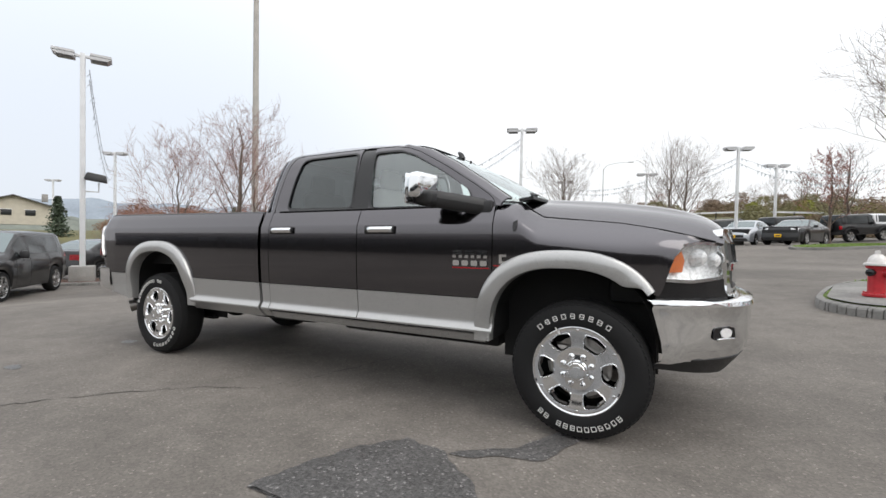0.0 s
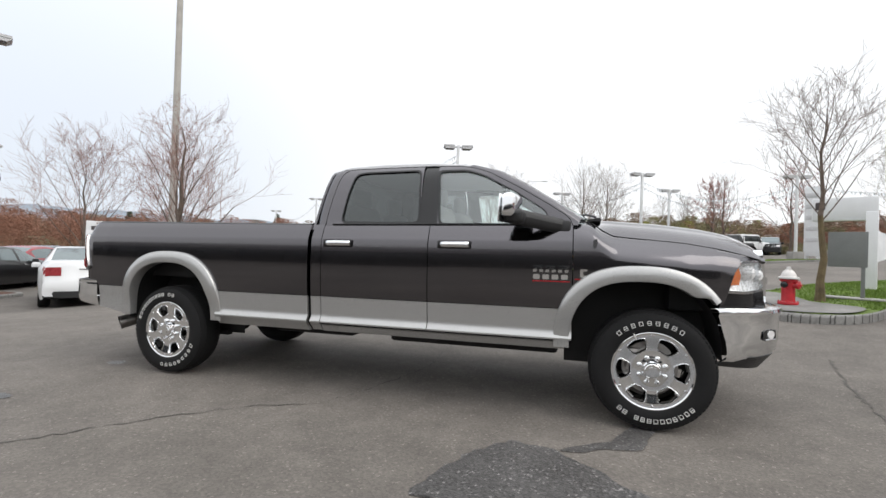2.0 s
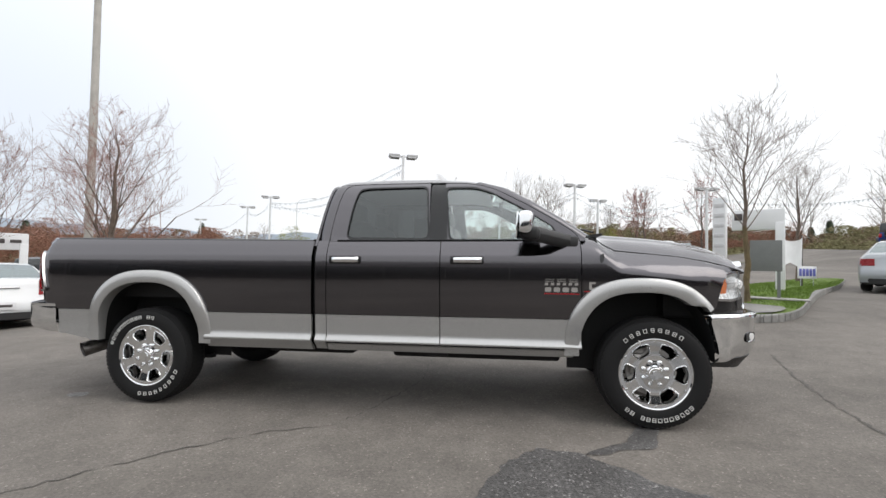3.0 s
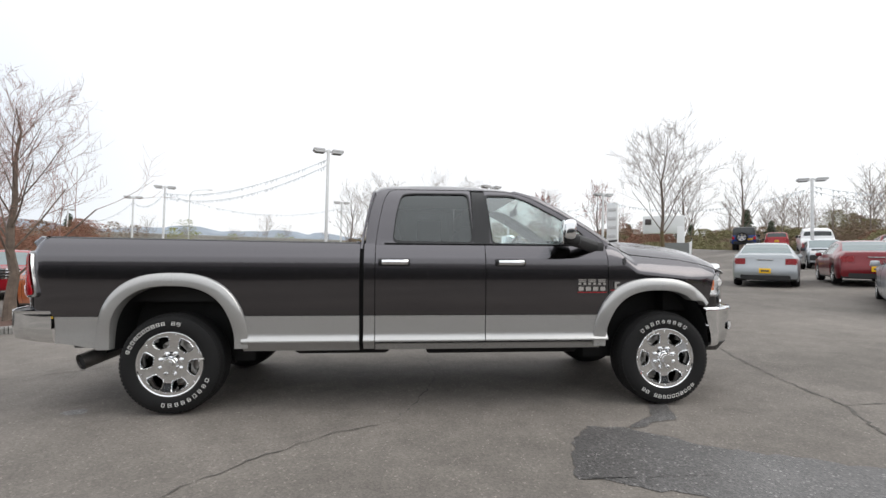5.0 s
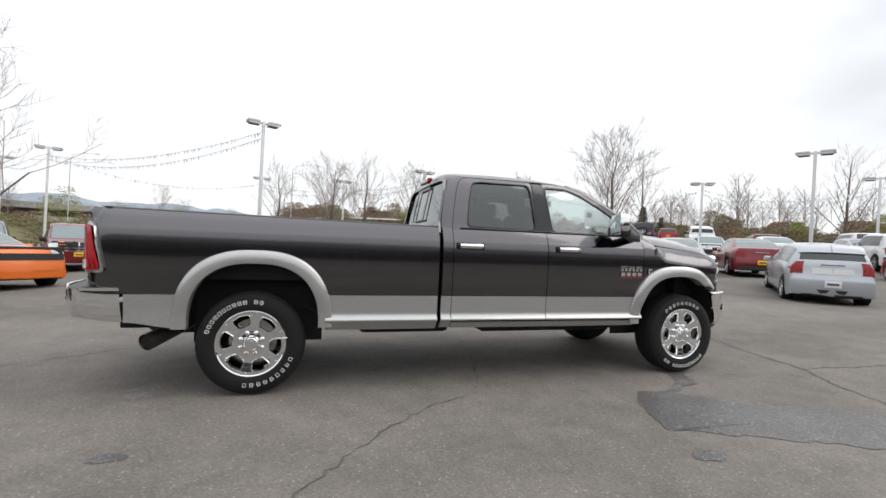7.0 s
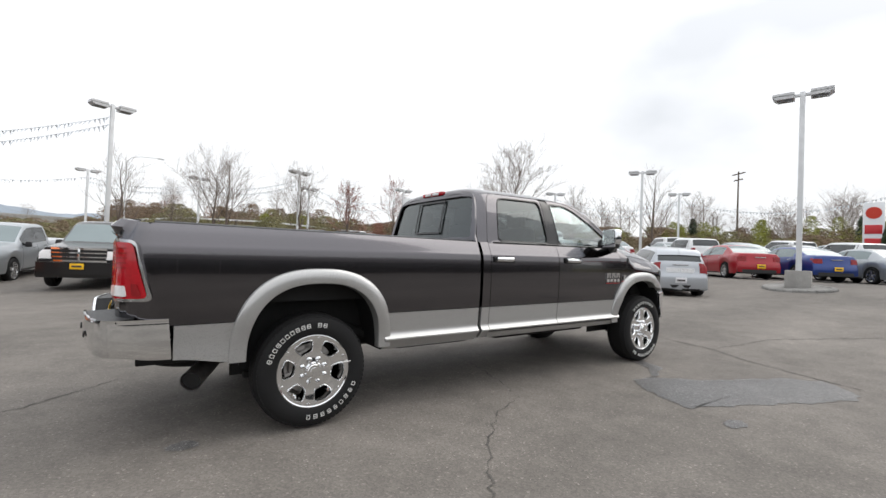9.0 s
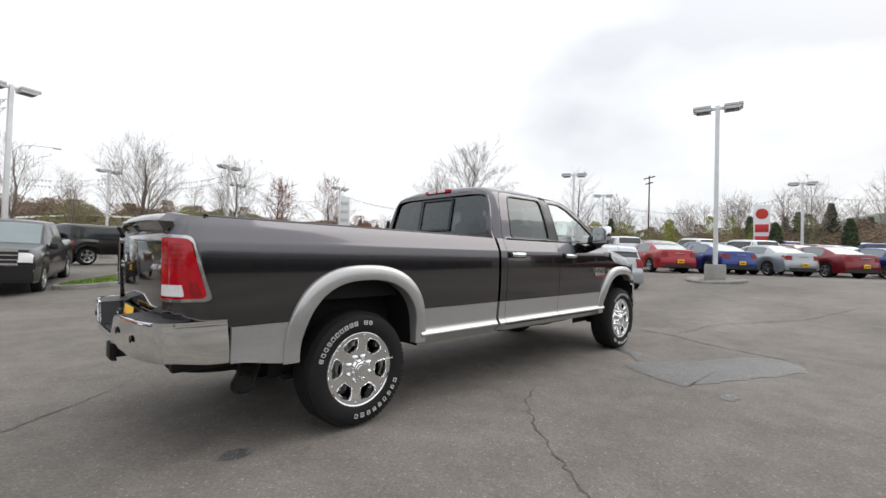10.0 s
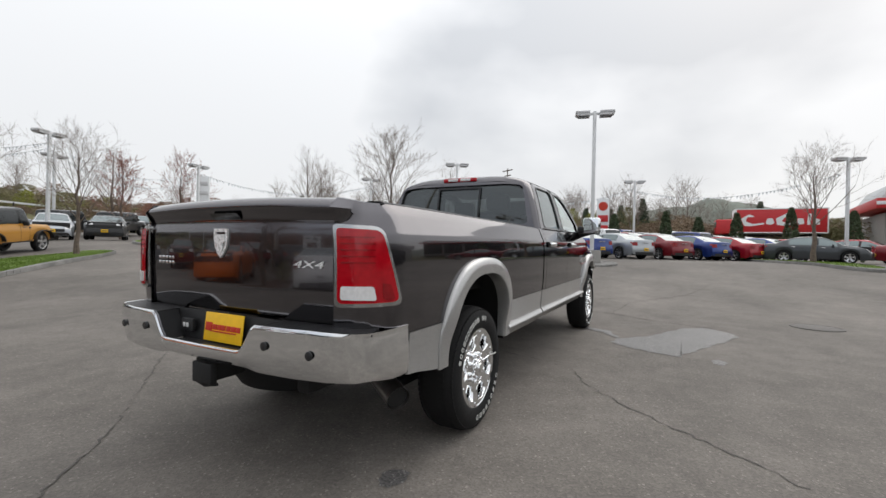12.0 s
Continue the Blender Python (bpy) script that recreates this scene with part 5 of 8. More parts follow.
for s in (-1, 1):
    for nm, o, i, g_mat in (("rear_window_frame", R_OUT, R_WIN, "g_tint"), ("front_window_frame", F_OUT, F_WIN, "g_clear")):
        b = bmesh.new()
        ring_panel(b, o, i, gside(s), bands=5)
        thick(b, 0.02)
        fr = part(nm, b, M["paint"], truck)
        b = bmesh.new()
        c = (sum(p[0] for p in i) / len(i), sum(p[1] for p in i) / len(i))
        grown = [(c[0] + (p[0] - c[0]) * 1.022, c[1] + (p[1] - c[1]) * 1.04) for p in i]
        ring_panel(b, grown, [(c[0] + (p[0] - c[0]) * 0.985, c[1] + (p[1] - c[1]) * 0.972) for p in i], gside(s, 0.004))
        thick(b, 0.01)
        part("window_seal", b, M["gloss_black"], fr)
        b = bmesh.new()
        fan_panel(b, i, gside(s, -0.012))
        pane = part("window_pane", outward(b, (2.6, 0, 1.4)), M[g_mat], fr, "dark privacy glass" if g_mat == "g_tint" else "clear greenish side glass", turn=False)
        pane.visible_shadow = False
    b = bmesh.new()
    sheet(b, lambda u, v: (2.547 + 0.022 * v - 0.02 * v + (0.155 - 0.025 * v) * u, s * (GREEN(1.44 + 0.53 * v) + 0.002), 1.44 + 0.53 * v), 2, 8)
    thick(b, 0.015)
    part("door_pillar", b, M["gloss_black"], truck, "gloss black door pillar")
    b = bmesh.new()
    sheet(b, lambda u, v: (1.76 + 1.93 * u, s * (0.914 + 0.012 * math.sin(math.pi * v)), 1.437 + 0.018 * v), 20, 3)
    thick(b, 0.01)
    part("belt_moulding", b, M["gloss_black"], truck)
    # the thin gap round the doors
    b = bmesh.new()
    line = [(1.685, 1.445), (1.692, 1.52), (1.712, 1.66), (1.738, 1.80), (1.762, 1.88), (1.79, 1.925), (1.83, 1.945), (1.9, 1.954), (2.6, 1.957), (2.84, 1.948), (2.985, 1.922), (3.105, 1.878), (3.345, 1.748), (3.585, 1.60), (3.70, 1.522), (3.738, 1.485), (3.757, 1.44)]
    fine = [(p[0] + (q[0] - p[0]) * k / 4, p[1] + (q[1] - p[1]) * k / 4) for p, q in zip(line, line[1:]) for k in range(4)] + line[-1:]
    tube(b, [gside(s, -0.0006)(*p) for p in fine], 0.0028, 5)
    part("door_gap", b, M["under"], truck)
    # windscreen pillar
    b = bmesh.new()

    def pillar(u, v):
        p, q = Vector((PILLAR_X(u), GREEN(PILLAR_Z(u)), PILLAR_Z(u))), Vector(SCREEN_EDGE(u))
        m = (p + q) / 2 + Vector((0.012, 0.02, 0.022))
        r = p * (1 - v) ** 2 + m * 2 * v * (1 - v) + q * v * v
        return (r.x, s * r.y, r.z)

    sheet(b, pillar, 24, 8)
    thick(b, 0.015)
    part("windscreen_pillar", b, M["paint"], truck)
    b = bmesh.new()
    tube(b, [(q[0], s * (q[1] - 0.004), q[2]) for q in (SCREEN_EDGE(k / 24) for k in range(25))], 0.005, 5)
    part("windscreen_seal", b, M["black"], truck)

# roof: one skin, rolled over at its sides and its rear
ROOF_EDGE = curve([(1.640, 1.815), (1.665, 1.895), (1.69, 1.940), (1.74, 1.963), (1.85, 1.966), (2.6, 1.967), (2.86, 1.957), (2.99, 1.930)])
ROOF_TOP = curve([(1.620, 1.930), (1.632, 1.975), (1.66, 2.003), (1.71, 2.022), (1.80, 2.034), (2.2, 2.041), (2.6, 2.036), (2.85, 2.015), (3.0, 1.988), (3.06, 1.968)])


def roof(u, v):
    w = v * 2 - 1
    turn = abs(w) * radians(90)
    a = math.sin(turn) ** 0.9
    c = 1 - a**5
    x0, x1 = 1.622 + 0.02 * a**2, 3.06 - 0.07 * a**2
    k = u**1.6
    x = x0 + (x1 - x0) * k
    e = ROOF_EDGE(x) - 0.012
    ribs = 0.005 * math.cos(w * 20) * smooth(0.15, 0.3, k) * smooth(0.8, 0.6, k) * smooth(0.75, 0.6, abs(w))
    return (x, math.copysign((gside(1, 0.0015)(x, e)[1]) * a, w), e + (ROOF_TOP(x) - e) * c + ribs)


b = bmesh.new()
sheet(b, roof, 40, 36)
part("roof", outward(b, (2.4, 0, 1.5)), M["paint"], truck, turn=False)
b = bmesh.new()


def screen(u, v):
    w = v * 2 - 1
    e = SCREEN_EDGE(u)
    k = abs(w) ** 2.2
    return ((3.055 + 0.90 * u) * (1 - k) + e[0] * k, w * (e[1] - 0.004), (1.966 - 0.46 * u**1.05) * (1 - k) + e[2] * k)


sheet(b, screen, 14, 20)
ws = part("windscreen", outward(b, (2.6, 0, 1.2)), M["g_clear"], truck, "clear windscreen", turn=False)
ws.visible_shadow = False
b = bmesh.new()
for y0 in (-0.55, 0.1):
    tube(b, [(3.93, y0, 1.53), (3.86, y0 + 0.1, 1.56), (3.80, y0 + 0.50, 1.585)], 0.01, 6)
part("wiper", b, M["black"], truck)
b = bmesh.new()
sheet(b, lambda u, v: (3.86 + 0.10 * u + 0.02 * math.cos((v * 2 - 1) * 1.5), (v * 2 - 1) * 0.74, 1.498 + 0.012 * u), 3, 12)
thick(b, 0.02)
part("cowl_panel", b, M["black"], truck)

# back of the cab: panel, glass and high stop lamp
CAB_HALF = curve([(1.40, 0.915), (1.50, 0.862), (1.66, 0.826), (1.80, 0.785), (1.89, 0.742), (1.925, 0.71), (1.95, 0.64), (1.968, 0.52), (1.985, 0.2)])
BACK_END = curve([(1.40, 1.570), (1.52, 1.580), (1.66, 1.605), (1.80, 1.632), (1.89, 1.650), (1.93, 1.66), (1.985, 1.672)])
back = lambda a, c: (BACK_END(c) - 0.02 + 0.022 * (a / CAB_HALF(c)) ** 2, a, c)  # noqa: E731
o = [(-CAB_HALF(z), z) for z in (1.40, 1.50, 1.66, 1.80, 1.89, 1.925, 1.95, 1.968, 1.985)]
o += [(-a, z) for a, z in reversed(o)]
i = rounded([(-0.805, 1.49), (-0.725, 1.895), (-0.55, 1.915), (0.55, 1.915), (0.725, 1.895), (0.805, 1.49)], 0.05)
b = bmesh.new()
ring_panel(b, o, i, back, bands=3)
thick(b, 0.02)
back_panel = part("cab_back_panel", b, M["paint"], truck)
b = bmesh.new()
fan_panel(b, i, lambda a, c: (back(a, c)[0] + 0.008, a, c))
p = part("rear_window", outward(b, (2.6, 0, 1.4)), M["g_tint"], truck, "dark tinted sliding rear window", turn=False)
p.visible_shadow = False
b = bmesh.new()
ring_panel(b, [(-0.26, 1.535), (-0.26, 1.90), (0.26, 1.90), (0.26, 1.535)], [(-0.24, 1.555), (-0.24, 1.88), (0.24, 1.88), (0.24, 1.555)], lambda a, c: (back(a, c)[0] - 0.006, a, c), n=8)
thick(b, 0.008)
part("slider_frame", b, M["gloss_black"], p)
b = bmesh.new()
box(b, (1.645, 0, 1.985), (0.06, 0.40, 0.045), 0.010)
chm = part("high_stop_lamp", b, M["red_lens"], truck, "red high-mounted stop lamp")
b = bmesh.new()
for y0 in (-0.075, 0.075):
    box(b, (1.613, y0, 1.985), (0.010, 0.12, 0.028), 0.002)
part("lamp_window", b, M["clear_lens"], chm)
b = bmesh.new()
sheet(b, lambda u, v: (1.595, -0.90 + 1.80 * u, 0.62 + 0.80 * v), 2, 2)
part("cab_back_wall", b, M["under"], truck)
b = bmesh.new()
tube(b, [(3.02, 0.12, 1.98), (3.01, 0.12, 2.02), (2.985, 0.12, 2.045)], [0.035, 0.024, 0.012], 10)
part("roof_antenna", b, M["black"], truck)

# bonnet
HOOD_C = curve([(3.90, 1.522), (4.05, 1.525), (4.4, 1.497), (4.7, 1.458), (4.9, 1.418), (5.0, 1.385), (5.06, 1.345), (5.10, 1.29), (5.12, 1.235)])


def hood(u, v):
    x = 3.905 + 1.155 * u
    w = v * 2 - 1
    xs = x + 0.06 * u**6 * (1 - w * w)
    ys, zs = SEAM_Y(x) - 0.004, SEAM_Z(x) - 0.002
    zc = HOOD_C(xs)
    prof = 1 - abs(w) ** 3.2
    dome = 0.016 * smooth(0.62, 0.48, abs(w)) * smooth(1.0, 0.75, u)
    return (xs, w * ys, zs + (zc - 0.016 - zs) * prof + dome)


b = bmesh.new()
sheet(b, hood, 34, 36)
thick(b, 0.02)
part("bonnet", b, M["paint"], truck, sharp=28)

# front end
b = bmesh.new()
front = lambda a, c: (5.18 - 0.105 * (a / 0.66) ** 2 - 0.12 * max(c - 1.08, 0), a, c)  # noqa: E731
ring_panel(b, rounded([(-0.665, 1.285), (-0.63, 0.885), (0.63, 0.885), (0.665, 1.285)], 0.07), rounded([(-0.61, 1.20), (-0.565, 0.93), (0.565, 0.93), (0.61, 1.20)], 0.07), front)
thick(b, 0.085)
gr = part("grille_surround", b, M["chrome"], truck, "chrome grille surround")
b = bmesh.new()
for a0, a1, c0, c1 in ((-0.6, 0.6, 1.04, 1.085), (-0.035, 0.035, 0.93, 1.2)):
    sheet(b, lambda u, v: (front(a0 + (a1 - a0) * u, c0 + (c1 - c0) * v)[0] + 0.012, a0 + (a1 - a0) * u, c0 + (c1 - c0) * v), 10, 2)
thick(b, 0.03)
part("grille_crossbar", b, M["chrome"], gr)
b = bmesh.new()
sheet(b, lambda u, v: (front(-0.6 + 1.2 * u, 0.9 + 0.32 * v)[0] - 0.02, -0.6 + 1.2 * u, 0.9 + 0.32 * v), 8, 3)
part("grille_mesh", b, M["black"], gr)
b = bmesh.new()
box(b, (4.72, 0, 1.0), (0.55, 1.36, 0.36), 0.03)
part("radiator_support", b, M["under"], truck)
for s in (-1, 1):
    FACE = curve([(4.66, 0.93), (4.76, 0.90), (4.86, 0.855), (4.96, 0.775), (5.03, 0.69), (5.07, 0.62)])
    LOW = curve([(4.68, 0.992), (4.74, 0.985), (4.9, 0.985), (5.07, 1.005)])
    b = bmesh.new()
    sheet(b, lambda u, v: (4.72 + 0.35 * u, s * (FACE(4.72 + 0.35 * u) - 0.012 * (1 - v)), LOW(4.72 + 0.35 * u) + (LAMP_TOP(4.72 + 0.35 * u) - LOW(4.72 + 0.35 * u)) * v), 16, 8)
    hl = part("headlight", outward(b, (4.5, 0, 1.0)), M["g_lens"], truck, "clear headlight with chrome reflector and amber marker", turn=False)
    hl.visible_shadow = False
    b = bmesh.new()
    sheet(b, lambda u, v: (4.72 + 0.345 * u, s * (FACE(4.72 + 0.345 * u) - 0.035 - 0.03 * math.sin(v * 3.1) * math.sin(u * 3.1)), LOW(4.72 + 0.345 * u) + (LAMP_TOP(4.72 + 0.345 * u) - LOW(4.72 + 0.345 * u)) * v), 12, 8)
    part("reflector", b, M["lamp_silver"], hl)
    b = bmesh.new()
    prism(b, [(4.765, 1.03), (4.80, 1.105), (4.845, 1.155), (4.862, 1.10), (4.85, 1.035)], lambda a, c, d: (a, s * (FACE(a) - 0.022 + d), c), 0.012)
    part("amber_marker", b, M["amber"], hl)
    for x0, z0, r in ((4.925, 1.115, 0.052), (5.005, 1.10, 0.045)):
        b = bmesh.new()
        lathe(b, [(r, 0.0), (r * 0.95, 0.02), (r * 0.5, 0.028), (0.004, 0.03)], 20, "y", (x0, 0, z0))
        for v in b.verts[-80:]:
            v.co.y = s * (FACE(x0) - 0.05 + v.co.y)
        part("projector_lamp", b, M["lamp_silver"], hl)
    b = bmesh.new()
    ring = rounded([(4.725, 0.99), (4.80, 1.112), (4.86, 1.188), (4.95, 1.20), (5.068, 1.192), (5.068, 1.0), (4.9, 0.98)], 0.02)
    cc = (4.92, 1.09)
    ring_panel(b, [(cc[0] + (q[0] - cc[0]) * 1.04, cc[1] + (q[1] - cc[1]) * 1.07) for q in ring], [(cc[0] + (q[0] - cc[0]) * 0.95, cc[1] + (q[1] - cc[1]) * 0.90) for q in ring], lambda a, c: (a, s * (FACE(a) + 0.003), c))
    thick(b, 0.012)
    part("headlight_trim", b, M["satin"], hl)
    b = bmesh.new()
    sheet(b, lambda u, v: (4.72 + 0.37 * u, s * (curve([(4.72, 0.915), (4.86, 0.862), (4.96, 0.78), (5.09, 0.62)])(4.72 + 0.37 * u) - 0.012), 0.872 + (LOW(4.72 + 0.37 * u) - 0.012 - 0.872) * v), 14, 3)
    thick(b, 0.02)
    part("headlight_filler", b, M["gloss_black"], truck)

# front bumper
BUMP = curve([(0.0, 5.265), (0.25, 5.255), (0.45, 5.23), (0.60, 5.185), (0.72, 5.11), (0.82, 5.0), (0.88, 4.89), (0.92, 4.78), (0.935, 4.695)])
ys = [0.0, 0.1, 0.2, 0.3, 0.4, 0.5, 0.6, 0.68, 0.75, 0.81, 0.86, 0.895, 0.918, 0.93, 0.935]
b = bmesh.new()
cols = []
for k in [-(len(ys) - 1) + i for i in range(2 * len(ys) - 1)]:
    y = math.copysign(ys[abs(k)], k)
    x = BUMP(abs(y))
    end = smooth(0.85, 0.935, abs(y))
    sec = [(-0.10, 0.872), (-0.02, 0.878), (0.006, 0.868), (0.012, 0.845), (-0.004, 0.828), (-0.006, 0.75), (-0.01, 0.65), (-0.03, 0.57), (-0.06, 0.535), (-0.10, 0.525)]
    cols.append([b.verts.new((x + d * (1 - 0.3 * end) + (0.10 * end * (0.87 - z) / 0.35), y * (1 + 0.008 * (z > 0.82)), z + 0.0)) for d, z in sec])
for c0, c1 in zip(cols, cols[1:]):
    for j in range(len(c0) - 1):
        b.faces.new((c0[j], c1[j], c1[j + 1], c0[j + 1]))
fb = part("front_bumper", b, M["chrome"], truck, "polished chrome front bumper", sharp=40)
for s in (-1, 1):
    b = bmesh.new()
    prism(b, rounded([(0.70, 0.66), (0.71, 0.73), (0.81, 0.73), (0.815, 0.66)], 0.02), lambda a, c, d: (BUMP(a) + d * 0.7 - 0.004, s * (a + d * 0.6), c), 0.006)
    part("fog_lamp_recess", b, M["gloss_black"], fb)
    b = bmesh.new()
    prism(b, [(0.757 + 0.026 * math.cos(0.4 * i), 0.698 + 0.028 * math.sin(0.4 * i)) for i in range(15)], lambda a, c, d: (BUMP(a) + d * 0.7 - 0.001, s * (a + d * 0.6), c), 0.008)
    part("fog_lamp", b, M["clear_lens"], fb)
    b = bmesh.new()
    box(b, (BUMP(0.757) + 0.002, s * 0.757, 0.662), (0.016, 0.125, 0.020), 0.006, Euler((0, 0, s * math.atan2(BUMP(0.70) - BUMP(0.81), 0.11))).to_matrix())
    part("fog_trim", b, M["chrome"], fb)
    b = bmesh.new()
    tube(b, [(5.15, s * 0.42, 0.782), (5.185, s * 0.42, 0.782), (5.198, s * 0.42, 0.770), (5.192, s * 0.42, 0.758), (5.16, s * 0.42, 0.756)], 0.010, 8)
    part("tow_hook", b, M["black"], fb, "black tow hook")
b = bmesh.new()
sheet(b, lambda u, v: (BUMP(abs(u * 2 - 1) * 0.90) - 0.045 - 0.09 * v, (u * 2 - 1) * 0.90, 0.545 - 0.12 * v * (1 - 0.5 * (u * 2 - 1) ** 4)), 24, 4)
thick(b, 0.02)
part("air_dam", b, M["black"], truck)

# tailgate, tail lamps and rear bumper
GATE_X = lambda a: -1.235 + 0.035 * (a / 0.72) ** 2  # noqa: E731
b = bmesh.new()
rows = [[b.verts.new((GATE_X(a) + d, a, z + 0.018 * (1 - (a / 0.722) ** 2) * smooth(1.36, 1.45, z))) for z, d in GATE] for a in [-0.722 + 1.444 * k / 24 for k in range(25)]]
for r0, r1 in zip(rows, rows[1:]):
    for j in range(len(GATE) - 1):
        b.faces.new((r0[j], r1[j], r1[j + 1], r0[j + 1]))
ext = bmesh.ops.extrude_edge_only(b, edges=[e for e in b.edges if e.is_boundary])
for v in [q for q in ext["geom"] if isinstance(q, bmesh.types.BMVert)]:
    v.co.x += 0.05
gate = part("tailgate", b, M["paint"], truck, "dark grey tailgate with spoiler lip", sharp=50)
b = bmesh.new()
prism(b, rounded([(-0.11, 1.388), (-0.11, 1.424), (0.11, 1.424), (0.11, 1.388)], 0.015), lambda a, c, d: (GATE_X(a) - 0.008 - 0.9 * (c - 1.395) - d, a, c), 0.005)
part("tailgate_handle", b, M["gloss_black"], gate)
b = bmesh.new()
shield = [(-0.062, 0.085), (0.062, 0.085), (0.064, 0.03), (0.052, -0.03), (0.028, -0.07), (0.0, -0.095), (-0.028, -0.07), (-0.052, -0.03), (-0.064, 0.03)]
ring_panel(b, shield, [(p[0] * 0.72, p[1] * 0.76) for p in shield], lambda a, c: (GATE_X(0) - 0.018, a * 0.85 + 0.045, 1.268 + c * 0.88))
thick(b, 0.012)
sh = part("shield_emblem", b, M["lamp_silver"], gate, "chrome shield emblem")
b = bmesh.new()
prism(b, [(-0.032, 0.045), (0.032, 0.045), (0.042, 0.01), (0.024, -0.005), (0.018, -0.05), (0.0, -0.068), (-0.018, -0.05), (-0.024, -0.005), (-0.042, 0.01)], lambda a, c, d: (GATE_X(0) - 0.010 - d, a * 0.97 + 0.045, 1.268 + c * 0.96), 0.014)
part("emblem_relief", b, M["lamp_silver"], sh)


def lettering(name, text, size, m, mat, parent, depth=0.003):
    cu = bpy.data.curves.new("text", "FONT")
    cu.body, cu.size, cu.extrude, cu.align_x, cu.align_y = text, size, depth, "CENTER", "CENTER"
    tmp = bpy.data.objects.new("text", cu)
    me = bpy.data.meshes.new_from_object(tmp)
    bpy.data.objects.remove(tmp)
    me.materials.clear()
    me.materials.append(mat)
    me.transform(m)
    ob = new(name, me)
    ob.parent = parent
    return ob


lettering("four_wheel_drive_badge", "4X4", 0.050, Matrix(((0.078, 0, -1, -1.2225), (-1, -0.35, 0, -0.575), (0, 1, 0, 1.165), (0, 0, 0, 1))) @ Matrix.Diagonal((2.2, 1, 1, 1)), M["lamp_silver"], gate, 0.003)
b = bmesh.new()
for k in range(5):
    box(b, (-1.224, 0.62 - 0.032 * k, 1.172), (0.006, 0.020, 0.018), 0.003)
    box(b, (-1.224, 0.62 - 0.032 * k, 1.142), (0.006, 0.020, 0.018), 0.003)
part("model_badge", b, M["chrome"], gate)

for s in (-1, 1):
    lamp = lambda u, v, o=0.0: (XC(u) - o * (1 - 0.7 * u), s * (YC(u) * (HALF(0.97 + 0.39 * v) / 0.972) + o * (0.3 + 0.7 * u)), 0.972 + 0.395 * v)  # noqa: E731
    out = rounded([(0.01, 0.0), (0.0, 1.0), (0.74, 0.97), (0.98, 0.03)], 0.10)
    inn = rounded([(0.07, 0.05), (0.06, 0.95), (0.71, 0.925), (0.925, 0.075)], 0.09)
    b = bmesh.new()
    ring_panel(b, out, inn, lambda a, c: lamp(a, c, 0.014))
    thick(b, 0.02)
    tl = part("tail_lamp", b, M["satin"], truck, "red tail lamp with a chrome surround")
    b = bmesh.new()
    fan_panel(b, inn, lambda a, c: lamp(a, c, 0.020 + 0.006 * math.cos((a - 0.4) * 3)), rings=6)
    part("red_lens", b, M["red_lens"], tl)
    for k in range(5):
        b = bmesh.new()
        sheet(b, lambda u, v: lamp(0.12 + 0.50 * u, 0.83 - 0.075 * k + 0.018 * v, 0.0275), 10, 1)
        thick(b, 0.004)
        part("lens_rib", b, M["red_dark"], tl)
    b = bmesh.new()
    fan_panel(b, rounded([(0.13, 0.10), (0.13, 0.26), (0.60, 0.265), (0.64, 0.10)], 0.035), lambda a, c: lamp(a, c, 0.031), rings=4)
    thick(b, 0.006)
    part("reversing_lens", b, M["clear_lens"], tl)
    b = bmesh.new()
    fan_panel(b, rounded([(0.72, 0.11), (0.70, 0.30), (0.80, 0.29), (0.86, 0.11)], 0.02), lambda a, c: lamp(a, c, 0.029), rings=3)
    thick(b, 0.005)
    part("side_reflector", b, M["red_dark"], tl)

RB = curve([(0.0, -1.40), (0.30, -1.395), (0.36, -1.392), (0.6, -1.375), (0.78, -1.34), (0.88, -1.295), (0.94, -1.235), (0.966, -1.13), (0.972, -1.03), (0.972, -0.935)])
rys = [0.0, 0.12, 0.24, 0.275, 0.30, 0.335, 0.37, 0.40, 0.5, 0.6, 0.7, 0.78, 0.83, 0.87, 0.90, 0.925, 0.942, 0.953, 0.962, 0.969]


def notch(y):
    return smooth(0.40, 0.29, abs(y))


b = bmesh.new()
cols = []
ends = [(q, RB(q)) for q in rys] + [(0.9715, -1.03), (0.972, -0.98), (0.972, -0.932)]
for k in range(-(len(ends) - 1), len(ends)):
    y, x = math.copysign(ends[abs(k)][0], k), ends[abs(k)][1]
    n_ = notch(y)
    top = 0.868 + 0.012 * smooth(0.965, 0.7, abs(y)) - 0.135 * n_
    bot = 0.645 - 0.035 * smooth(-1.25, -0.95, x) + 0.015 * n_
    sec = [(0.012, top + 0.0), (-0.002, top + 0.002), (-0.008, top - 0.012), (-0.006, top - 0.024), (-0.007, top - 0.25 * (top - bot)), (-0.003, top - 0.5 * (top - bot)), (0.008, top - 0.75 * (top - bot)), (0.018, bot + 0.02), (0.032, bot), (0.06, bot)]
    nx = smooth(0.85, 0.965, abs(y))
    slant = 0.022 * smooth(-1.05, -0.932, x)
    cols.append([b.verts.new((x + d * (1 - nx) + slant * (top - z) / (top - bot), y - math.copysign(d, y) * nx, z)) for d, z in sec])
for c0, c1 in zip(cols, cols[1:]):
    for j in range(len(c0) - 1):
        b.faces.new((c0[j], c1[j], c1[j + 1], c0[j + 1]))
rb = part("rear_bumper", b, M["chrome"], truck, "chrome rear step bumper", sharp=40)
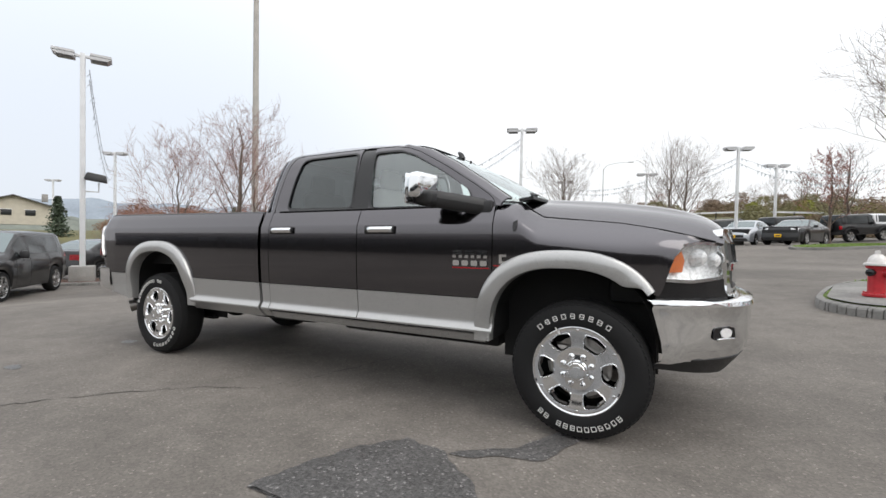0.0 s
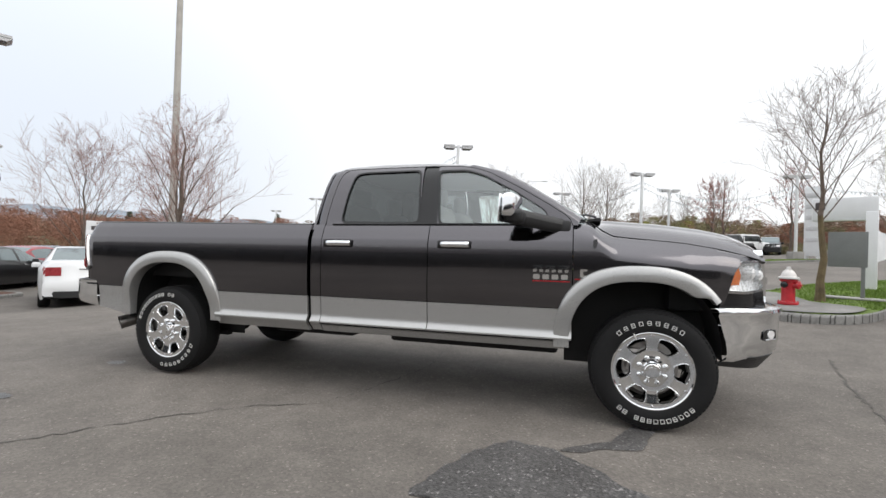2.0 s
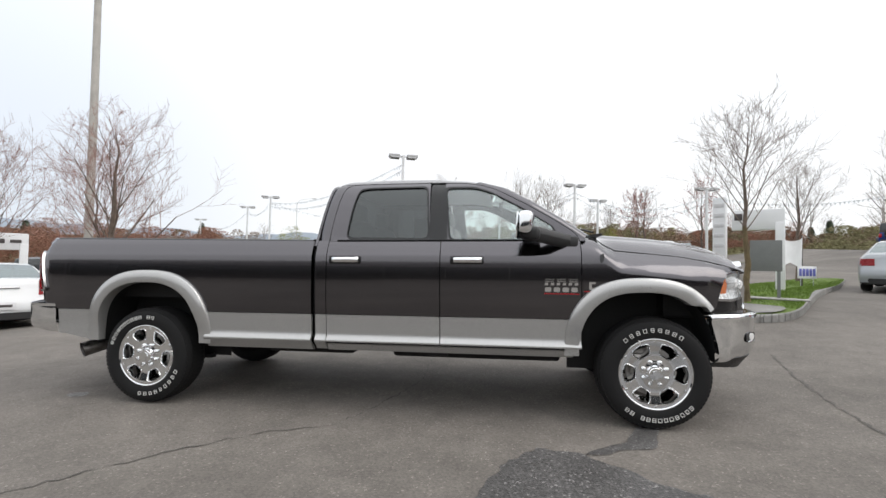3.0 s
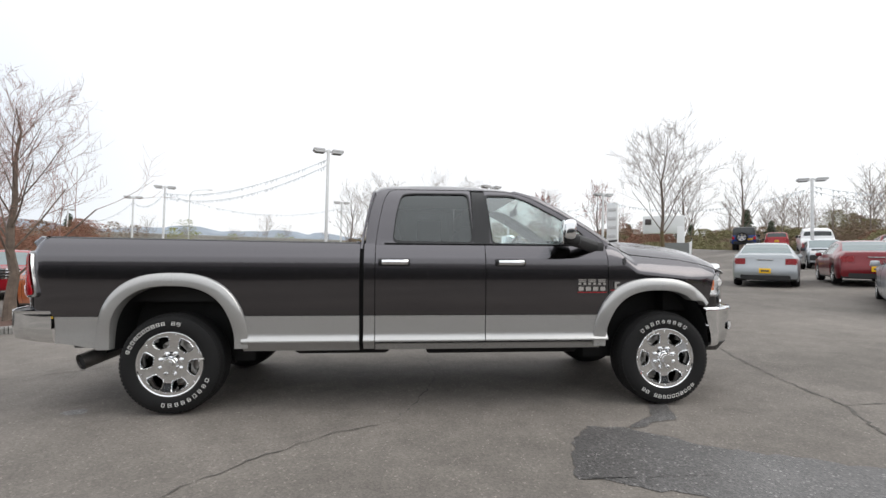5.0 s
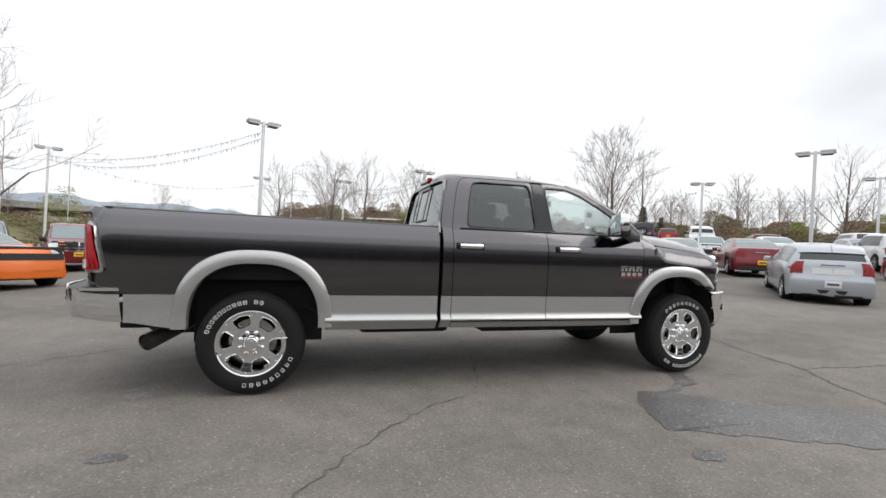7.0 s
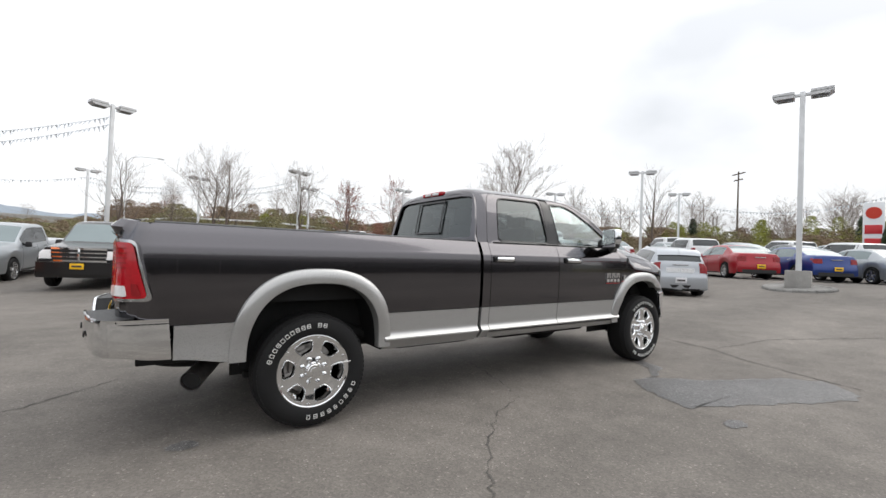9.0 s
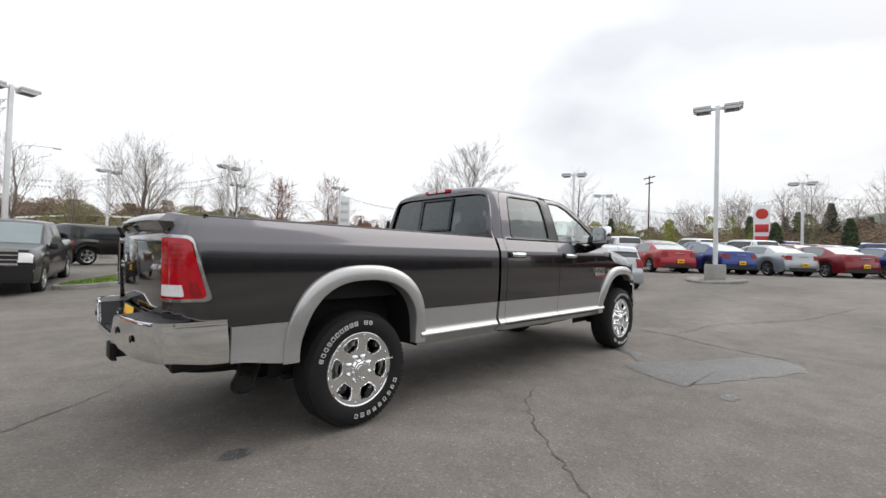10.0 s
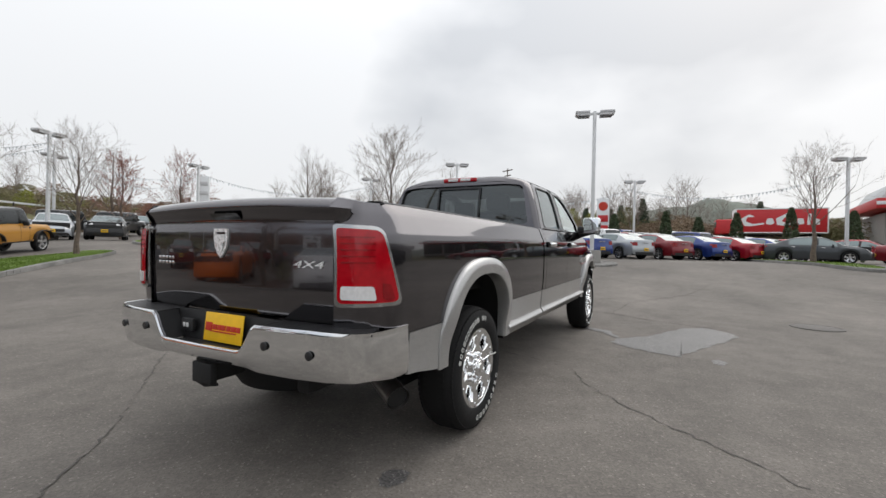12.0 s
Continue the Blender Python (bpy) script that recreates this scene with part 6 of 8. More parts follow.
for s in (-1, 1):
    b = bmesh.new()
    sheet(b, lambda u, v: ((RB(0.40 + 0.545 * u) + 0.016) * (1 - v) + -1.10 * v, s * (0.40 + 0.545 * u - 0.03 * v * u), 0.874 + 0.010 * v - 0.006 * u * u), 18, 4)
    thick(b, 0.02)
    part("bumper_step_pad", b, M["black"], rb, "black ribbed step pad")
b = bmesh.new()
sheet(b, lambda u, v: (-1.262 + 0.02 * v, -0.41 + 0.82 * u, 0.715 + 0.168 * v), 12, 4)
sheet(b, lambda u, v: (-1.388 + 0.13 * v, -0.31 + 0.62 * u, 0.728 - 0.008 * v), 8, 2)
for s in (-1, 1):
    sheet(b, lambda u, v: (-1.385 + 0.13 * u, s * (0.31 + 0.09 * v), 0.724 + 0.148 * v), 3, 3)
part("plate_recess", b, M["black"], rb)
for y0, z0 in ((-0.47, 0.79), (0.47, 0.79), (-0.72, 0.77), (0.74, 0.77)):
    b = bmesh.new()
    lathe(b, [(0.021, 0.0), (0.021, -0.006), (0.017, -0.008), (0.002, -0.008)], 16, "x", (RB(abs(y0)) - 0.008, y0, z0))
    part("parking_sensor", b, M["black"], rb)
b = bmesh.new()
box(b, (-1.275, -0.02, 0.808), (0.006, 0.305, 0.155), 0.004, Euler((0, 0.12, 0)).to_matrix())
pl = part("licence_plate", b, M["yellow"], rb, "yellow dealer plate with red print")
b = bmesh.new()
for k, (w, o) in enumerate(((0.05, -0.115), (0.03, -0.07), (0.03, -0.035), (0.035, 0.0), (0.03, 0.04), (0.04, 0.08), (0.03, 0.12))):
    h = 0.045 if k == 0 else 0.028
    box(b, (-1.280, -0.02 - o, 0.809), (0.004, w, h), 0.001, Euler((0, 0.12, 0)).to_matrix())
box(b, (-1.283, -0.02, 0.786), (0.004, 0.21, 0.006), 0.0, Euler((0, 0.12, 0)).to_matrix())
part("plate_print", b, M["plate_red"], pl)
b = bmesh.new()
box(b, (-1.275, 0.27, 0.80), (0.03, 0.10, 0.07), 0.008)
cn = part("trailer_socket", b, M["black"], rb)
b = bmesh.new()
for o in (-0.012, 0.015):
    box(b, (-1.292, 0.27 + o, 0.80), (0.004, 0.018, 0.025), 0.001)
part("socket_pin", b, M["clear_lens"], cn)
b = bmesh.new()
box(b, (-1.26, 0.02, 0.585), (0.22, 0.11, 0.09), 0.01)
box(b, (-1.355, 0.02, 0.585), (0.04, 0.15, 0.11), 0.008)
tube(b, [(-1.34, -0.06, 0.53), (-1.35, 0.02, 0.515), (-1.34, 0.12, 0.53)], 0.009, 6)
part("tow_hitch", b, M["under"], truck, "black tow hitch receiver")


# wheels
def tyre_mesh():
    b = bmesh.new()
    prof = [(0.262, -0.10), (0.268, -0.12), (0.285, -0.132), (0.33, -0.140), (0.375, -0.136), (0.402, -0.122), (0.419, -0.100), (0.428, -0.06), (0.431, 0.0), (0.428, 0.06), (0.419, 0.100), (0.402, 0.122), (0.375, 0.136), (0.33, 0.140), (0.285, 0.132), (0.268, 0.12), (0.262, 0.10)]
    lathe(b, prof, 72, "y")
    for k in range(72):
        for row in (-1, 1):
            a = 2 * math.pi * (k + 0.25 * row) / 72
            c, sn = math.cos(a), math.sin(a)
            ctr = Vector((0.4040 * c, row * 0.107, 0.4040 * sn))
            rot = Matrix.Rotation(-a, 3, "Y")
            box(b, ctr, (0.014, 0.030, 0.024), 0.0, rot)
            box(b, Vector((0.4235 * c, row * 0.045, 0.4235 * sn)), (0.012, 0.05, 0.026), 0.0, rot)
    for v in b.verts:
        if v.co.z < -0.425:
            v.co.z = -0.425 + (v.co.z + 0.425) * 0.2
    return finish(b, M["tyre"], 40)


RIM_FACE = lambda r: -0.1045 - 0.0165 * smooth(0.13, 0.275, r) - 0.006 * smooth(0.11, 0.06, r)  # noqa: E731


def rim_mesh():
    """A dished disc with six windows, each with a polished chamfer and a deep return."""
    b = bmesh.new()
    lathe(b, [(0.262, -0.1210), (0.270, -0.1255), (0.277, -0.124), (0.279, -0.114), (0.272, -0.104)], 72, "y")
    lathe(b, [(0.262, -0.1205), (0.252, -0.10), (0.240, -0.05), (0.236, 0.10)], 72, "y")
    lathe(b, [(0.118 - 0.0145 * k, RIM_FACE(0.118 - 0.0145 * k)) for k in range(5)], 72, "y")
    def band(o, i, put, steps=5):
        c = (sum(p[0] for p in i) / len(i), sum(p[1] for p in i) / len(i))
        angs = sorted({round(math.atan2(p[1] - c[1], p[0] - c[0]), 3) for p in list(o) + list(i)} | {round(-math.pi + 2 * math.pi * q / 48, 3) for q in range(48)})
        rows = []
        for a in angs:
            p, q = Vector(polygon_ray(list(o), c, a)), Vector(polygon_ray(list(i), c, a))
            rows.append([b.verts.new(put(*p.lerp(q, f / steps))) for f in range(steps + 1)])
        for r0, r1 in zip(rows, rows[1:] + rows[:1]):
            for j in range(steps):
                b.faces.new((r0[j], r1[j], r1[j + 1], r0[j + 1]))

    polar = lambda r, deg: (r * math.cos(radians(deg)), r * math.sin(radians(deg)))  # noqa: E731
    wedge = [polar(0.262, -30 + 5 * k) for k in range(13)] + [polar(0.118, 30 - 10 * k) for k in range(7)]
    window = rounded([polar(0.146, -17), polar(0.195, -19.5), polar(0.238, -18.5), polar(0.246, 0), polar(0.238, 18.5), polar(0.195, 19.5), polar(0.146, 17), polar(0.141, 0)], 0.020, 3)
    mid = (0.197, 0.0)

    def shrink(f):
        return [(mid[0] + (q[0] - mid[0]) * f, mid[1] + (q[1] - mid[1]) * f) for q in window]

    for k in range(6):
        turn = Matrix.Rotation(radians(60 * k), 2)

        def level(depth):
            def put(a, c):
                q = turn @ Vector((a, c))
                return q.x, RIM_FACE(math.hypot(a, c)) + depth, q.y
            return put

        band(wedge, window, level(0.0))
        steps = [(1.0, 0.0), (0.965, -0.004), (0.925, -0.001), (0.84, 0.028), (0.82, 0.085)]
        for (f0, d0), (f1, d1) in zip(steps, steps[1:]):
            o, i = shrink(f0), shrink(f1)
            lo, hi = [b.verts.new(level(d0)(*q)) for q in o], [b.verts.new(level(d1)(*q)) for q in i]
            for j in range(len(o)):
                b.faces.new((lo[j], lo[(j + 1) % len(o)], hi[(j + 1) % len(o)], hi[j]))
        # the dent at the tip of each spoke
        q = turn @ Vector(polar(0.249, 30))
        lathe(b, [(0.011, -0.1195), (0.009, -0.1235), (0.001, -0.124)], 10, "y", (q.x, 0, q.y))
    bmesh.ops.remove_doubles(b, verts=b.verts, dist=0.0002)
    return finish(b, M["chrome"], 32)


def cap_mesh():
    b = bmesh.new()
    lathe(b, [(0.068, -0.09), (0.067, -0.124), (0.062, -0.133), (0.053, -0.134), (0.049, -0.138), (0.02, -0.140), (0.001, -0.140)], 36, "y")
    prism(b, [(-0.024, 0.024), (0.0, 0.032), (0.024, 0.024), (0.034, 0.0), (0.016, -0.008), (0.010, -0.034), (-0.010, -0.034), (-0.016, -0.008), (-0.034, 0.0)], lambda a, c, d: (a, -0.139 - d, c), 0.006)
    return finish(b, M["chrome"], 30)


def lug_mesh():
    b = bmesh.new()
    lathe(b, [(0.019, -0.085), (0.019, -0.111), (0.0155, -0.113), (0.0155, -0.128), (0.012, -0.135), (0.001, -0.137)], 12, "y")
    return finish(b, M["chrome"], 30)


def letters_mesh(turn):
    """Two arcs of small raised white outlines on the sidewall."""
    b = bmesh.new()
    rnd = random.Random(4)
    for start, count, step, gap, rad in ((turn, 13, 7.0, 10, 0.348), (turn + 175, 9, 9.2, -1, 0.340)):
        for k in range(count):
            if k == gap:
                continue
            a = radians(start - k * step)
            rot = Matrix.Rotation(-a, 3, "Y")
            w, h, t = rnd.uniform(0.022, 0.027), 0.031, 0.0042
            bars = [(-w / 2, 0, t, h), (w / 2, 0, t, h * rnd.choice((0.6, 1.0))), (0, h / 2 - t / 2, w, t), (0, -h / 2 + t / 2, w * rnd.choice((0.7, 1.0)), t)]
            if rnd.random() < 0.5:
                bars.append((0, 0, w, t))
            for du, dv, su, sv in bars:
                box(b, rot @ Vector((rad + dv, -0.1392, du)), (sv, 0.004, su), 0.0, rot)
    return finish(b, M["letter"], 30)


def brake_mesh():
    b = bmesh.new()
    lathe(b, [(0.19, 0.02), (0.19, -0.005), (0.06, -0.008)], 36, "y")
    box(b, (-0.12, -0.01, 0.06), (0.10, 0.08, 0.16), 0.02)
    return finish(b, M["steel"], 30)


T_ME, R_ME, C_ME, G_ME, B_ME = tyre_mesh(), rim_mesh(), cap_mesh(), lug_mesh(), brake_mesh()
for x, y, turn, spin in ((0.0, -0.832, 162, 8), (0.0, 0.832, 40, 20), (4.30, -0.832, 316, 0), (4.30, 0.832, 90, 10)):
    side = 0 if y < 0 else 180
    w = part("wheel", T_ME, None, truck, "black all-terrain tyre with raised white lettering on a chrome wheel", at=pose(x, y, 0.424, 0, 0, side) @ Matrix.Diagonal((0.98, 1.0, 0.98, 1.0)))
    rim = part("rim", R_ME, None, w, "polished chrome six-spoke rim", at=pose(0, 0, 0, 0, spin, 0))
    part("hub_cap", C_ME, None, w, at=pose(0, 0, 0, 0, spin, 0))
    for k in range(8):
        a = math.radians(45 * k + 22)
        part("lug_nut", G_ME, None, w, at=pose(0.092 * math.cos(a), 0.0, 0.092 * math.sin(a)))
    tagged(part("sidewall_lettering", letters_mesh(turn), None, w), kind="stuff")
    part("brake_disc", B_ME, None, w)
    b = bmesh.new()
    a = radians(turn - 200 if x > 1 else turn - 152)
    tube(b, [(0.240 * math.cos(a), -0.118, 0.240 * math.sin(a)), (0.262 * math.cos(a), -0.139, 0.262 * math.sin(a)), (0.290 * math.cos(a), -0.142, 0.290 * math.sin(a))], 0.0042, 6)
    part("valve_stem", b, M["letter"], w, "pale valve stem on the rim")

# side badges as plain chrome shapes
for s in (-1, 1):
    yb = lambda a, c: s * (half(a, c) + 0.003)  # noqa: E731
    b = bmesh.new()
    prism(b, [(3.475, 1.020), (3.742, 1.020), (3.742, 1.028), (3.475, 1.028)], lambda a, c, d: (a, yb(a, c) + s * d, c), 0.005)
    bd = part("door_badge", b, M["red_badge"], truck, "chrome door badge with a red underline")
    for k in range(3):
        b = bmesh.new()
        for o, w, c0, c1 in ((0.0, 0.026, 1.090, 1.110), (0.046, 0.026, 1.090, 1.110), (0.004, 0.064, 1.115, 1.124), (0.0, 0.072, 1.129, 1.141)):
            prism(b, [(3.478 + o + 0.09 * k, c0), (3.480 + o + 0.09 * k, c1), (3.480 + o + w + 0.09 * k, c1), (3.478 + o + w + 0.09 * k, c0)], lambda a, c, d: (a, yb(a, c) + s * d, c), 0.008)
        part("chrome_letter_block", b, M["chrome"], bd)
    for k in range(4):
        b = bmesh.new()
        prism(b, rounded([(3.480 + 0.0665 * k, 1.038), (3.480 + 0.0665 * k, 1.074), (3.528 + 0.0665 * k, 1.074), (3.528 + 0.0665 * k, 1.038)], 0.010, 2), lambda a, c, d: (a, yb(a, c) + s * d, c), 0.007)
        part("chrome_digit_block", b, M["chrome"], bd)
    b = bmesh.new()
    fy = lambda a, c: s * (fender_half(a, c) + 0.006)  # noqa: E731
    prism(b, rounded([(3.812, 1.058), (3.812, 1.118), (3.862, 1.118), (3.862, 1.103), (3.832, 1.101), (3.832, 1.075), (3.862, 1.073), (3.862, 1.058)], 0.006, 2), lambda a, c, d: (a, fy(a, c) + s * d, c), 0.006)
    fbg = part("fender_badge", b, M["chrome"], truck, "small chrome engine badge with a red bar")
    b = bmesh.new()
    prism(b, [(3.775, 1.040), (3.90, 1.040), (3.90, 1.048), (3.775, 1.048)], lambda a, c, d: (a, fy(a, c) + s * d, c), 0.005)
    part("badge_bar", b, M["red_badge"], fbg)

# tow mirrors
for s in (-1, 1):
    b = bmesh.new()
    sheet(b, lambda u, v: (3.655 - 0.33 * u + 0.062 * math.cos(v * 6.283) * (1 - 0.2 * u), s * (0.915 + 0.27 * u), 1.435 + 0.06 * u + 0.058 * math.sin(v * 6.283)), 8, 16)
    box(b, (3.66, s * 0.915, 1.425), (0.17, 0.05, 0.10), 0.02)
    mr = part("door_mirror", b, M["black"], truck, "tow mirror with chrome cap on a black arm")
    b = bmesh.new()
    box(b, (3.335, s * 1.14, 1.565), (0.10, 0.23, 0.17), 0.035, Euler((0, 0.05, s * 0.18)).to_matrix(), seg=4)
    part("mirror_cap", b, M["chrome"], mr, "chrome mirror cap")
    b = bmesh.new()
    box(b, (3.37, s * 1.075, 1.487), (0.15, 0.23, 0.10), 0.03, Euler((0, 0.05, s * 0.18)).to_matrix(), seg=3)
    part("mirror_base", b, M["black"], mr)
    b = bmesh.new()
    box(b, (3.274, s * 1.145, 1.545), (0.012, 0.195, 0.20), 0.012, Euler((0, 0.05, s * 0.18)).to_matrix())
    part("mirror_glass", b, M["mirror"], mr)

# cabin
for nm, x0, ys_ in (("front_seat", 2.62, (-0.38, 0.38)), ("rear_seat", 1.84, (-0.40, 0.40))):
    for y0 in ys_:
        b = bmesh.new()
        box(b, (x0 + 0.28, y0, 1.08), (0.52, 0.52, 0.18), 0.06, seg=3)
        box(b, (x0, y0, 1.36), (0.16, 0.50, 0.58), 0.07, Euler((0, -0.18, 0)).to_matrix(), seg=3)
        st = part(nm, b, M["seat"], truck, "dark cloth seat")
        b = bmesh.new()
        box(b, (x0 - 0.06, y0, 1.735), (0.10, 0.27, 0.18), 0.045, seg=3)
        part("headrest", b, M["seat"], st)
b = bmesh.new()
box(b, (3.62, 0, 1.34), (0.52, 1.62, 0.24), 0.08, seg=3)
part("dashboard", b, M["dash"], truck)
b = bmesh.new()
for k in range(24):
    a0, a1 = 2 * math.pi * k / 24, 2 * math.pi * (k + 1) / 24
    tube(b, [(3.20 + 0.09 * math.sin(a), 0.38 + 0.19 * math.cos(a), 1.43 + 0.17 * math.sin(a)) for a in (a0, a1)], 0.015, 6)
tube(b, [(3.45, 0.38, 1.36), (3.21, 0.38, 1.43)], 0.03, 8)
for a in (0.2, 2.9, 4.7):
    tube(b, [(3.21, 0.38, 1.43), (3.20 + 0.09 * math.sin(a), 0.38 + 0.19 * math.cos(a), 1.43 + 0.17 * math.sin(a))], 0.014, 6)
part("steering_wheel", b, M["dash"], truck)
b = bmesh.new()
box(b, (3.13, 0, 1.83), (0.03, 0.24, 0.07), 0.012)
tube(b, [(3.14, 0, 1.85), (3.17, 0, 1.93)], 0.01, 6)
part("rear_view_mirror", b, M["black"], truck)
b = bmesh.new()
sheet(b, lambda u, v: (1.70 + 1.33 * u, -0.62 + 1.24 * v, 1.945 - 0.03 * smooth(0.8, 1, u)), 6, 4)
part("headliner", b, M["paper"], truck)
b = bmesh.new()
sheet(b, lambda u, v: (2.08 + 0.30 * u, 0.80 + 0.02 * v - 0.11 * v, 1.50 + 0.30 * v), 2, 2)
part("window_sticker", b, M["paper"], truck, "white price sticker in the side window")

# the load bed keeps its full width of 2.01 m towards the tail
for ob in truck.children_recursive:
    if ob.type == "MESH" and ob.data.users == 1 and ob.matrix_basis == Matrix.Identity(4):
        for v in ob.data.vertices:
            if v.co.y > 0 and v.co.x < 1.5:
                v.co.y *= 1 + 0.065 * smooth(1.5, -0.6, v.co.x)


# ---- parked vehicles ----
# half width, roof half width, wheel radius, front axle, rear axle, ground clearance,
# upper centre line from tail to nose, belt line, (rear glass, rear header, front header, cowl), lamp heights (tail low, tail high, head low, head high)
SPEC = {
    "sedan": (0.91, 0.60, 0.33, 1.42, -1.35, 0.21, [(-2.43, 0.44), (-2.425, 0.64), (-2.385, 0.69), (-2.355, 0.95), (-2.31, 1.055), (-2.2, 1.085), (-1.72, 1.10), (-1.3, 1.29), (-0.95, 1.415), (-0.6, 1.465), (-0.15, 1.482), (0.25, 1.455), (0.48, 1.40), (0.85, 1.21), (1.18, 1.02), (1.6, 0.965), (2.0, 0.875), (2.25, 0.765), (2.37, 0.64), (2.415, 0.55), (2.43, 0.42)], [(-2.4, 0.93), (-1.6, 0.985), (0.0, 0.945), (1.2, 0.90), (2.4, 0.74)], (-1.70, -0.92, 0.46, 1.14), (0.745, 0.935, 0.60, 0.74)),
    "coupe": (0.96, 0.64, 0.37, 1.50, -1.45, 0.20, [(-2.51, 0.46), (-2.505, 0.66), (-2.46, 0.71), (-2.44, 1.0), (-2.40, 1.075), (-1.8, 1.11), (-1.35, 1.27), (-0.95, 1.385), (-0.5, 1.44), (-0.15, 1.44), (0.12, 1.39), (0.5, 1.20), (0.86, 1.045), (1.5, 1.02), (2.2, 0.955), (2.40, 0.90), (2.45, 0.80), (2.47, 0.60), (2.51, 0.56), (2.51, 0.42)], [(-2.5, 0.96), (-1.2, 1.02), (0.0, 0.99), (2.5, 0.86)], (-1.72, -0.98, 0.10, 0.82), (0.78, 0.95, 0.68, 0.84)),
    "hatchback": (0.855, 0.56, 0.31, 1.33, -1.22, 0.19, [(-2.02, 0.30), (-2.035, 0.52), (-2.01, 0.66), (-1.97, 0.72), (-1.93, 0.95), (-1.88, 1.09), (-1.70, 1.34), (-1.67, 1.38), (-1.62, 1.405), (-1.4, 1.432), (-1.0, 1.462), (-0.4, 1.475), (0.05, 1.45), (0.35, 1.39), (0.8, 1.20), (1.25, 0.98), (1.6, 0.88), (1.85, 0.75), (1.95, 0.62), (1.98, 0.46), (1.985, 0.42)], [(-1.95, 0.93), (-1.2, 0.95), (0.0, 0.90), (1.2, 0.86), (2.0, 0.70)], (-1.875, -1.68, 0.33, 1.22), (0.76, 1.06, 0.58, 0.76)),
    "wagon": (0.90, 0.68, 0.36, 1.38, -1.32, 0.27, [(-2.21, 0.52), (-2.205, 0.72), (-2.17, 0.77), (-2.15, 1.10), (-2.12, 1.19), (-2.02, 1.42), (-1.90, 1.61), (-1.75, 1.665), (-0.8, 1.69), (0.1, 1.675), (0.32, 1.62), (0.62, 1.40), (0.98, 1.13), (1.3, 1.095), (1.95, 1.02), (2.12, 0.93), (2.18, 0.72), (2.21, 0.66), (2.215, 0.50)], [(-2.2, 1.06), (0.0, 1.04), (1.0, 1.0), (2.2, 0.90)], (-2.09, -1.90, 0.30, 0.94), (0.82, 1.14, 0.78, 0.93)),
    "offroader": (0.80, 0.69, 0.40, 1.25, -1.32, 0.46, [(-2.0, 0.55), (-1.995, 1.08), (-1.985, 1.17), (-1.95, 1.62), (-1.90, 1.785), (-1.80, 1.83), (0.30, 1.835), (0.44, 1.78), (0.58, 1.48), (0.74, 1.165), (1.0, 1.15), (1.75, 1.10), (1.84, 1.06), (1.87, 0.78), (1.88, 0.56)], [(-2.0, 1.14), (0.6, 1.12), (1.9, 1.04)], (-1.97, -1.92, 0.43, 0.72), (0.86, 1.05, 0.84, 1.0)),
    "pickup": (0.98, 0.74, 0.40, 1.80, -1.75, 0.34, [(-2.9, 0.62), (-2.895, 0.86), (-2.85, 0.90), (-2.84, 1.25), (-2.80, 1.315), (-1.0, 1.30), (-0.96, 1.36), (-0.88, 1.72), (-0.80, 1.87), (-0.66, 1.91), (0.1, 1.93), (0.52, 1.90), (0.70, 1.82), (1.05, 1.55), (1.42, 1.285), (1.7, 1.275), (2.5, 1.215), (2.72, 1.15), (2.78, 0.98), (2.80, 0.76), (2.89, 0.72), (2.90, 0.50)], [(-2.85, 1.245), (-0.9, 1.24), (1.3, 1.14), (2.85, 1.03)], (-0.93, -0.84, 0.66, 1.38), (0.95, 1.22, 0.88, 1.04)),
}


def car_wheel_meshes(r):
    b = bmesh.new()
    w = 0.11
    lathe(b, [(r * 0.66, -w * 0.8), (r * 0.70, -w), (r * 0.92, -w), (r, -w * 0.6), (r, w * 0.6), (r * 0.92, w), (r * 0.66, w * 0.8)], 28, "y")
    ty = finish(b, M["tyre"])
    b = bmesh.new()
    lathe(b, [(r * 0.69, -w * 0.98), (r * 0.64, -w * 0.9), (r * 0.60, -w * 0.3), (r * 0.58, w * 0.5)], 28, "y")
    for k in range(5):
        a = math.radians(72 * k + 90)
        c, s = math.cos(a), math.sin(a)
        v = [b.verts.new((rr * c - ww * s, yy, rr * s + ww * c)) for rr, ww, yy in ((0.10 * r, -0.11 * r, -w * 0.78), (0.10 * r, 0.11 * r, -w * 0.78), (0.66 * r, 0.16 * r, -w * 0.95), (0.66 * r, -0.16 * r, -w * 0.95))]
        lo = [b.verts.new((q.co.x, q.co.y + w * 0.4, q.co.z)) for q in v]
        b.faces.new(v)
        for i in range(4):
            b.faces.new((v[i], v[(i + 1) % 4], lo[(i + 1) % 4], lo[i]))
    lathe(b, [(r * 0.18, -w * 0.7), (r * 0.16, -w * 0.9), (0.002, -w * 0.92)], 14, "y")
    rim = finish(b, M["wheel_silver"])
    b = bmesh.new()
    lathe(b, [(r * 0.60, w * 0.2), (r * 0.45, w * 0.1), (0.01, w * 0.1)], 24, "y")
    return ty, rim, finish(b, M["under"])


WHEELS = {}
KINDS = {"sedan": ("sedan_car", "car"), "coupe": ("coupe_car", "car"), "hatchback": ("hatchback_car", "car"), "wagon": ("suv_car", "suv"), "offroader": ("off_road_vehicle", "off-roader"), "pickup": ("pickup_truck", "pickup truck")}


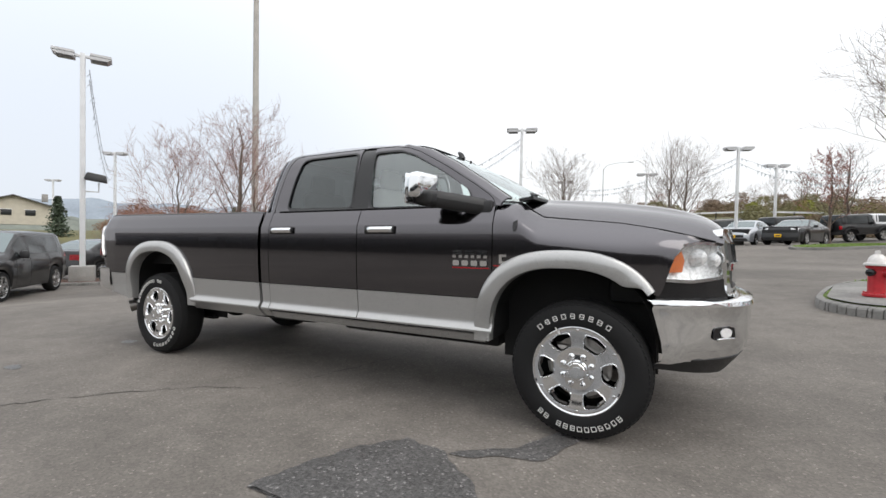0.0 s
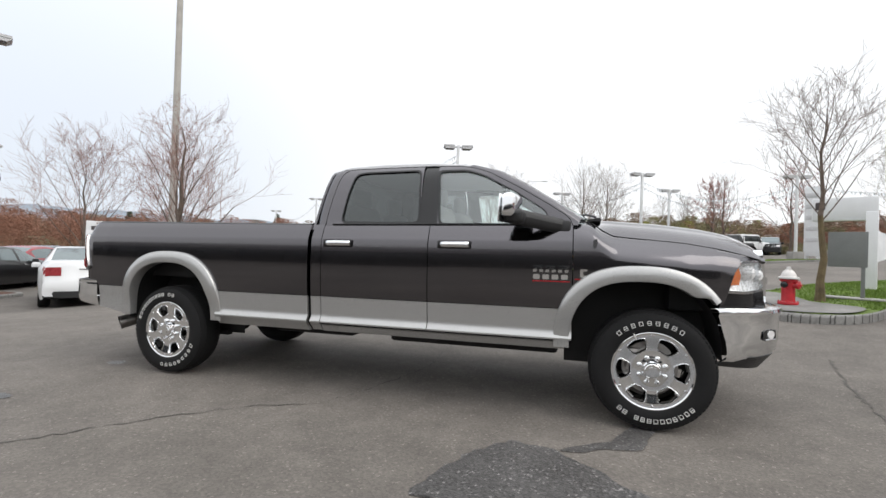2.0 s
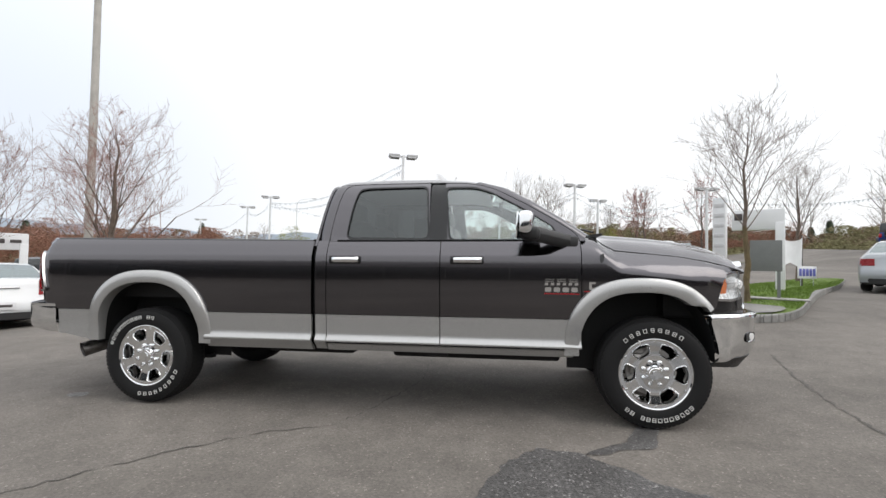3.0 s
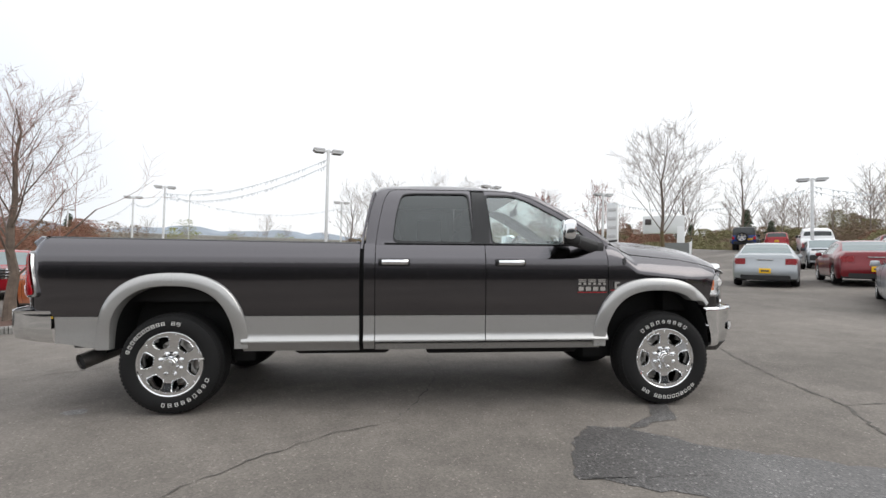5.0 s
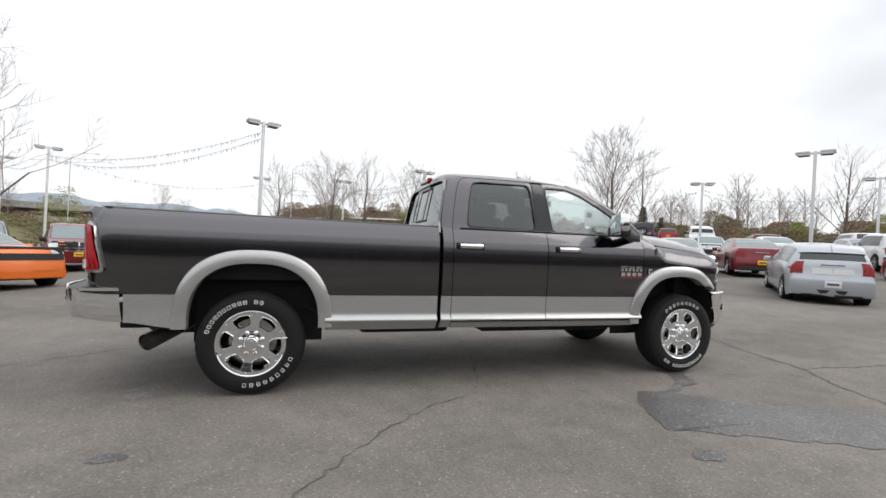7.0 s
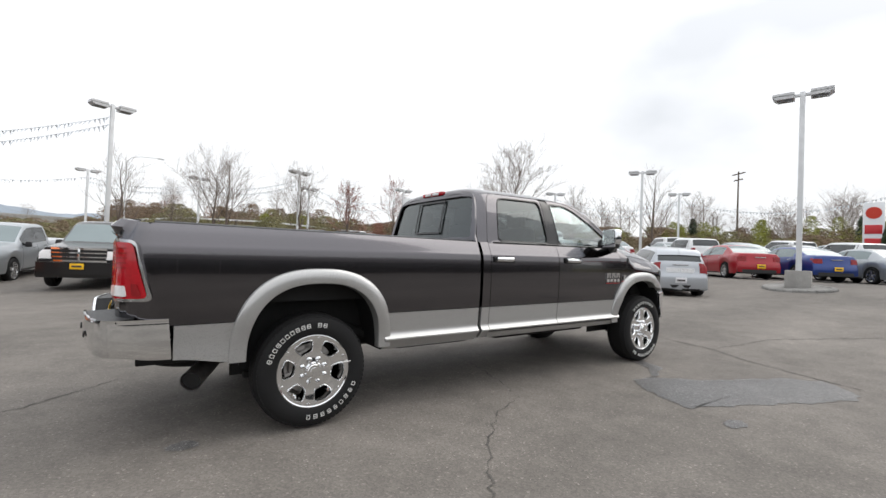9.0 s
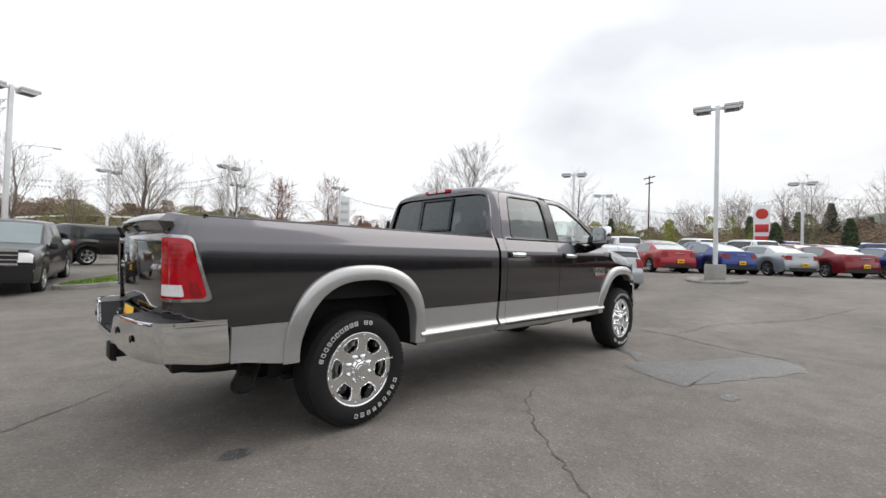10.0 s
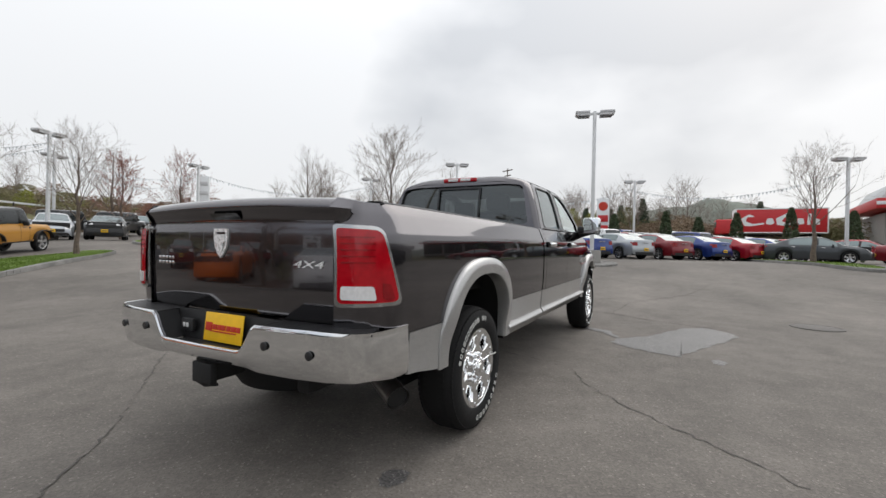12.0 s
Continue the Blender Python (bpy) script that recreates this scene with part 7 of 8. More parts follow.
def parked(kind, paint, x, y, yaw, label, plate="yellow", rear_plate=True, roof_paint=None, spare=False, group="cars parked on the lot"):
    hw, rw, r, fa, ra, clear, line, belt_line, (gr0, gr1, gf1, gf0), (tl0, tl1, hl0, hl1) = SPEC[kind]
    boxy = kind in ("offroader", "pickup", "wagon")
    z0 = surface_z(x, y)
    c, s_ = math.cos(radians(yaw)), math.sin(radians(yaw))
    pitch = math.degrees(math.atan2(surface_z(x + c, y + s_) - surface_z(x - c, y - s_), 2))
    root = thing(KINDS[kind][0], label, KINDS[kind][1], pose(x, y, z0 + 0.004, 0, -pitch, yaw), group)
    top, belt = curve(line), curve(belt_line)
    xs0, xs1 = line[0][0], line[-1][0]
    roof = max(q[1] for q in line)
    full = roof - belt(0.0)

    def low(px):
        z = clear + 0.08 * smooth(xs0 + 0.35, xs0, px) + 0.04 * smooth(xs1 - 0.3, xs1, px)
        for ax in (fa, ra):
            d = abs(px - ax) / (r + 0.065)
            if d < 1:
                z = max(z, r + (r + 0.055) * math.sqrt(1 - d * d) * 0.98)
        return z

    def wide(px):
        e = {"offroader": 0.03, "pickup": 0.05, "wagon": 0.08}.get(kind, 0.12)
        return hw * (1 - e * smooth(xs1 - 0.85, xs1, px) ** 1.4 - e * 0.7 * smooth(xs0 + 0.7, xs0, px) ** 1.4)

    def section(px):
        """Half of the cross-section, from the sill up over the belt and the glass to the centre line."""
        t, w = top(px), wide(px)
        b_ = min(belt(px), t - 0.012)
        sl = min(low(px), b_ - 0.03)
        h = t - b_
        k = min(max(h / full, 0.0), 1.0)
        we = w * 0.90 + (rw - w * 0.90) * k**0.8
        e = b_ + h * (0.90 if k > 0.3 else 0.80)
        wb = w * 0.945
        side = [(w * 0.95, sl), (w * 0.985, sl + (b_ - sl) * 0.22), (w, sl + (b_ - sl) * 0.55), (w * 0.992, sl + (b_ - sl) * 0.84), (wb, b_)]
        bow = 0.025 * k
        up = [(wb + (we - wb) * q + bow * math.sin(math.pi * q), b_ + (e - b_) * q) for q in (0.10, 0.5, 0.90)]
        over = [(we, e), (we * 0.93, e + (t - e) * 0.55), (we * 0.55, t - (t - e) * 0.12), (0.0, t)]
        return side + up + over

    ends = 0.17 if not boxy else 0.06 if kind != "wagon" else 0.10

    def at(px, j, side=1):
        """A point of the shell: px along the car, j along the section."""
        sec = section(px)
        i = min(int(j), len(sec) - 2)
        f = j - i
        q, z = sec[i][0] + (sec[i + 1][0] - sec[i][0]) * f, sec[i][1] + (sec[i + 1][1] - sec[i][1]) * f
        w = hw
        pull = ends * (smooth(xs0 + 0.5, xs0, px) - 1.4 * smooth(xs1 - 0.55, xs1, px))
        return Vector((px + pull * (q / w) ** 2.4, side * q, z))

    marks = {q[0] for q in line if q[0] != xs1} | {gr0, gr1, gf1, gf0, xs1} | {xs0 + (xs1 - xs0) * k / 52 for k in range(53)}
    for ax in (fa, ra):
        marks |= {ax + (r + 0.065) * math.cos(math.pi * k / 12) for k in range(13)}
    xs = []
    for q in sorted(marks):
        if not xs or q - xs[-1] > 0.004:
            xs.append(q)
    b_x = 0.10 if kind != "coupe" else -0.55
    c_x = (gr0 + gr1) / 2 + (0.18 if not boxy else 0.42)
    if kind == "pickup":
        c_x = -0.72
    lights = [("front_side_window", b_x + 0.06, gf0 - 0.22), ("rear_side_window", c_x, b_x - 0.06)]
    if kind in ("wagon", "offroader"):
        lights += [("quarter_window", gr1 + 0.16, c_x - 0.12)]
    if kind == "coupe":
        lights = [("side_window", -0.62, gf0 - 0.20), ("quarter_window", -1.0, -0.70)]

    def cell(px, j):
        """Which pane a cell of the shell belongs to."""
        if 5 <= j < 7 and top(px) - belt(px) > 0.10:
            for n_, a0, a1 in lights:
                if a0 < px < a1:
                    return n_
        if j >= 9 and gr0 < px < gr1:
            return "rear_window"
        if j >= 9 and gf1 < px < gf0:
            return "windscreen"
        if j >= 5 and gr0 - 0.02 < px < gf0 and roof_paint:
            return "roof"
        return "body"

    for n_, a0, a1 in lights:
        xs += [a0, a1]
    xs = sorted(set(xs))
    m = len(section(0.0))
    groups = {}
    for i in range(len(xs) - 1):
        for j in range(m - 1):
            groups.setdefault(cell((xs[i] + xs[i + 1]) / 2, j), []).append((i, j))
    grid = {side: [[at(px, j, side) for j in range(m)] for px in xs] for side in (1, -1)}
    body = None
    for name in sorted(groups, key=lambda q: q != "body"):
        b = bmesh.new()
        for side in (1, -1):
            made = {}

            def vert(i, j):
                if (i, j) not in made:
                    made[i, j] = b.verts.new(grid[side][i][j])
                return made[i, j]

            for i, j in groups[name]:
                b.faces.new((vert(i, j), vert(i + 1, j), vert(i + 1, j + 1), vert(i, j + 1)))
            if name == "body":
                for i in (0, len(xs) - 1):
                    b.faces.new([vert(i, j) for j in range(m)] + [b.verts.new((grid[side][i][m - 1].x, 0, grid[side][i][0].z))])
            elif "side" in name or "quarter" in name:
                thick(b, 0.004)
                part(name, b, M["car_dark" if boxy or kind == "hatchback" else "car_glass"], root)
                b = bmesh.new()
        if name == "body":
            bmesh.ops.remove_doubles(b, verts=b.verts, dist=0.0005)
            body = part("body", b, paint, root, sharp=40)
        elif name == "roof":
            bmesh.ops.remove_doubles(b, verts=b.verts, dist=0.0005)
            part("roof", b, roof_paint, root, sharp=40)
        elif len(b.faces):
            bmesh.ops.remove_doubles(b, verts=b.verts, dist=0.0005)
            thick(b, 0.004)
            part(name, b, M["car_dark" if name == "rear_window" and kind != "sedan" else "car_glass"], root)
        else:
            b.free()
    b = bmesh.new()
    box(b, (0, 0, (clear + belt(0)) / 2), ((xs1 - xs0) * 0.93, hw * 1.62, belt(0) - clear - 0.03), 0.03)
    part("underbody", b, M["under"], root)

    def skin(name, x0, x1, j0, j1, mat, parent, lift=0.008, depth=0.02, sides=(1, -1), nu=6, nv=4, lbl=""):
        """A piece that lies on the shell."""
        for side in sides:
            b = bmesh.new()

            def fn(u, v):
                px, j = x0 + (x1 - x0) * u, j0 + (j1 - j0) * v
                p = at(px, j, side)
                a = at(px + 0.01, j, side) - at(px - 0.01, j, side)
                d = at(px, min(j + 0.05, m - 1.001), side) - at(px, max(j - 0.05, 0), side)
                n = d.cross(a) * side
                return p + (n.normalized() * lift if n.length > 1e-9 else Vector())

            sheet(b, fn, nu, nv)
            thick(b, depth)
            part(name, b, mat, parent, lbl)

    def x_of(z, rear=True):
        """Where the tail or nose of the centre line stands at that height."""
        pts = [q for q in line if (q[0] < gr0 if rear else q[0] > gf0)]
        pts = pts if rear else list(reversed(pts))
        for (xa, za), (xb, zb) in zip(pts, pts[1:]):
            if za <= z <= zb and zb > za:
                return xa + (xb - xa) * (z - za) / (zb - za)
        return pts[-1][0]

    # lamps
    in_, out_ = (9.6, 4.0) if kind in ("sedan", "coupe") else (9.4, 3.6)
    for s_i in (1, -1):
        if kind == "offroader" or kind == "pickup":
            b = bmesh.new()
            box(b, (x_of(tl0) + 0.05, s_i * (hw - 0.10), (tl0 + tl1) / 2), (0.14, 0.15, tl1 - tl0 + 0.04), 0.02)
            part("tail_light", b, M["red_lens"], root, "red tail light")
        if kind == "offroader":
            b = bmesh.new()
            lathe(b, [(0.10, -0.02), (0.095, 0.03), (0.02, 0.05)], 16, "x", (xs1 - 0.02, s_i * 0.46, 0.92))
            part("headlight", b, M["clear_lens"], root, "clear headlight")
    if kind not in ("offroader", "pickup"):
        skin("tail_light", x_of(tl0), x_of(tl1), out_, in_, M["car_lamp"], root, lbl="red tail light")
        skin("tail_light_return", x_of(tl0) + 0.01, x_of(tl1) + 0.16, 3.3, out_ + 0.1, M["car_lamp"], root, lbl="red tail light")
    if kind != "offroader":
        skin("headlight", x_of(hl1, False) - (0.16 if not boxy else 0.03), x_of(hl0, False), 4.0, 9.55 if kind != "coupe" else 9.7, M["clear_lens" if kind != "coupe" else "satin"], root, lbl="clear headlight")
    # trim on the flanks
    skin("sill_trim", ra + r + 0.12, fa - r - 0.12, 0.0, 0.32, M["black"], body, lift=0.004, nu=4, nv=2)
    for n_, a0, a1 in lights[:2]:
        hx = a0 + 0.10
        skin("door_handle", hx, hx + 0.19, 3.25, 3.42, M["satin"] if not boxy else M["black"], body, lift=0.016, nu=2, nv=2)
        skin("door_gap", a1 + 0.055, a1 + 0.066, 0.4, 4.6, M["under"], body, lift=0.002, depth=0.006, nu=1, nv=8)
        if "front" not in n_:
            skin("door_gap", a0 - 0.06, a0 - 0.049, 0.8, 4.6, M["under"], body, lift=0.002, depth=0.006, nu=1, nv=8)
        else:
            skin("window_pillar", a0 - 0.115, a0 - 0.005, 5.0, 7.0, M["gloss_black"], body, lift=0.003, depth=0.006, nu=1, nv=4)
    for s_i in (-1, 1):
        b = bmesh.new()
        p = at(gf0 - 0.40, 4.3, s_i)
        box(b, (p.x, p.y + s_i * 0.09, p.z + 0.06), (0.10, 0.20, 0.14 if not boxy else 0.19), 0.035, taper=0.85)
        part("door_mirror", b, paint if not boxy else M["black"], root)
        for ax in (fa, ra):
            w = part("wheel", WHEELS.setdefault(r, car_wheel_meshes(r))[0], None, root, at=pose(ax, s_i * (hw - 0.125), r, 0, 0, 0 if s_i < 0 else 180))
            part("rim", WHEELS[r][1], None, w)
            part("wheel_back", WHEELS[r][2], None, w)
    # bumpers, grille and plates
    zb = {"offroader": (0.52, 0.70), "pickup": (0.47, 0.80), "wagon": (0.42, 0.70)}.get(kind, (0.26, 0.40))
    for nm, px, sg in (("rear_bumper", xs0, -1), ("front_bumper", xs1, 1)):
        b = bmesh.new()
        dark = not boxy
        sheet(b, lambda u, v: (px + sg * (0.025 if not dark else 0.008) - sg * (ends + 0.03) * abs(u * 2 - 1) ** 2.6, (u * 2 - 1) * wide(px) * 0.985, zb[0] + (zb[1] - zb[0]) * v), 14, 2)
        thick(b, 0.05)
        part(nm, b, paint if kind == "coupe" else M["black"] if kind != "pickup" else M["satin"] if sg < 0 else paint, root)
    gz, gh, gw = {"pickup": (1.0, 0.34, 0.62), "offroader": (0.92, 0.26, 0.34), "wagon": (0.84, 0.16, 0.45), "coupe": (0.74, 0.15, 0.80)}.get(kind, (0.52, 0.15, 0.52))
    gx = x_of(gz, False)
    b = bmesh.new()
    sheet(b, lambda u, v: (gx + 0.022 - ends * 1.4 * (abs(u * 2 - 1) * gw / hw) ** 2.4, (u * 2 - 1) * gw, gz + gh * (v - 0.5)), 12, 2)
    thick(b, 0.04)
    gr_ = part("grille", b, M["black"], root)
    if kind in ("pickup", "wagon"):
        for dz in (-0.5, -0.17, 0.17, 0.5):
            b = bmesh.new()
            sheet(b, lambda u, v: (gx + 0.034 - ends * 1.4 * (abs(u * 2 - 1) * gw / hw) ** 2.4, (u * 2 - 1) * gw, gz + gh * dz + (0.055 if abs(dz) > 0.4 else 0.03) * (v - 0.5)), 12, 1)
            thick(b, 0.02)
            part("grille_bar", b, M["chrome"], gr_)
        b = bmesh.new()
        box(b, (gx + 0.03, 0, gz), (0.03, 0.05, gh), 0.008)
        part("grille_bar", b, M["chrome"], gr_)
    if kind == "offroader":
        for k in range(7):
            b = bmesh.new()
            box(b, (gx + 0.03, -0.27 + 0.09 * k, gz), (0.02, 0.035, 0.24), 0.006)
            part("grille_slot", b, M["gloss_black"], gr_)
        for ax in (fa, ra):
            for s_i in (-1, 1):
                b = bmesh.new()
                sheet(b, lambda u, v: (ax + (r + 0.14) * math.cos(math.pi * (0.05 + 0.9 * u)), s_i * (hw - 0.04 + 0.17 * v), r + 0.02 + (r + 0.09) * math.sin(math.pi * (0.05 + 0.9 * u)) ** 0.7), 12, 2)
                thick(b, 0.03)
                part("fender_flare", b, M["black"], root)
        for k in range(2):
            b = bmesh.new()
            box(b, (0.60 - 0.02 * k, (1 - 2 * k) * (hw - 0.02), 1.02), (0.10, 0.05, 0.06), 0.01)
            part("door_hinge", b, M["black"], body)
    if kind in ("sedan", "hatchback"):
        tz = (tl0 + tl1) / 2 + 0.02
        b = bmesh.new()
        box(b, (x_of(tz) - 0.012, 0, tz + (0.06 if kind == "hatchback" else 0.04)), (0.02, 0.44, 0.03), 0.006)
        part("boot_trim", b, M["satin"], body)
    if kind == "hatchback":
        skin("roof_spoiler", -1.76, -1.50, 8.3, 10.98, paint, body, lift=0.035, depth=0.03)
        skin("plate_panel", x_of(0.76), x_of(0.90), 10.0, 10.98, M["satin"], body, lift=0.004, depth=0.01)
    if spare:
        sp = part("spare_wheel", WHEELS[r][0], None, root, at=pose(xs0 - 0.13, 0.10, 1.02, 0, 0, -90))
        part("rim", WHEELS[r][1], None, sp)
    for on, sg in ((rear_plate, -1), (not rear_plate, 1)):
        if on and plate:
            pz = {"pickup": 0.70, "offroader": 0.62, "wagon": 0.90 if sg < 0 else 0.56}.get(kind, 0.54 if sg < 0 else 0.50)
            px = (xs0 - 0.034 if sg < 0 else xs1 + 0.05) if pz < 0.8 else x_of(pz) - 0.02
            b = bmesh.new()
            box(b, (px, 0 if not spare else -0.42, pz if not spare else 0.86), (0.012, 0.31, 0.16), 0.004)
            pl_ = part("licence_plate", b, M["yellow"] if plate == "yellow" else M["white_plate"], root, "yellow dealer plate" if plate == "yellow" else "white number plate")
            b = bmesh.new()
            box(b, (px + sg * 0.006, 0 if not spare else -0.42, pz if not spare else 0.86), (0.008, 0.22, 0.05), 0.002)
            part("plate_print", b, M["plate_dark"], pl_)
    return root


RED, BLUE, SILVER, WHITE, BLACK, GREY, ORANGE, YELLOW, DKRED, TAN = (car_paint(n, c, m) for n, c, m in (("red", (0.28, 0.004, 0.012), 0.25), ("blue", (0.008, 0.032, 0.17), 0.35), ("silver", (0.33, 0.35, 0.37), 0.6), ("white", (0.70, 0.71, 0.72), 0.0), ("black", (0.010, 0.010, 0.011), 0.1), ("grey", (0.05, 0.055, 0.06), 0.5), ("orange", (0.62, 0.13, 0.012), 0.2), ("amber_yellow", (0.50, 0.24, 0.035), 0.1), ("dark_red", (0.16, 0.006, 0.012), 0.3), ("pale_silver", (0.42, 0.44, 0.47), 0.5)))

# beyond the pickup's tail
parked("wagon", BLACK, -10.4, 0.8, -41, "black compact suv parked beside the lamp island")
parked("sedan", BLACK, -15.2, 5.6, 118, "black sedan parked behind the lamp post", rear_plate=True)
parked("sedan", WHITE, -8.9, 4.35, 149, "older white sedan with red tail lights, rear to the lane", plate="white")
parked("sedan", RED, -17.5, 8.2, 118, "red sedan behind the bare trees")
parked("sedan", GREY, -20.0, 10.5, 118, "dark sedan behind the bare trees")
parked("wagon", GREY, -13.5, 9.8, 130, "dark suv beside the white sedan")
parked("sedan", DKRED, -16.5, 12.5, 120, "dark red sedan in the back row")
# front row facing the lane
parked("coupe", ORANGE, -7.7, 8.8, -38, "bright orange muscle coupe facing the lane", rear_plate=False, plate="")
parked("pickup", DKRED, -9.7, 18.0, -62, "dark red pickup with a chrome grille in the row behind", rear_plate=False)
parked("pickup", GREY, -12.2, 16.6, -62, "dark grey pickup with a chrome grille in the row behind", rear_plate=False)
parked("pickup", RED, -14.7, 15.2, -62, "red pickup with a chrome grille in the row behind", rear_plate=False, plate="")
parked("sedan", DKRED, -17.5, 20.6, -45, "dark red sedan in the back row", rear_plate=False)
parked("pickup", BLACK, -1.95, 14.2, -101, "black pickup with a chrome grille facing the lane", rear_plate=False)
parked("pickup", SILVER, -5.1, 17.7, -101, "silver pickup parked beside the black one", rear_plate=False, plate="")
parked("wagon", BLACK, -1.9, 23.4, -96, "black suv in the second row", rear_plate=False)
# off-roaders beyond the lawn island
parked("offroader", BLACK, 1.2, 22.6, 24, "black off-roader with a spare wheel on its tail", spare=True)
parked("offroader", YELLOW, 4.1, 21.0, 38, "amber yellow off-roader with a black roof and tail-mounted spare wheel", spare=True, roof_paint=BLACK)
parked("sedan", TAN, 8.6, 28.4, -112, "pale silver sedan facing the lane", rear_plate=False)
parked("coupe", BLACK, 10.8, 27.4, -118, "black muscle coupe facing the lane", rear_plate=False)
for x, y, p, lb in ((8.4, 34.4, BLACK, "black off-roader in the back row"), (12.0, 35.2, BLACK, "large black off-roader with tall sides"), (15.6, 35.7, BLACK, "black off-roader with silver wheels beside the lawn"), (19.0, 42.0, WHITE, "white off-roader with black trim")):
    parked("offroader", p, x, y, 36, lb, plate="", spare=True)
parked("wagon", DKRED, 24.0, 51.0, -120, "dark red suv at the foot of the bank", rear_plate=False, plate="")
parked("wagon", GREY, 21.3, 43.8, -112, "grey suv at the foot of the bank", rear_plate=False, plate="")
parked("wagon", BLACK, -8.0, 27.0, -80, "black suv in the back row", rear_plate=False, plate="")
parked("sedan", SILVER, -12.0, 24.5, -60, "silver sedan in the back row", rear_plate=False, plate="")
# beyond the pickup's nose
parked("sedan", SILVER, 15.0, 10.3, 48, "silver sedan with a yellow dealer plate")
parked("sedan", DKRED, 17.6, 9.4, 53, "dark red sedan with a lip spoiler")
parked("hatchback", TAN, 13.5, 4.0, 45, "silver hatchback with a black rear screen", plate="white")
parked("wagon", TAN, 25.2, 18.2, -128, "silver suv facing the lane", rear_plate=False)
parked("sedan", BLACK, 23.2, 20.2, 50, "black sedan between parked cars")
parked("offroader", BLUE, 29.5, 29.2, 47, "deep blue off-roader with a white spare wheel", spare=True, roof_paint=BLACK)
parked("wagon", RED, 35.5, 33.0, 50, "red suv beside the blue off-roader")
parked("pickup", WHITE, 31.0, 24.5, 50, "white pickup in the second row", plate="")
parked("wagon", DKRED, 28.0, 17.0, 50, "dark red suv in the second row", plate="")
parked("sedan", WHITE, 24.5, 13.6, 50, "white sedan in the second row", plate="")
parked("wagon", WHITE, 30.5, 13.2, 50, "white suv in the second row", plate="")
parked("sedan", SILVER, 26.8, 11.0, 50, "silver sedan in the second row", plate="")
# the long row of new sedans
for k, p in enumerate((RED, BLUE, SILVER, DKRED, BLUE, RED, BLUE, RED)):
    nm = {id(RED): "red", id(BLUE): "blue", id(SILVER): "silver", id(DKRED): "dark red"}[id(p)]
    parked("sedan", p, 21.3 + 1.75 * k, 5.1 - 1.95 * k, 50 + (k % 3 - 1), nm + " sedan with a yellow dealer plate in a row", group="row of new sedans")
for k, p in enumerate((WHITE, SILVER, GREY, WHITE, DKRED, SILVER, BLUE, GREY, SILVER)):
    nm = ("white", "silver", "grey", "white", "dark red", "silver", "blue", "grey", "silver")[k]
    parked("sedan" if k % 3 else "wagon", p, 25.8 + 1.75 * k, 9.2 - 1.95 * k, 50, nm + " car in the row behind", plate="", group="second row of cars")
for k, p in enumerate((GREY, WHITE, SILVER, BLUE, GREY, WHITE, RED)):
    nm = ("grey", "white", "silver", "blue", "grey", "white", "red")[k]
    parked("wagon" if k % 2 else "sedan", p, 33.0 + 1.75 * k, 9.6 - 2.2 * k, 50, nm + " car in the rearmost row", plate="", group="rearmost row of cars")
parked("sedan", GREY, 29.0, -9.0, -100, "dark grey sedan parked behind the lawn strip", rear_plate=False)
parked("sedan", RED, 33.2, -12.2, -120, "red sedan near the forecourt", rear_plate=False, plate="")
parked("sedan", DKRED, 30.2, -14.4, -120, "dark red sedan near the forecourt", rear_plate=False, plate="")


# ---- banks, woods and buildings round the lot ----
BANK = curve([(-60, 1.5), (-35, 2.2), (-20, 2.5), (0, 2.6), (20, 3.6), (40, 4.0), (55, 3.8), (70, 4.1), (82, 4.9), (92, 4.8), (99, 3.6), (106, 2.7), (118, 2.2), (150, 1.6), (175, 1.0)])
BC = (5.0, 0.0)


def bank_at(deg, r):
    a = radians(deg)
    x, y = BC[0] + r * math.cos(a), BC[1] + r * math.sin(a)
    g0 = surface_z(x, y)
    return x, y, max(g0 + 0.03, g0 - 0.3 + (BANK(deg) - g0 + 0.3) * smooth(46, 64, r))


b = bmesh.new()
sheet(b, lambda u, v: bank_at(-60 + 235 * u, 46 + 120 * v**1.6), 120, 18)
tagged(part("grass_bank", b, M["bank"]), "rough grassy bank round the lot", "bank", kind="structure")


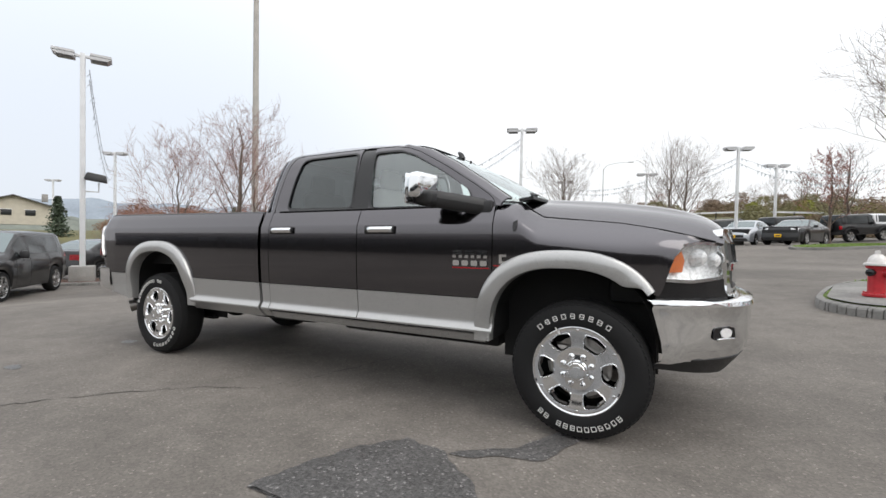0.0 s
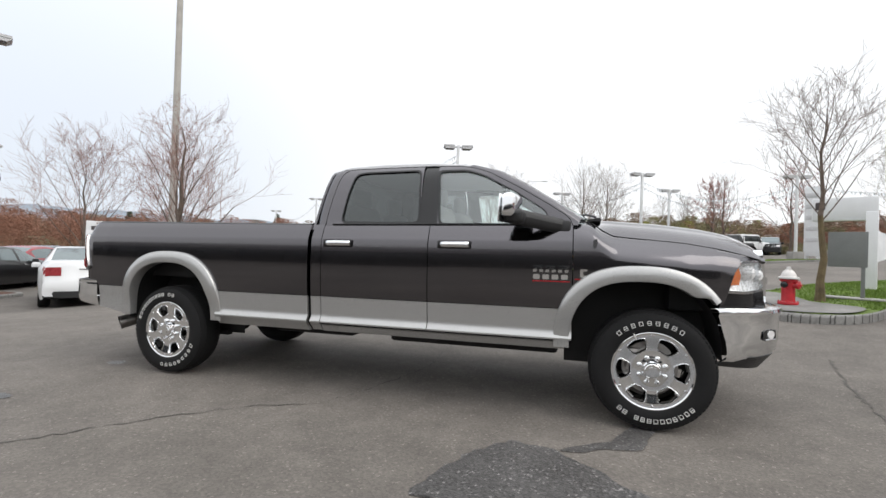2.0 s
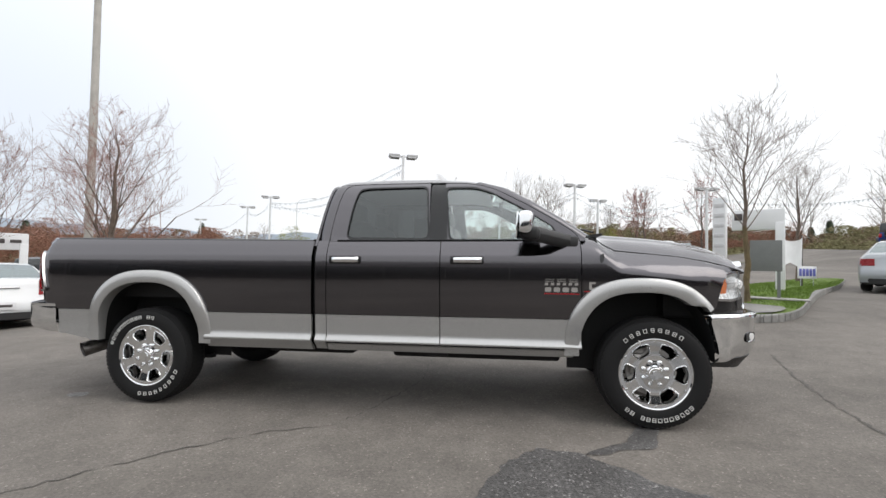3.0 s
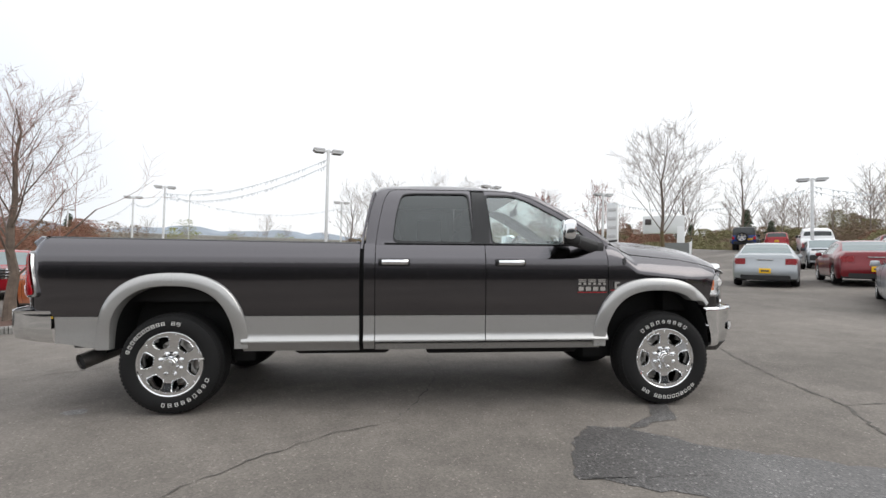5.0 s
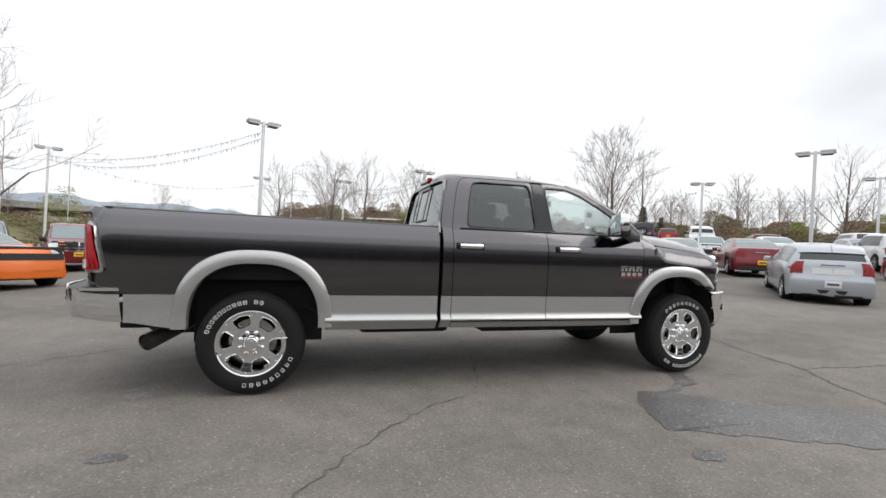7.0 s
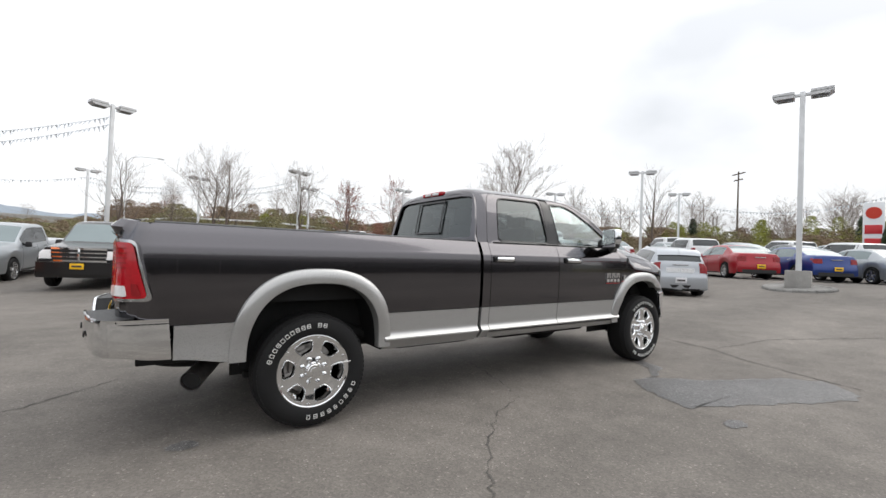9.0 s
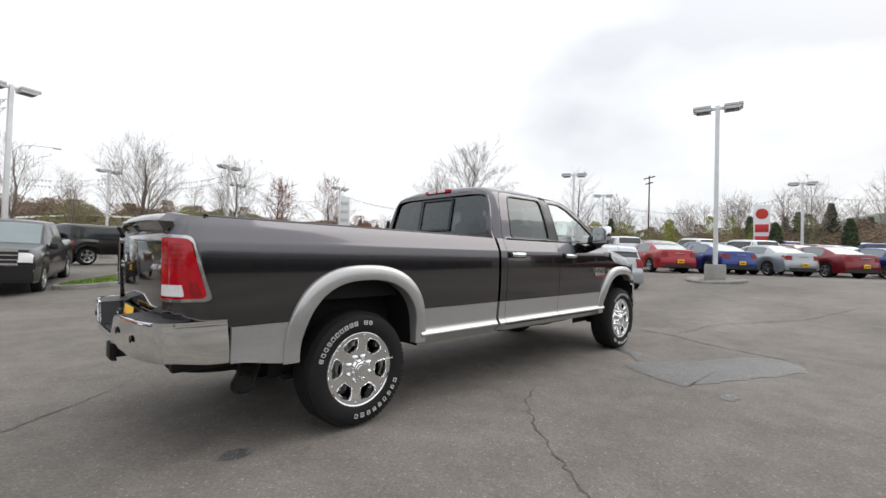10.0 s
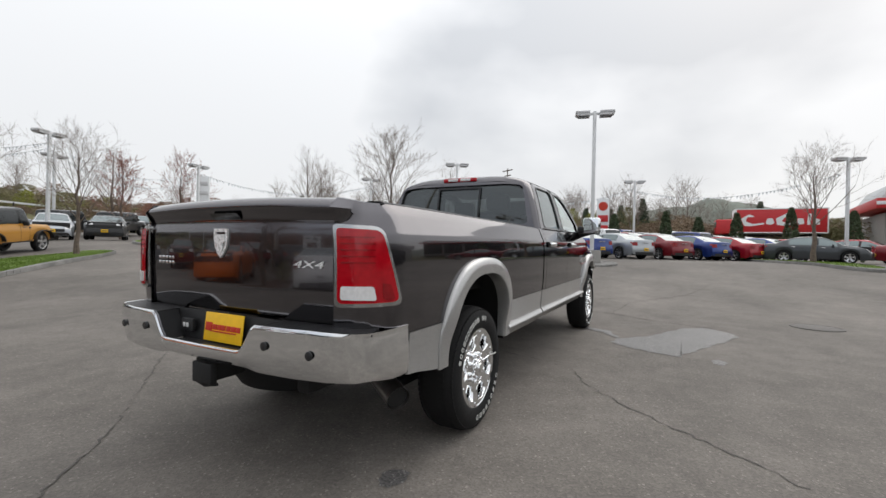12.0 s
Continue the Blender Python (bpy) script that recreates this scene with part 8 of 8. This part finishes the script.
def brush(name, label, mat, clumps, per, leaf, seed):
    """Many small twiggy flecks in uneven clumps, one object."""
    rng = np.random.default_rng(seed)
    vs, fs, base = [], [], 0
    for x, y, z, rx, h in clumps:
        n = int(per * rng.uniform(0.7, 1.3))
        th, rr = rng.uniform(0, 2 * np.pi, n), rng.uniform(0.2, 1, n) ** 0.6
        zz = rng.uniform(0.0, 1, n) ** 0.8
        wid = np.sqrt(np.clip(1 - (zz * 1.02 - 0.35) ** 2 / 0.5, 0.05, 1)) * (0.75 + 0.3 * np.sin(th * 3 + x))
        px, py, pz = x + rx * rr * wid * np.cos(th), y + rx * rr * wid * np.sin(th), z + h * zz
        s = leaf * rng.uniform(0.5, 1.6, n)
        a = rng.uniform(0, 2 * np.pi, n)
        c = np.stack([px, py, pz], 1)
        d1 = np.stack([np.cos(a), np.sin(a), rng.uniform(-0.3, 0.9, n)], 1) * s[:, None]
        d2 = np.stack([-np.sin(a) * 0.3, np.cos(a) * 0.3, rng.uniform(0.2, 1.0, n)], 1) * s[:, None] * 0.55
        tri = np.stack([c - d1, c + d2, c + d1], 1).reshape(-1, 3)
        vs.append(tri)
        fs.append(np.arange(3 * n).reshape(-1, 3) + base)
        base += 3 * n
    me = bpy.data.meshes.new("flecks")
    me.from_pydata(np.concatenate(vs).tolist(), [], np.concatenate(fs).tolist())
    me.materials.append(M[mat])
    return tagged(part(name, me, None), label, "bushes", kind="stuff")


rnd = random.Random(21)


def clumps(d0, d1, n, r0, r1, h0, h1, w0, w1):
    out = []
    for k in range(n):
        d, r = rnd.uniform(d0, d1), rnd.uniform(r0, r1)
        x, y, z = bank_at(d, r)
        out.append((x, y, z - 0.2, rnd.uniform(w0, w1), rnd.uniform(h0, h1)))
    return out


brush("brown_brush", "leafless brown brush on the bank", "brush_brown", clumps(-25, 72, 250, 54, 90, 1.2, 3.0, 2.0, 4.4) + clumps(-4, 46, 46, 66, 84, 2.6, 4.6, 1.6, 2.6) + clumps(70, 98, 70, 66, 95, 1.5, 3.8, 1.6, 3.2) + clumps(128, 157, 50, 60, 95, 1.5, 3.2, 2.0, 3.5) + [(-45.7, 70.5, 0.0, 3.0, 6.6), (-43.0, 71.5, 0.0, 2.6, 6.2), (-48.5, 69.0, 0.0, 2.6, 5.6)], 1300, 0.17, 1)
brush("rust_brush", "rust-coloured shrubs on the bank", "brush_rust", clumps(58, 70, 20, 48, 60, 1.2, 3.4, 1.0, 2.0) + clumps(129, 157.5, 80, 51, 62, 2.6, 4.2, 1.6, 2.6) + clumps(73, 96, 24, 68, 95, 2.0, 4.5, 1.2, 2.4) + clumps(20, 45, 10, 56, 66, 1.2, 2.6, 1.0, 2.0), 1700, 0.085, 2)
brush("olive_brush", "olive green scrub on the bank", "brush_olive", clumps(-25, 95, 130, 54, 88, 1.0, 3.0, 1.8, 3.6) + clumps(-4, 48, 26, 60, 80, 2.8, 5.0, 1.4, 2.4) + clumps(96, 112, 14, 80, 110, 1.0, 2.4, 1.5, 3.0), 1200, 0.16, 3)
brush("spring_bushes", "bushes in pale spring leaf", "brush_green", clumps(70, 84, 4, 56, 66, 1.6, 3.0, 1.0, 1.8) + clumps(8, 36, 14, 54, 62, 2.4, 4.6, 1.0, 1.8) + clumps(106, 118, 6, 95, 120, 2.5, 5.0, 2.0, 3.0) + [(-28.0, 57.0, 0.0, 2.6, 6.2), (-30.5, 59.0, 0.0, 2.0, 5.2)], 900, 0.13, 4)
brush("bank_scrub", "low olive and brown scrub over the bank", "brush_olive", clumps(40, 126, 230, 46.5, 66, 0.35, 1.1, 1.2, 2.8), 700, 0.12, 7)
brush("dry_scrub", "dry brown stalks over the bank", "brush_brown", clumps(40, 126, 130, 47, 68, 0.4, 1.4, 1.0, 2.4), 600, 0.12, 8)
brush("low_shrubs", "low olive shrubs beside the lamp island", "brush_olive", [(-11.0 + 0.7 * k, 5.2 + 0.35 * k, surface_z(-11, 5.2), 0.55, 0.75) for k in range(4)], 900, 0.06, 5)


def far_trees(name, label, spots, seed):
    """Distant leafless trees: tapered stems with a haze of fine twigs, one object."""
    r = random.Random(seed)
    b = bmesh.new()
    for x, y, z, h in spots:
        tube(b, [(x, y, z), (x + r.uniform(-0.2, 0.2), y, z + h * 0.5), (x, y, z + h * 0.92)], [h * 0.010, h * 0.006, 0.01], 4, cap=False)
        for k in range(26):
            f = 0.18 + 0.62 * k / 26
            a = k * 2.4 + r.uniform(-0.5, 0.5)
            ln = h * (0.46 - 0.25 * f) * r.uniform(0.75, 1.2)
            p0 = Vector((x, y, z + h * f))
            w_ = r.uniform(0.45, 0.75)
            p1 = p0 + Vector((math.cos(a) * ln * w_, math.sin(a) * ln * w_, ln * 0.8))
            tube(b, [p0, p1], [h * 0.003, h * 0.0012], 3, cap=False)
            for _ in range(11):
                q = p0.lerp(p1, r.uniform(0.3, 1))
                tube(b, [q, q + Vector((r.uniform(-1, 1), r.uniform(-1, 1), r.uniform(0.1, 1.3))) * ln * r.uniform(0.2, 0.5)], [h * 0.0012, h * 0.0005], 3, cap=False)
    return tagged(part(name, b, M["twig"]), label, "trees", kind="stuff")


spots = []
for d, rr_, h in [(rnd.uniform(-22, 95), rnd.uniform(62, 95), rnd.uniform(3.5, 8.0)) for _ in range(60)] + [(rnd.uniform(0, 48), rnd.uniform(60, 84), rnd.uniform(6.0, 9.5)) for _ in range(34)] + [(rnd.uniform(100, 125), rnd.uniform(90, 150), rnd.uniform(5, 10)) for _ in range(10)] + [(-1.4, 78, 11), (-2.6, 79, 11.5), (11.4, 77, 10), (11.8, 68, 8.5), (9.6, 68, 8), (24, 62, 8), (46.8, 54, 6.5), (42.5, 54, 5.5), (36, 80, 10), (52, 76, 9)]:
    x, y, z = bank_at(d, rr_)
    spots.append((x, y, z - 0.1, h))
far_trees("distant_trees", "leafless trees along the bank", spots, 3)


def conifer(x, y, h, seed, base=0.0, w=0.36):
    r = random.Random(seed)
    z0 = bank_at(math.degrees(math.atan2(y - BC[1], x - BC[0])), math.hypot(x - BC[0], y - BC[1]))[2] + base
    root = thing("conifer_tree", "dark green conifer behind the lot", "tree", pose(x, y, z0 - 0.1), "conifers on the bank")
    b = bmesh.new()
    tube(b, [(0, 0, 0), (0, 0, h)], [h * 0.022, 0.02], 6)
    part("trunk", b, M["bark"], root)
    vs, fs = [], []
    n_ = int(46 * h)
    for k in range(n_):
        f = 0.08 + 0.92 * k / n_
        a = k * 2.39996
        ln = h * w * (1.02 - f) ** 0.85 * r.uniform(0.6, 1.2) + 0.08
        dr = r.uniform(0.15, 0.4)
        for m in range(9):
            t = (m + r.random()) / 9
            p = Vector((math.cos(a) * ln * t, math.sin(a) * ln * t, h * f - ln * t * dr))
            s = 0.07 + 0.016 * h * (1.2 - t)
            i = len(vs)
            vs += [tuple(p + Vector((r.uniform(-1, 1), r.uniform(-1, 1), r.uniform(-1, 0.5))) * s * 2) for _ in range(3)]
            fs.append((i, i + 1, i + 2))
    me = bpy.data.meshes.new("needles")
    me.from_pydata(vs, [], fs)
    me.materials.append(M["conifer"])
    part("crown", me, None, root)


for k, (d, rr_, h) in enumerate(((50.2, 54, 5.4), (48, 62, 4.0), (4.9, 64, 6.2), (2.3, 68, 7.8), (-0.6, 72, 6.0), (-10.1, 76.6, 7.6), (-8.3, 72.5, 5.4), (9.4, 63, 5.6), (25.1, 62.4, 5.0), (6.3, 70, 6.2), (56, 74, 5.0), (57.5, 76, 4.2), (60, 72, 4.6), (63, 74, 5.0), (65, 76, 4.4), (130, 74, 5.5), (162.3, 58, 4.8), (-15, 84, 7.0), (146, 60, 4.0), (28, 72, 4.0), (42, 74, 4.4), (44, 76, 3.6))):
    x, y, _ = bank_at(d, rr_)
    conifer(x, y, h * 0.85, 60 + k)

for k, (x, y, hh) in enumerate(((36.9, 2.6, 2.9), (37.2, -1.3, 3.2), (37.1, -3.6, 2.8), (37.0, -6.1, 3.2), (36.5, -9.3, 3.7), (35.8, -12.5, 3.4), (34.5, -15.5, 3.3))):
    z0 = surface_z(x, y)
    root = thing("columnar_hedge_tree", "narrow dark green clipped evergreen", "tree", pose(x, y, z0), "row of narrow evergreens")
    rr2 = random.Random(k)
    vs, fs = [], []
    for _ in range(2200):
        f = rr2.random() ** 0.8
        a2, q = rr2.uniform(0, 6.283), 0.60 * (1 - f) ** 0.55 * rr2.uniform(0.7, 1.05) + 0.03
        p = Vector((math.cos(a2) * q, math.sin(a2) * q, 0.05 + hh * f))
        i = len(vs)
        vs += [tuple(p + Vector((rr2.uniform(-1, 1), rr2.uniform(-1, 1), rr2.uniform(-1, 1))) * 0.11) for _ in range(3)]
        fs.append((i, i + 1, i + 2))
    me = bpy.data.meshes.new("foliage")
    me.from_pydata(vs, [], fs)
    me.materials.append(M["hedge"])
    part("foliage", me, None, root)
    b = bmesh.new()
    tube(b, [(0, 0, 0), (0, 0, hh * 0.8)], [0.08, 0.03], 6)
    part("trunk", b, M["bark"], root)

# guard rail along the bank
gr_root = thing("guard_rail", "pale steel guard rail along the top of the bank", "guard rail", kind="structure")
b = bmesh.new()
pts = [Vector(bank_at(62 + 36 * k / 30, 60)) + Vector((0, 0, 0.75)) for k in range(31)]
for p, q in zip(pts, pts[1:]):
    n = (q - p).cross(Vector((0, 0, 1))).normalized() * 0.04
    v = [b.verts.new(w) for w in (p - Vector((0, 0, 0.10)), q - Vector((0, 0, 0.10)), q + Vector((0, 0, 0.10)), p + Vector((0, 0, 0.10)), p + n - Vector((0, 0, 0.10)), q + n - Vector((0, 0, 0.10)), q + n + Vector((0, 0, 0.10)), p + n + Vector((0, 0, 0.10)))]
    for f in ((0, 1, 2, 3), (7, 6, 5, 4), (3, 2, 6, 7), (0, 4, 5, 1)):
        b.faces.new([v[i] for i in f])
part("rail", b, M["white_paint"], gr_root)
for p in pts[::2]:
    b = bmesh.new()
    box(b, (p.x, p.y, p.z - 0.4), (0.12, 0.12, 0.8), 0.0)
    part("post", b, M["timber_and_girder_shade"], gr_root)

# highway overpass
ov = thing("highway_overpass", "long concrete highway overpass beyond the lot", "overpass", kind="structure")
O0, O1 = Vector((-130.0, 62.0, 0)), Vector((-6.0, 96.0, 0))
od = (O1 - O0).normalized()
on_ = Vector((od.y, -od.x, 0))
ol = (O1 - O0).length
om = Matrix(((od.x, -on_.x, 0, O0.x), (od.y, -on_.y, 0, O0.y), (0, 0, 1, 0), (0, 0, 0, 1)))
# the girder's dark brown is the shade below the deck, put into its colour
for nm, c, s, mat in (("deck", (ol / 2, 6, 4.7), (ol, 12, 0.5), "concrete"), ("girder", (ol / 2, 1.2, 3.9), (ol, 0.6, 1.1), "timber_and_girder_shade"), ("parapet", (ol / 2, 0.2, 5.25), (ol, 0.3, 0.65), "concrete")):
    b = bmesh.new()
    box(b, c, s, 0.03)
    part(nm, b, M[mat], ov, at=om)
for k in range(7):
    b = bmesh.new()
    box(b, (8 + k * ol / 7, 6, 1.5), (1.1, 10, 5.0), 0.1)
    part("pier", b, M["concrete"], ov, at=om)
b = bmesh.new()
sheet(b, lambda u, v: (-16 + 34 * u, 86 + 14 * v - 4 * u, -0.5 + 5.4 * smooth(0, 1, v) * (1 - 0.25 * u)), 10, 8)
tagged(part("abutment_slope", b, M["bank"]), "grassy slope at the end of the overpass", "bank", kind="structure")


# hills
def ridge(name, label, mat, dist, d0, d1, base, amp, seed, extra=None):
    b = bmesh.new()

    def fn(u, v):
        d = d0 + (d1 - d0) * u
        a = radians(d)
        h = base + amp * (0.5 + 0.5 * noise.fractal(Vector((u * (d1 - d0) * 0.12, seed, 0)), 0.9, 2.0, 5))
        if extra:
            h += extra(d)
        h *= smooth(0, 0.04, u) * smooth(1, 0.96, u)
        r = dist * (1 + 0.35 * v)
        return (r * math.cos(a), r * math.sin(a), -2 + h * math.sin(min(v * 2.0, 1) * 1.57))

    sheet(b, fn, 160, 8)
    return tagged(part(name, b, M[mat]), label, "hills", kind="structure")


# the farthest ridge carries its haze in its colour; no air is rendered
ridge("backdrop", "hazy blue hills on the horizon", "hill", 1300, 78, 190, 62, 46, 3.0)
ridge("backdrop", "low wooded hill behind the lot", "hill_near", 330, -50, 40, 13, 16, 9.0, lambda d: 21 * math.exp(-((d + 3) / 13) ** 2))
ridge("backdrop", "far line of trees beyond the highway", "hill_near", 420, 95, 185, 8, 18, 5.0)


# delivery truck with a red box body
cz = surface_z(58.0, -10.6)
tk = thing("box_truck", "red box truck with plain white script-like swashes", "truck", pose(58.0, -10.6, cz - 0.35, 0, 0, 92))
b = bmesh.new()
box(b, (-1.4, 0, 2.35), (8.2, 2.5, 2.7), 0.05)
bx = part("box_body", b, M["red_paint"], tk)
b = bmesh.new()
for z_ in (1.05, 3.66):
    box(b, (-1.4, 0, z_), (8.28, 2.56, 0.12), 0.01)
for x_ in (-5.48, 2.68):
    box(b, (x_, 0, 2.35), (0.12, 2.56, 2.7), 0.01)
part("edge_trim", b, M["white_paint"], bx)
for s in (-1, 1):
    for q in ([(-4.3, 1.8), (-4.6, 2.6), (-3.8, 3.1), (-3.3, 2.8), (-4.0, 2.75), (-4.15, 2.3), (-3.5, 2.0), (-2.4, 2.15), (-2.5, 1.95), (-3.6, 1.75)], [(-2.3, 2.0), (-2.2, 2.6), (-1.7, 2.65), (-1.5, 2.1), (-1.8, 1.9)], [(-1.3, 1.9), (-1.4, 2.6), (-0.4, 3.2), (0.3, 2.8), (-0.6, 2.75), (-0.9, 2.3), (-0.3, 2.05), (0.4, 2.2), (0.4, 2.0), (-0.4, 1.75)], [(0.5, 1.9), (0.5, 2.6), (1.0, 2.6), (1.1, 2.0)], [(1.3, 1.9), (1.4, 3.1), (1.7, 3.1), (1.6, 1.9)], [(1.8, 1.9), (1.9, 2.6), (2.4, 2.5), (2.4, 1.9)]):
        b = bmesh.new()
        prism(b, rounded(q, 0.12, 3), lambda a, c, d: (-a * s - 2.4 * (s > 0), s * (1.252 + d), c), 0.012)
        part("white_swash", b, M["white_paint"], bx)
b = bmesh.new()
box(b, (3.7, 0, 1.7), (1.7, 2.2, 1.7), 0.15, seg=3)
part("cab", b, M["red_paint"], tk)
b = bmesh.new()
box(b, (4.3, 0, 2.0), (0.56, 2.0, 0.7), 0.05)
part("windscreen", b, M["car_glass"], tk)
for x_ in (-4.2, 3.4):
    for s in (-1, 1):
        b = bmesh.new()
        lathe(b, [(0.25, -0.15), (0.48, -0.15), (0.5, 0.0), (0.48, 0.15)], 20, "y", (x_, s * 1.05, 0.5))
        part("wheel", b, M["tyre"], tk)
b = bmesh.new()
box(b, (-0.6, 0, 0.75), (9.0, 0.9, 0.3), 0.02)
part("chassis", b, M["under"], tk)

# forecourt building with a red band
fz = surface_z(54.0, -26.0)
fc = thing("forecourt_building", "low showroom with a pale roof and red band", "building", pose(56.0, -27.5, fz, 0, 0, 84))
for nm, c, s, mat in (("wall", (0, 0, 1.6), (16, 9, 3.4), "facade"), ("canopy", (0, 1.0, 4.0), (18, 12, 0.9), "red_paint"), ("roof", (0, 0, 5.2), (17, 11, 1.5), "metal_roof")):
    b = bmesh.new()
    box(b, c, s, 0.04, taper=0.9 if nm == "roof" else 1.0)
    part(nm, b, M[mat], fc)
for k in range(5):
    b = bmesh.new()
    box(b, (-6 + 3 * k, 4.52, 1.6), (2.6, 0.08, 2.6), 0.01)
    part("window", b, M["facade_dark"], fc)
b = bmesh.new()
box(b, (0, 7.04, 4.0), (18.05, 0.06, 0.3), 0.01)
part("white_stripe", b, M["white_paint"], fc)

# house beyond the lot
hs = thing("house", "pale two-storey house with dark gabled roof", "house", pose(-99.8, 30.5, 2.2, 0, 0, 70) @ Matrix.Diagonal((0.9, 0.9, 0.9, 1.0)))
b = bmesh.new()
prism(b, [(-7, 0), (7, 0), (7, 3.2), (0, 5.6), (-7, 3.2)], lambda a, c, d: (a, d - 4, c), 8)
part("wall", b, M["wall"], hs)
b = bmesh.new()
for s in (-1, 1):
    sheet(b, lambda u, v: (s * 8 * v, -4.8 + 9.6 * u, 5.75 - 2.75 * v), 2, 2)
thick(b, 0.2)
part("roof", b, M["roofing"], hs)
for x_ in (-4, -1, 2.4):
    b = bmesh.new()
    box(b, (x_, -4.03, 2.3), (1.5, 0.1, 1.1), 0.02)
    w = part("window", b, M["facade_dark"], hs)
    b = bmesh.new()
    box(b, (x_, -4.05, 2.9), (1.7, 0.12, 0.1), 0.01)
    part("frame", b, M["white_paint"], w)
b = bmesh.new()
box(b, (4.5, 1, 5.6), (1.0, 1.0, 1.6), 0.05)
part("chimney", b, M["concrete"], hs)

# utility pole
z0 = surface_z(63.0, 21.6)
up_ = thing("utility_pole", "dark wooden utility pole with cross arms", "utility pole", pose(63.0, 21.6, z0, 0, 0, 60))
b = bmesh.new()
tube(b, [(0, 0, 0), (0, 0, 11.0)], [0.13, 0.08], 8)
part("pole", b, M["bark"], up_)
for z_ in (10.7, 9.9):
    b = bmesh.new()
    box(b, (0, 0, z_), (2.3 if z_ > 10 else 1.5, 0.12, 0.14), 0.01)
    part("cross_arm", b, M["bark"], up_)

# an unseen building, added behind the lane to darken reflections in the pickup's flank
sh = thing("sales_building", "long unseen wall with dark panes, added for the paint to reflect", "building", pose(-14.0, -32.0, surface_z(-14, -32), 0, 0, 0))
b = bmesh.new()
box(b, (0, -4, 2.5), (110, 8, 5.2), 0.05)
part("wall", b, M["facade"], sh)
b = bmesh.new()
box(b, (0, 0.1, 4.6), (110.2, 0.5, 0.9), 0.03)
part("fascia", b, M["facade"], sh)
# added dark panes, nearly joined, so the paint mirrors one even dark band
for k in range(21):
    b = bmesh.new()
    box(b, (-50 + 5 * k, 0.03, 1.9), (4.94, 0.1, 3.6), 0.01)
    part("window", b, M["facade_dark"], sh)
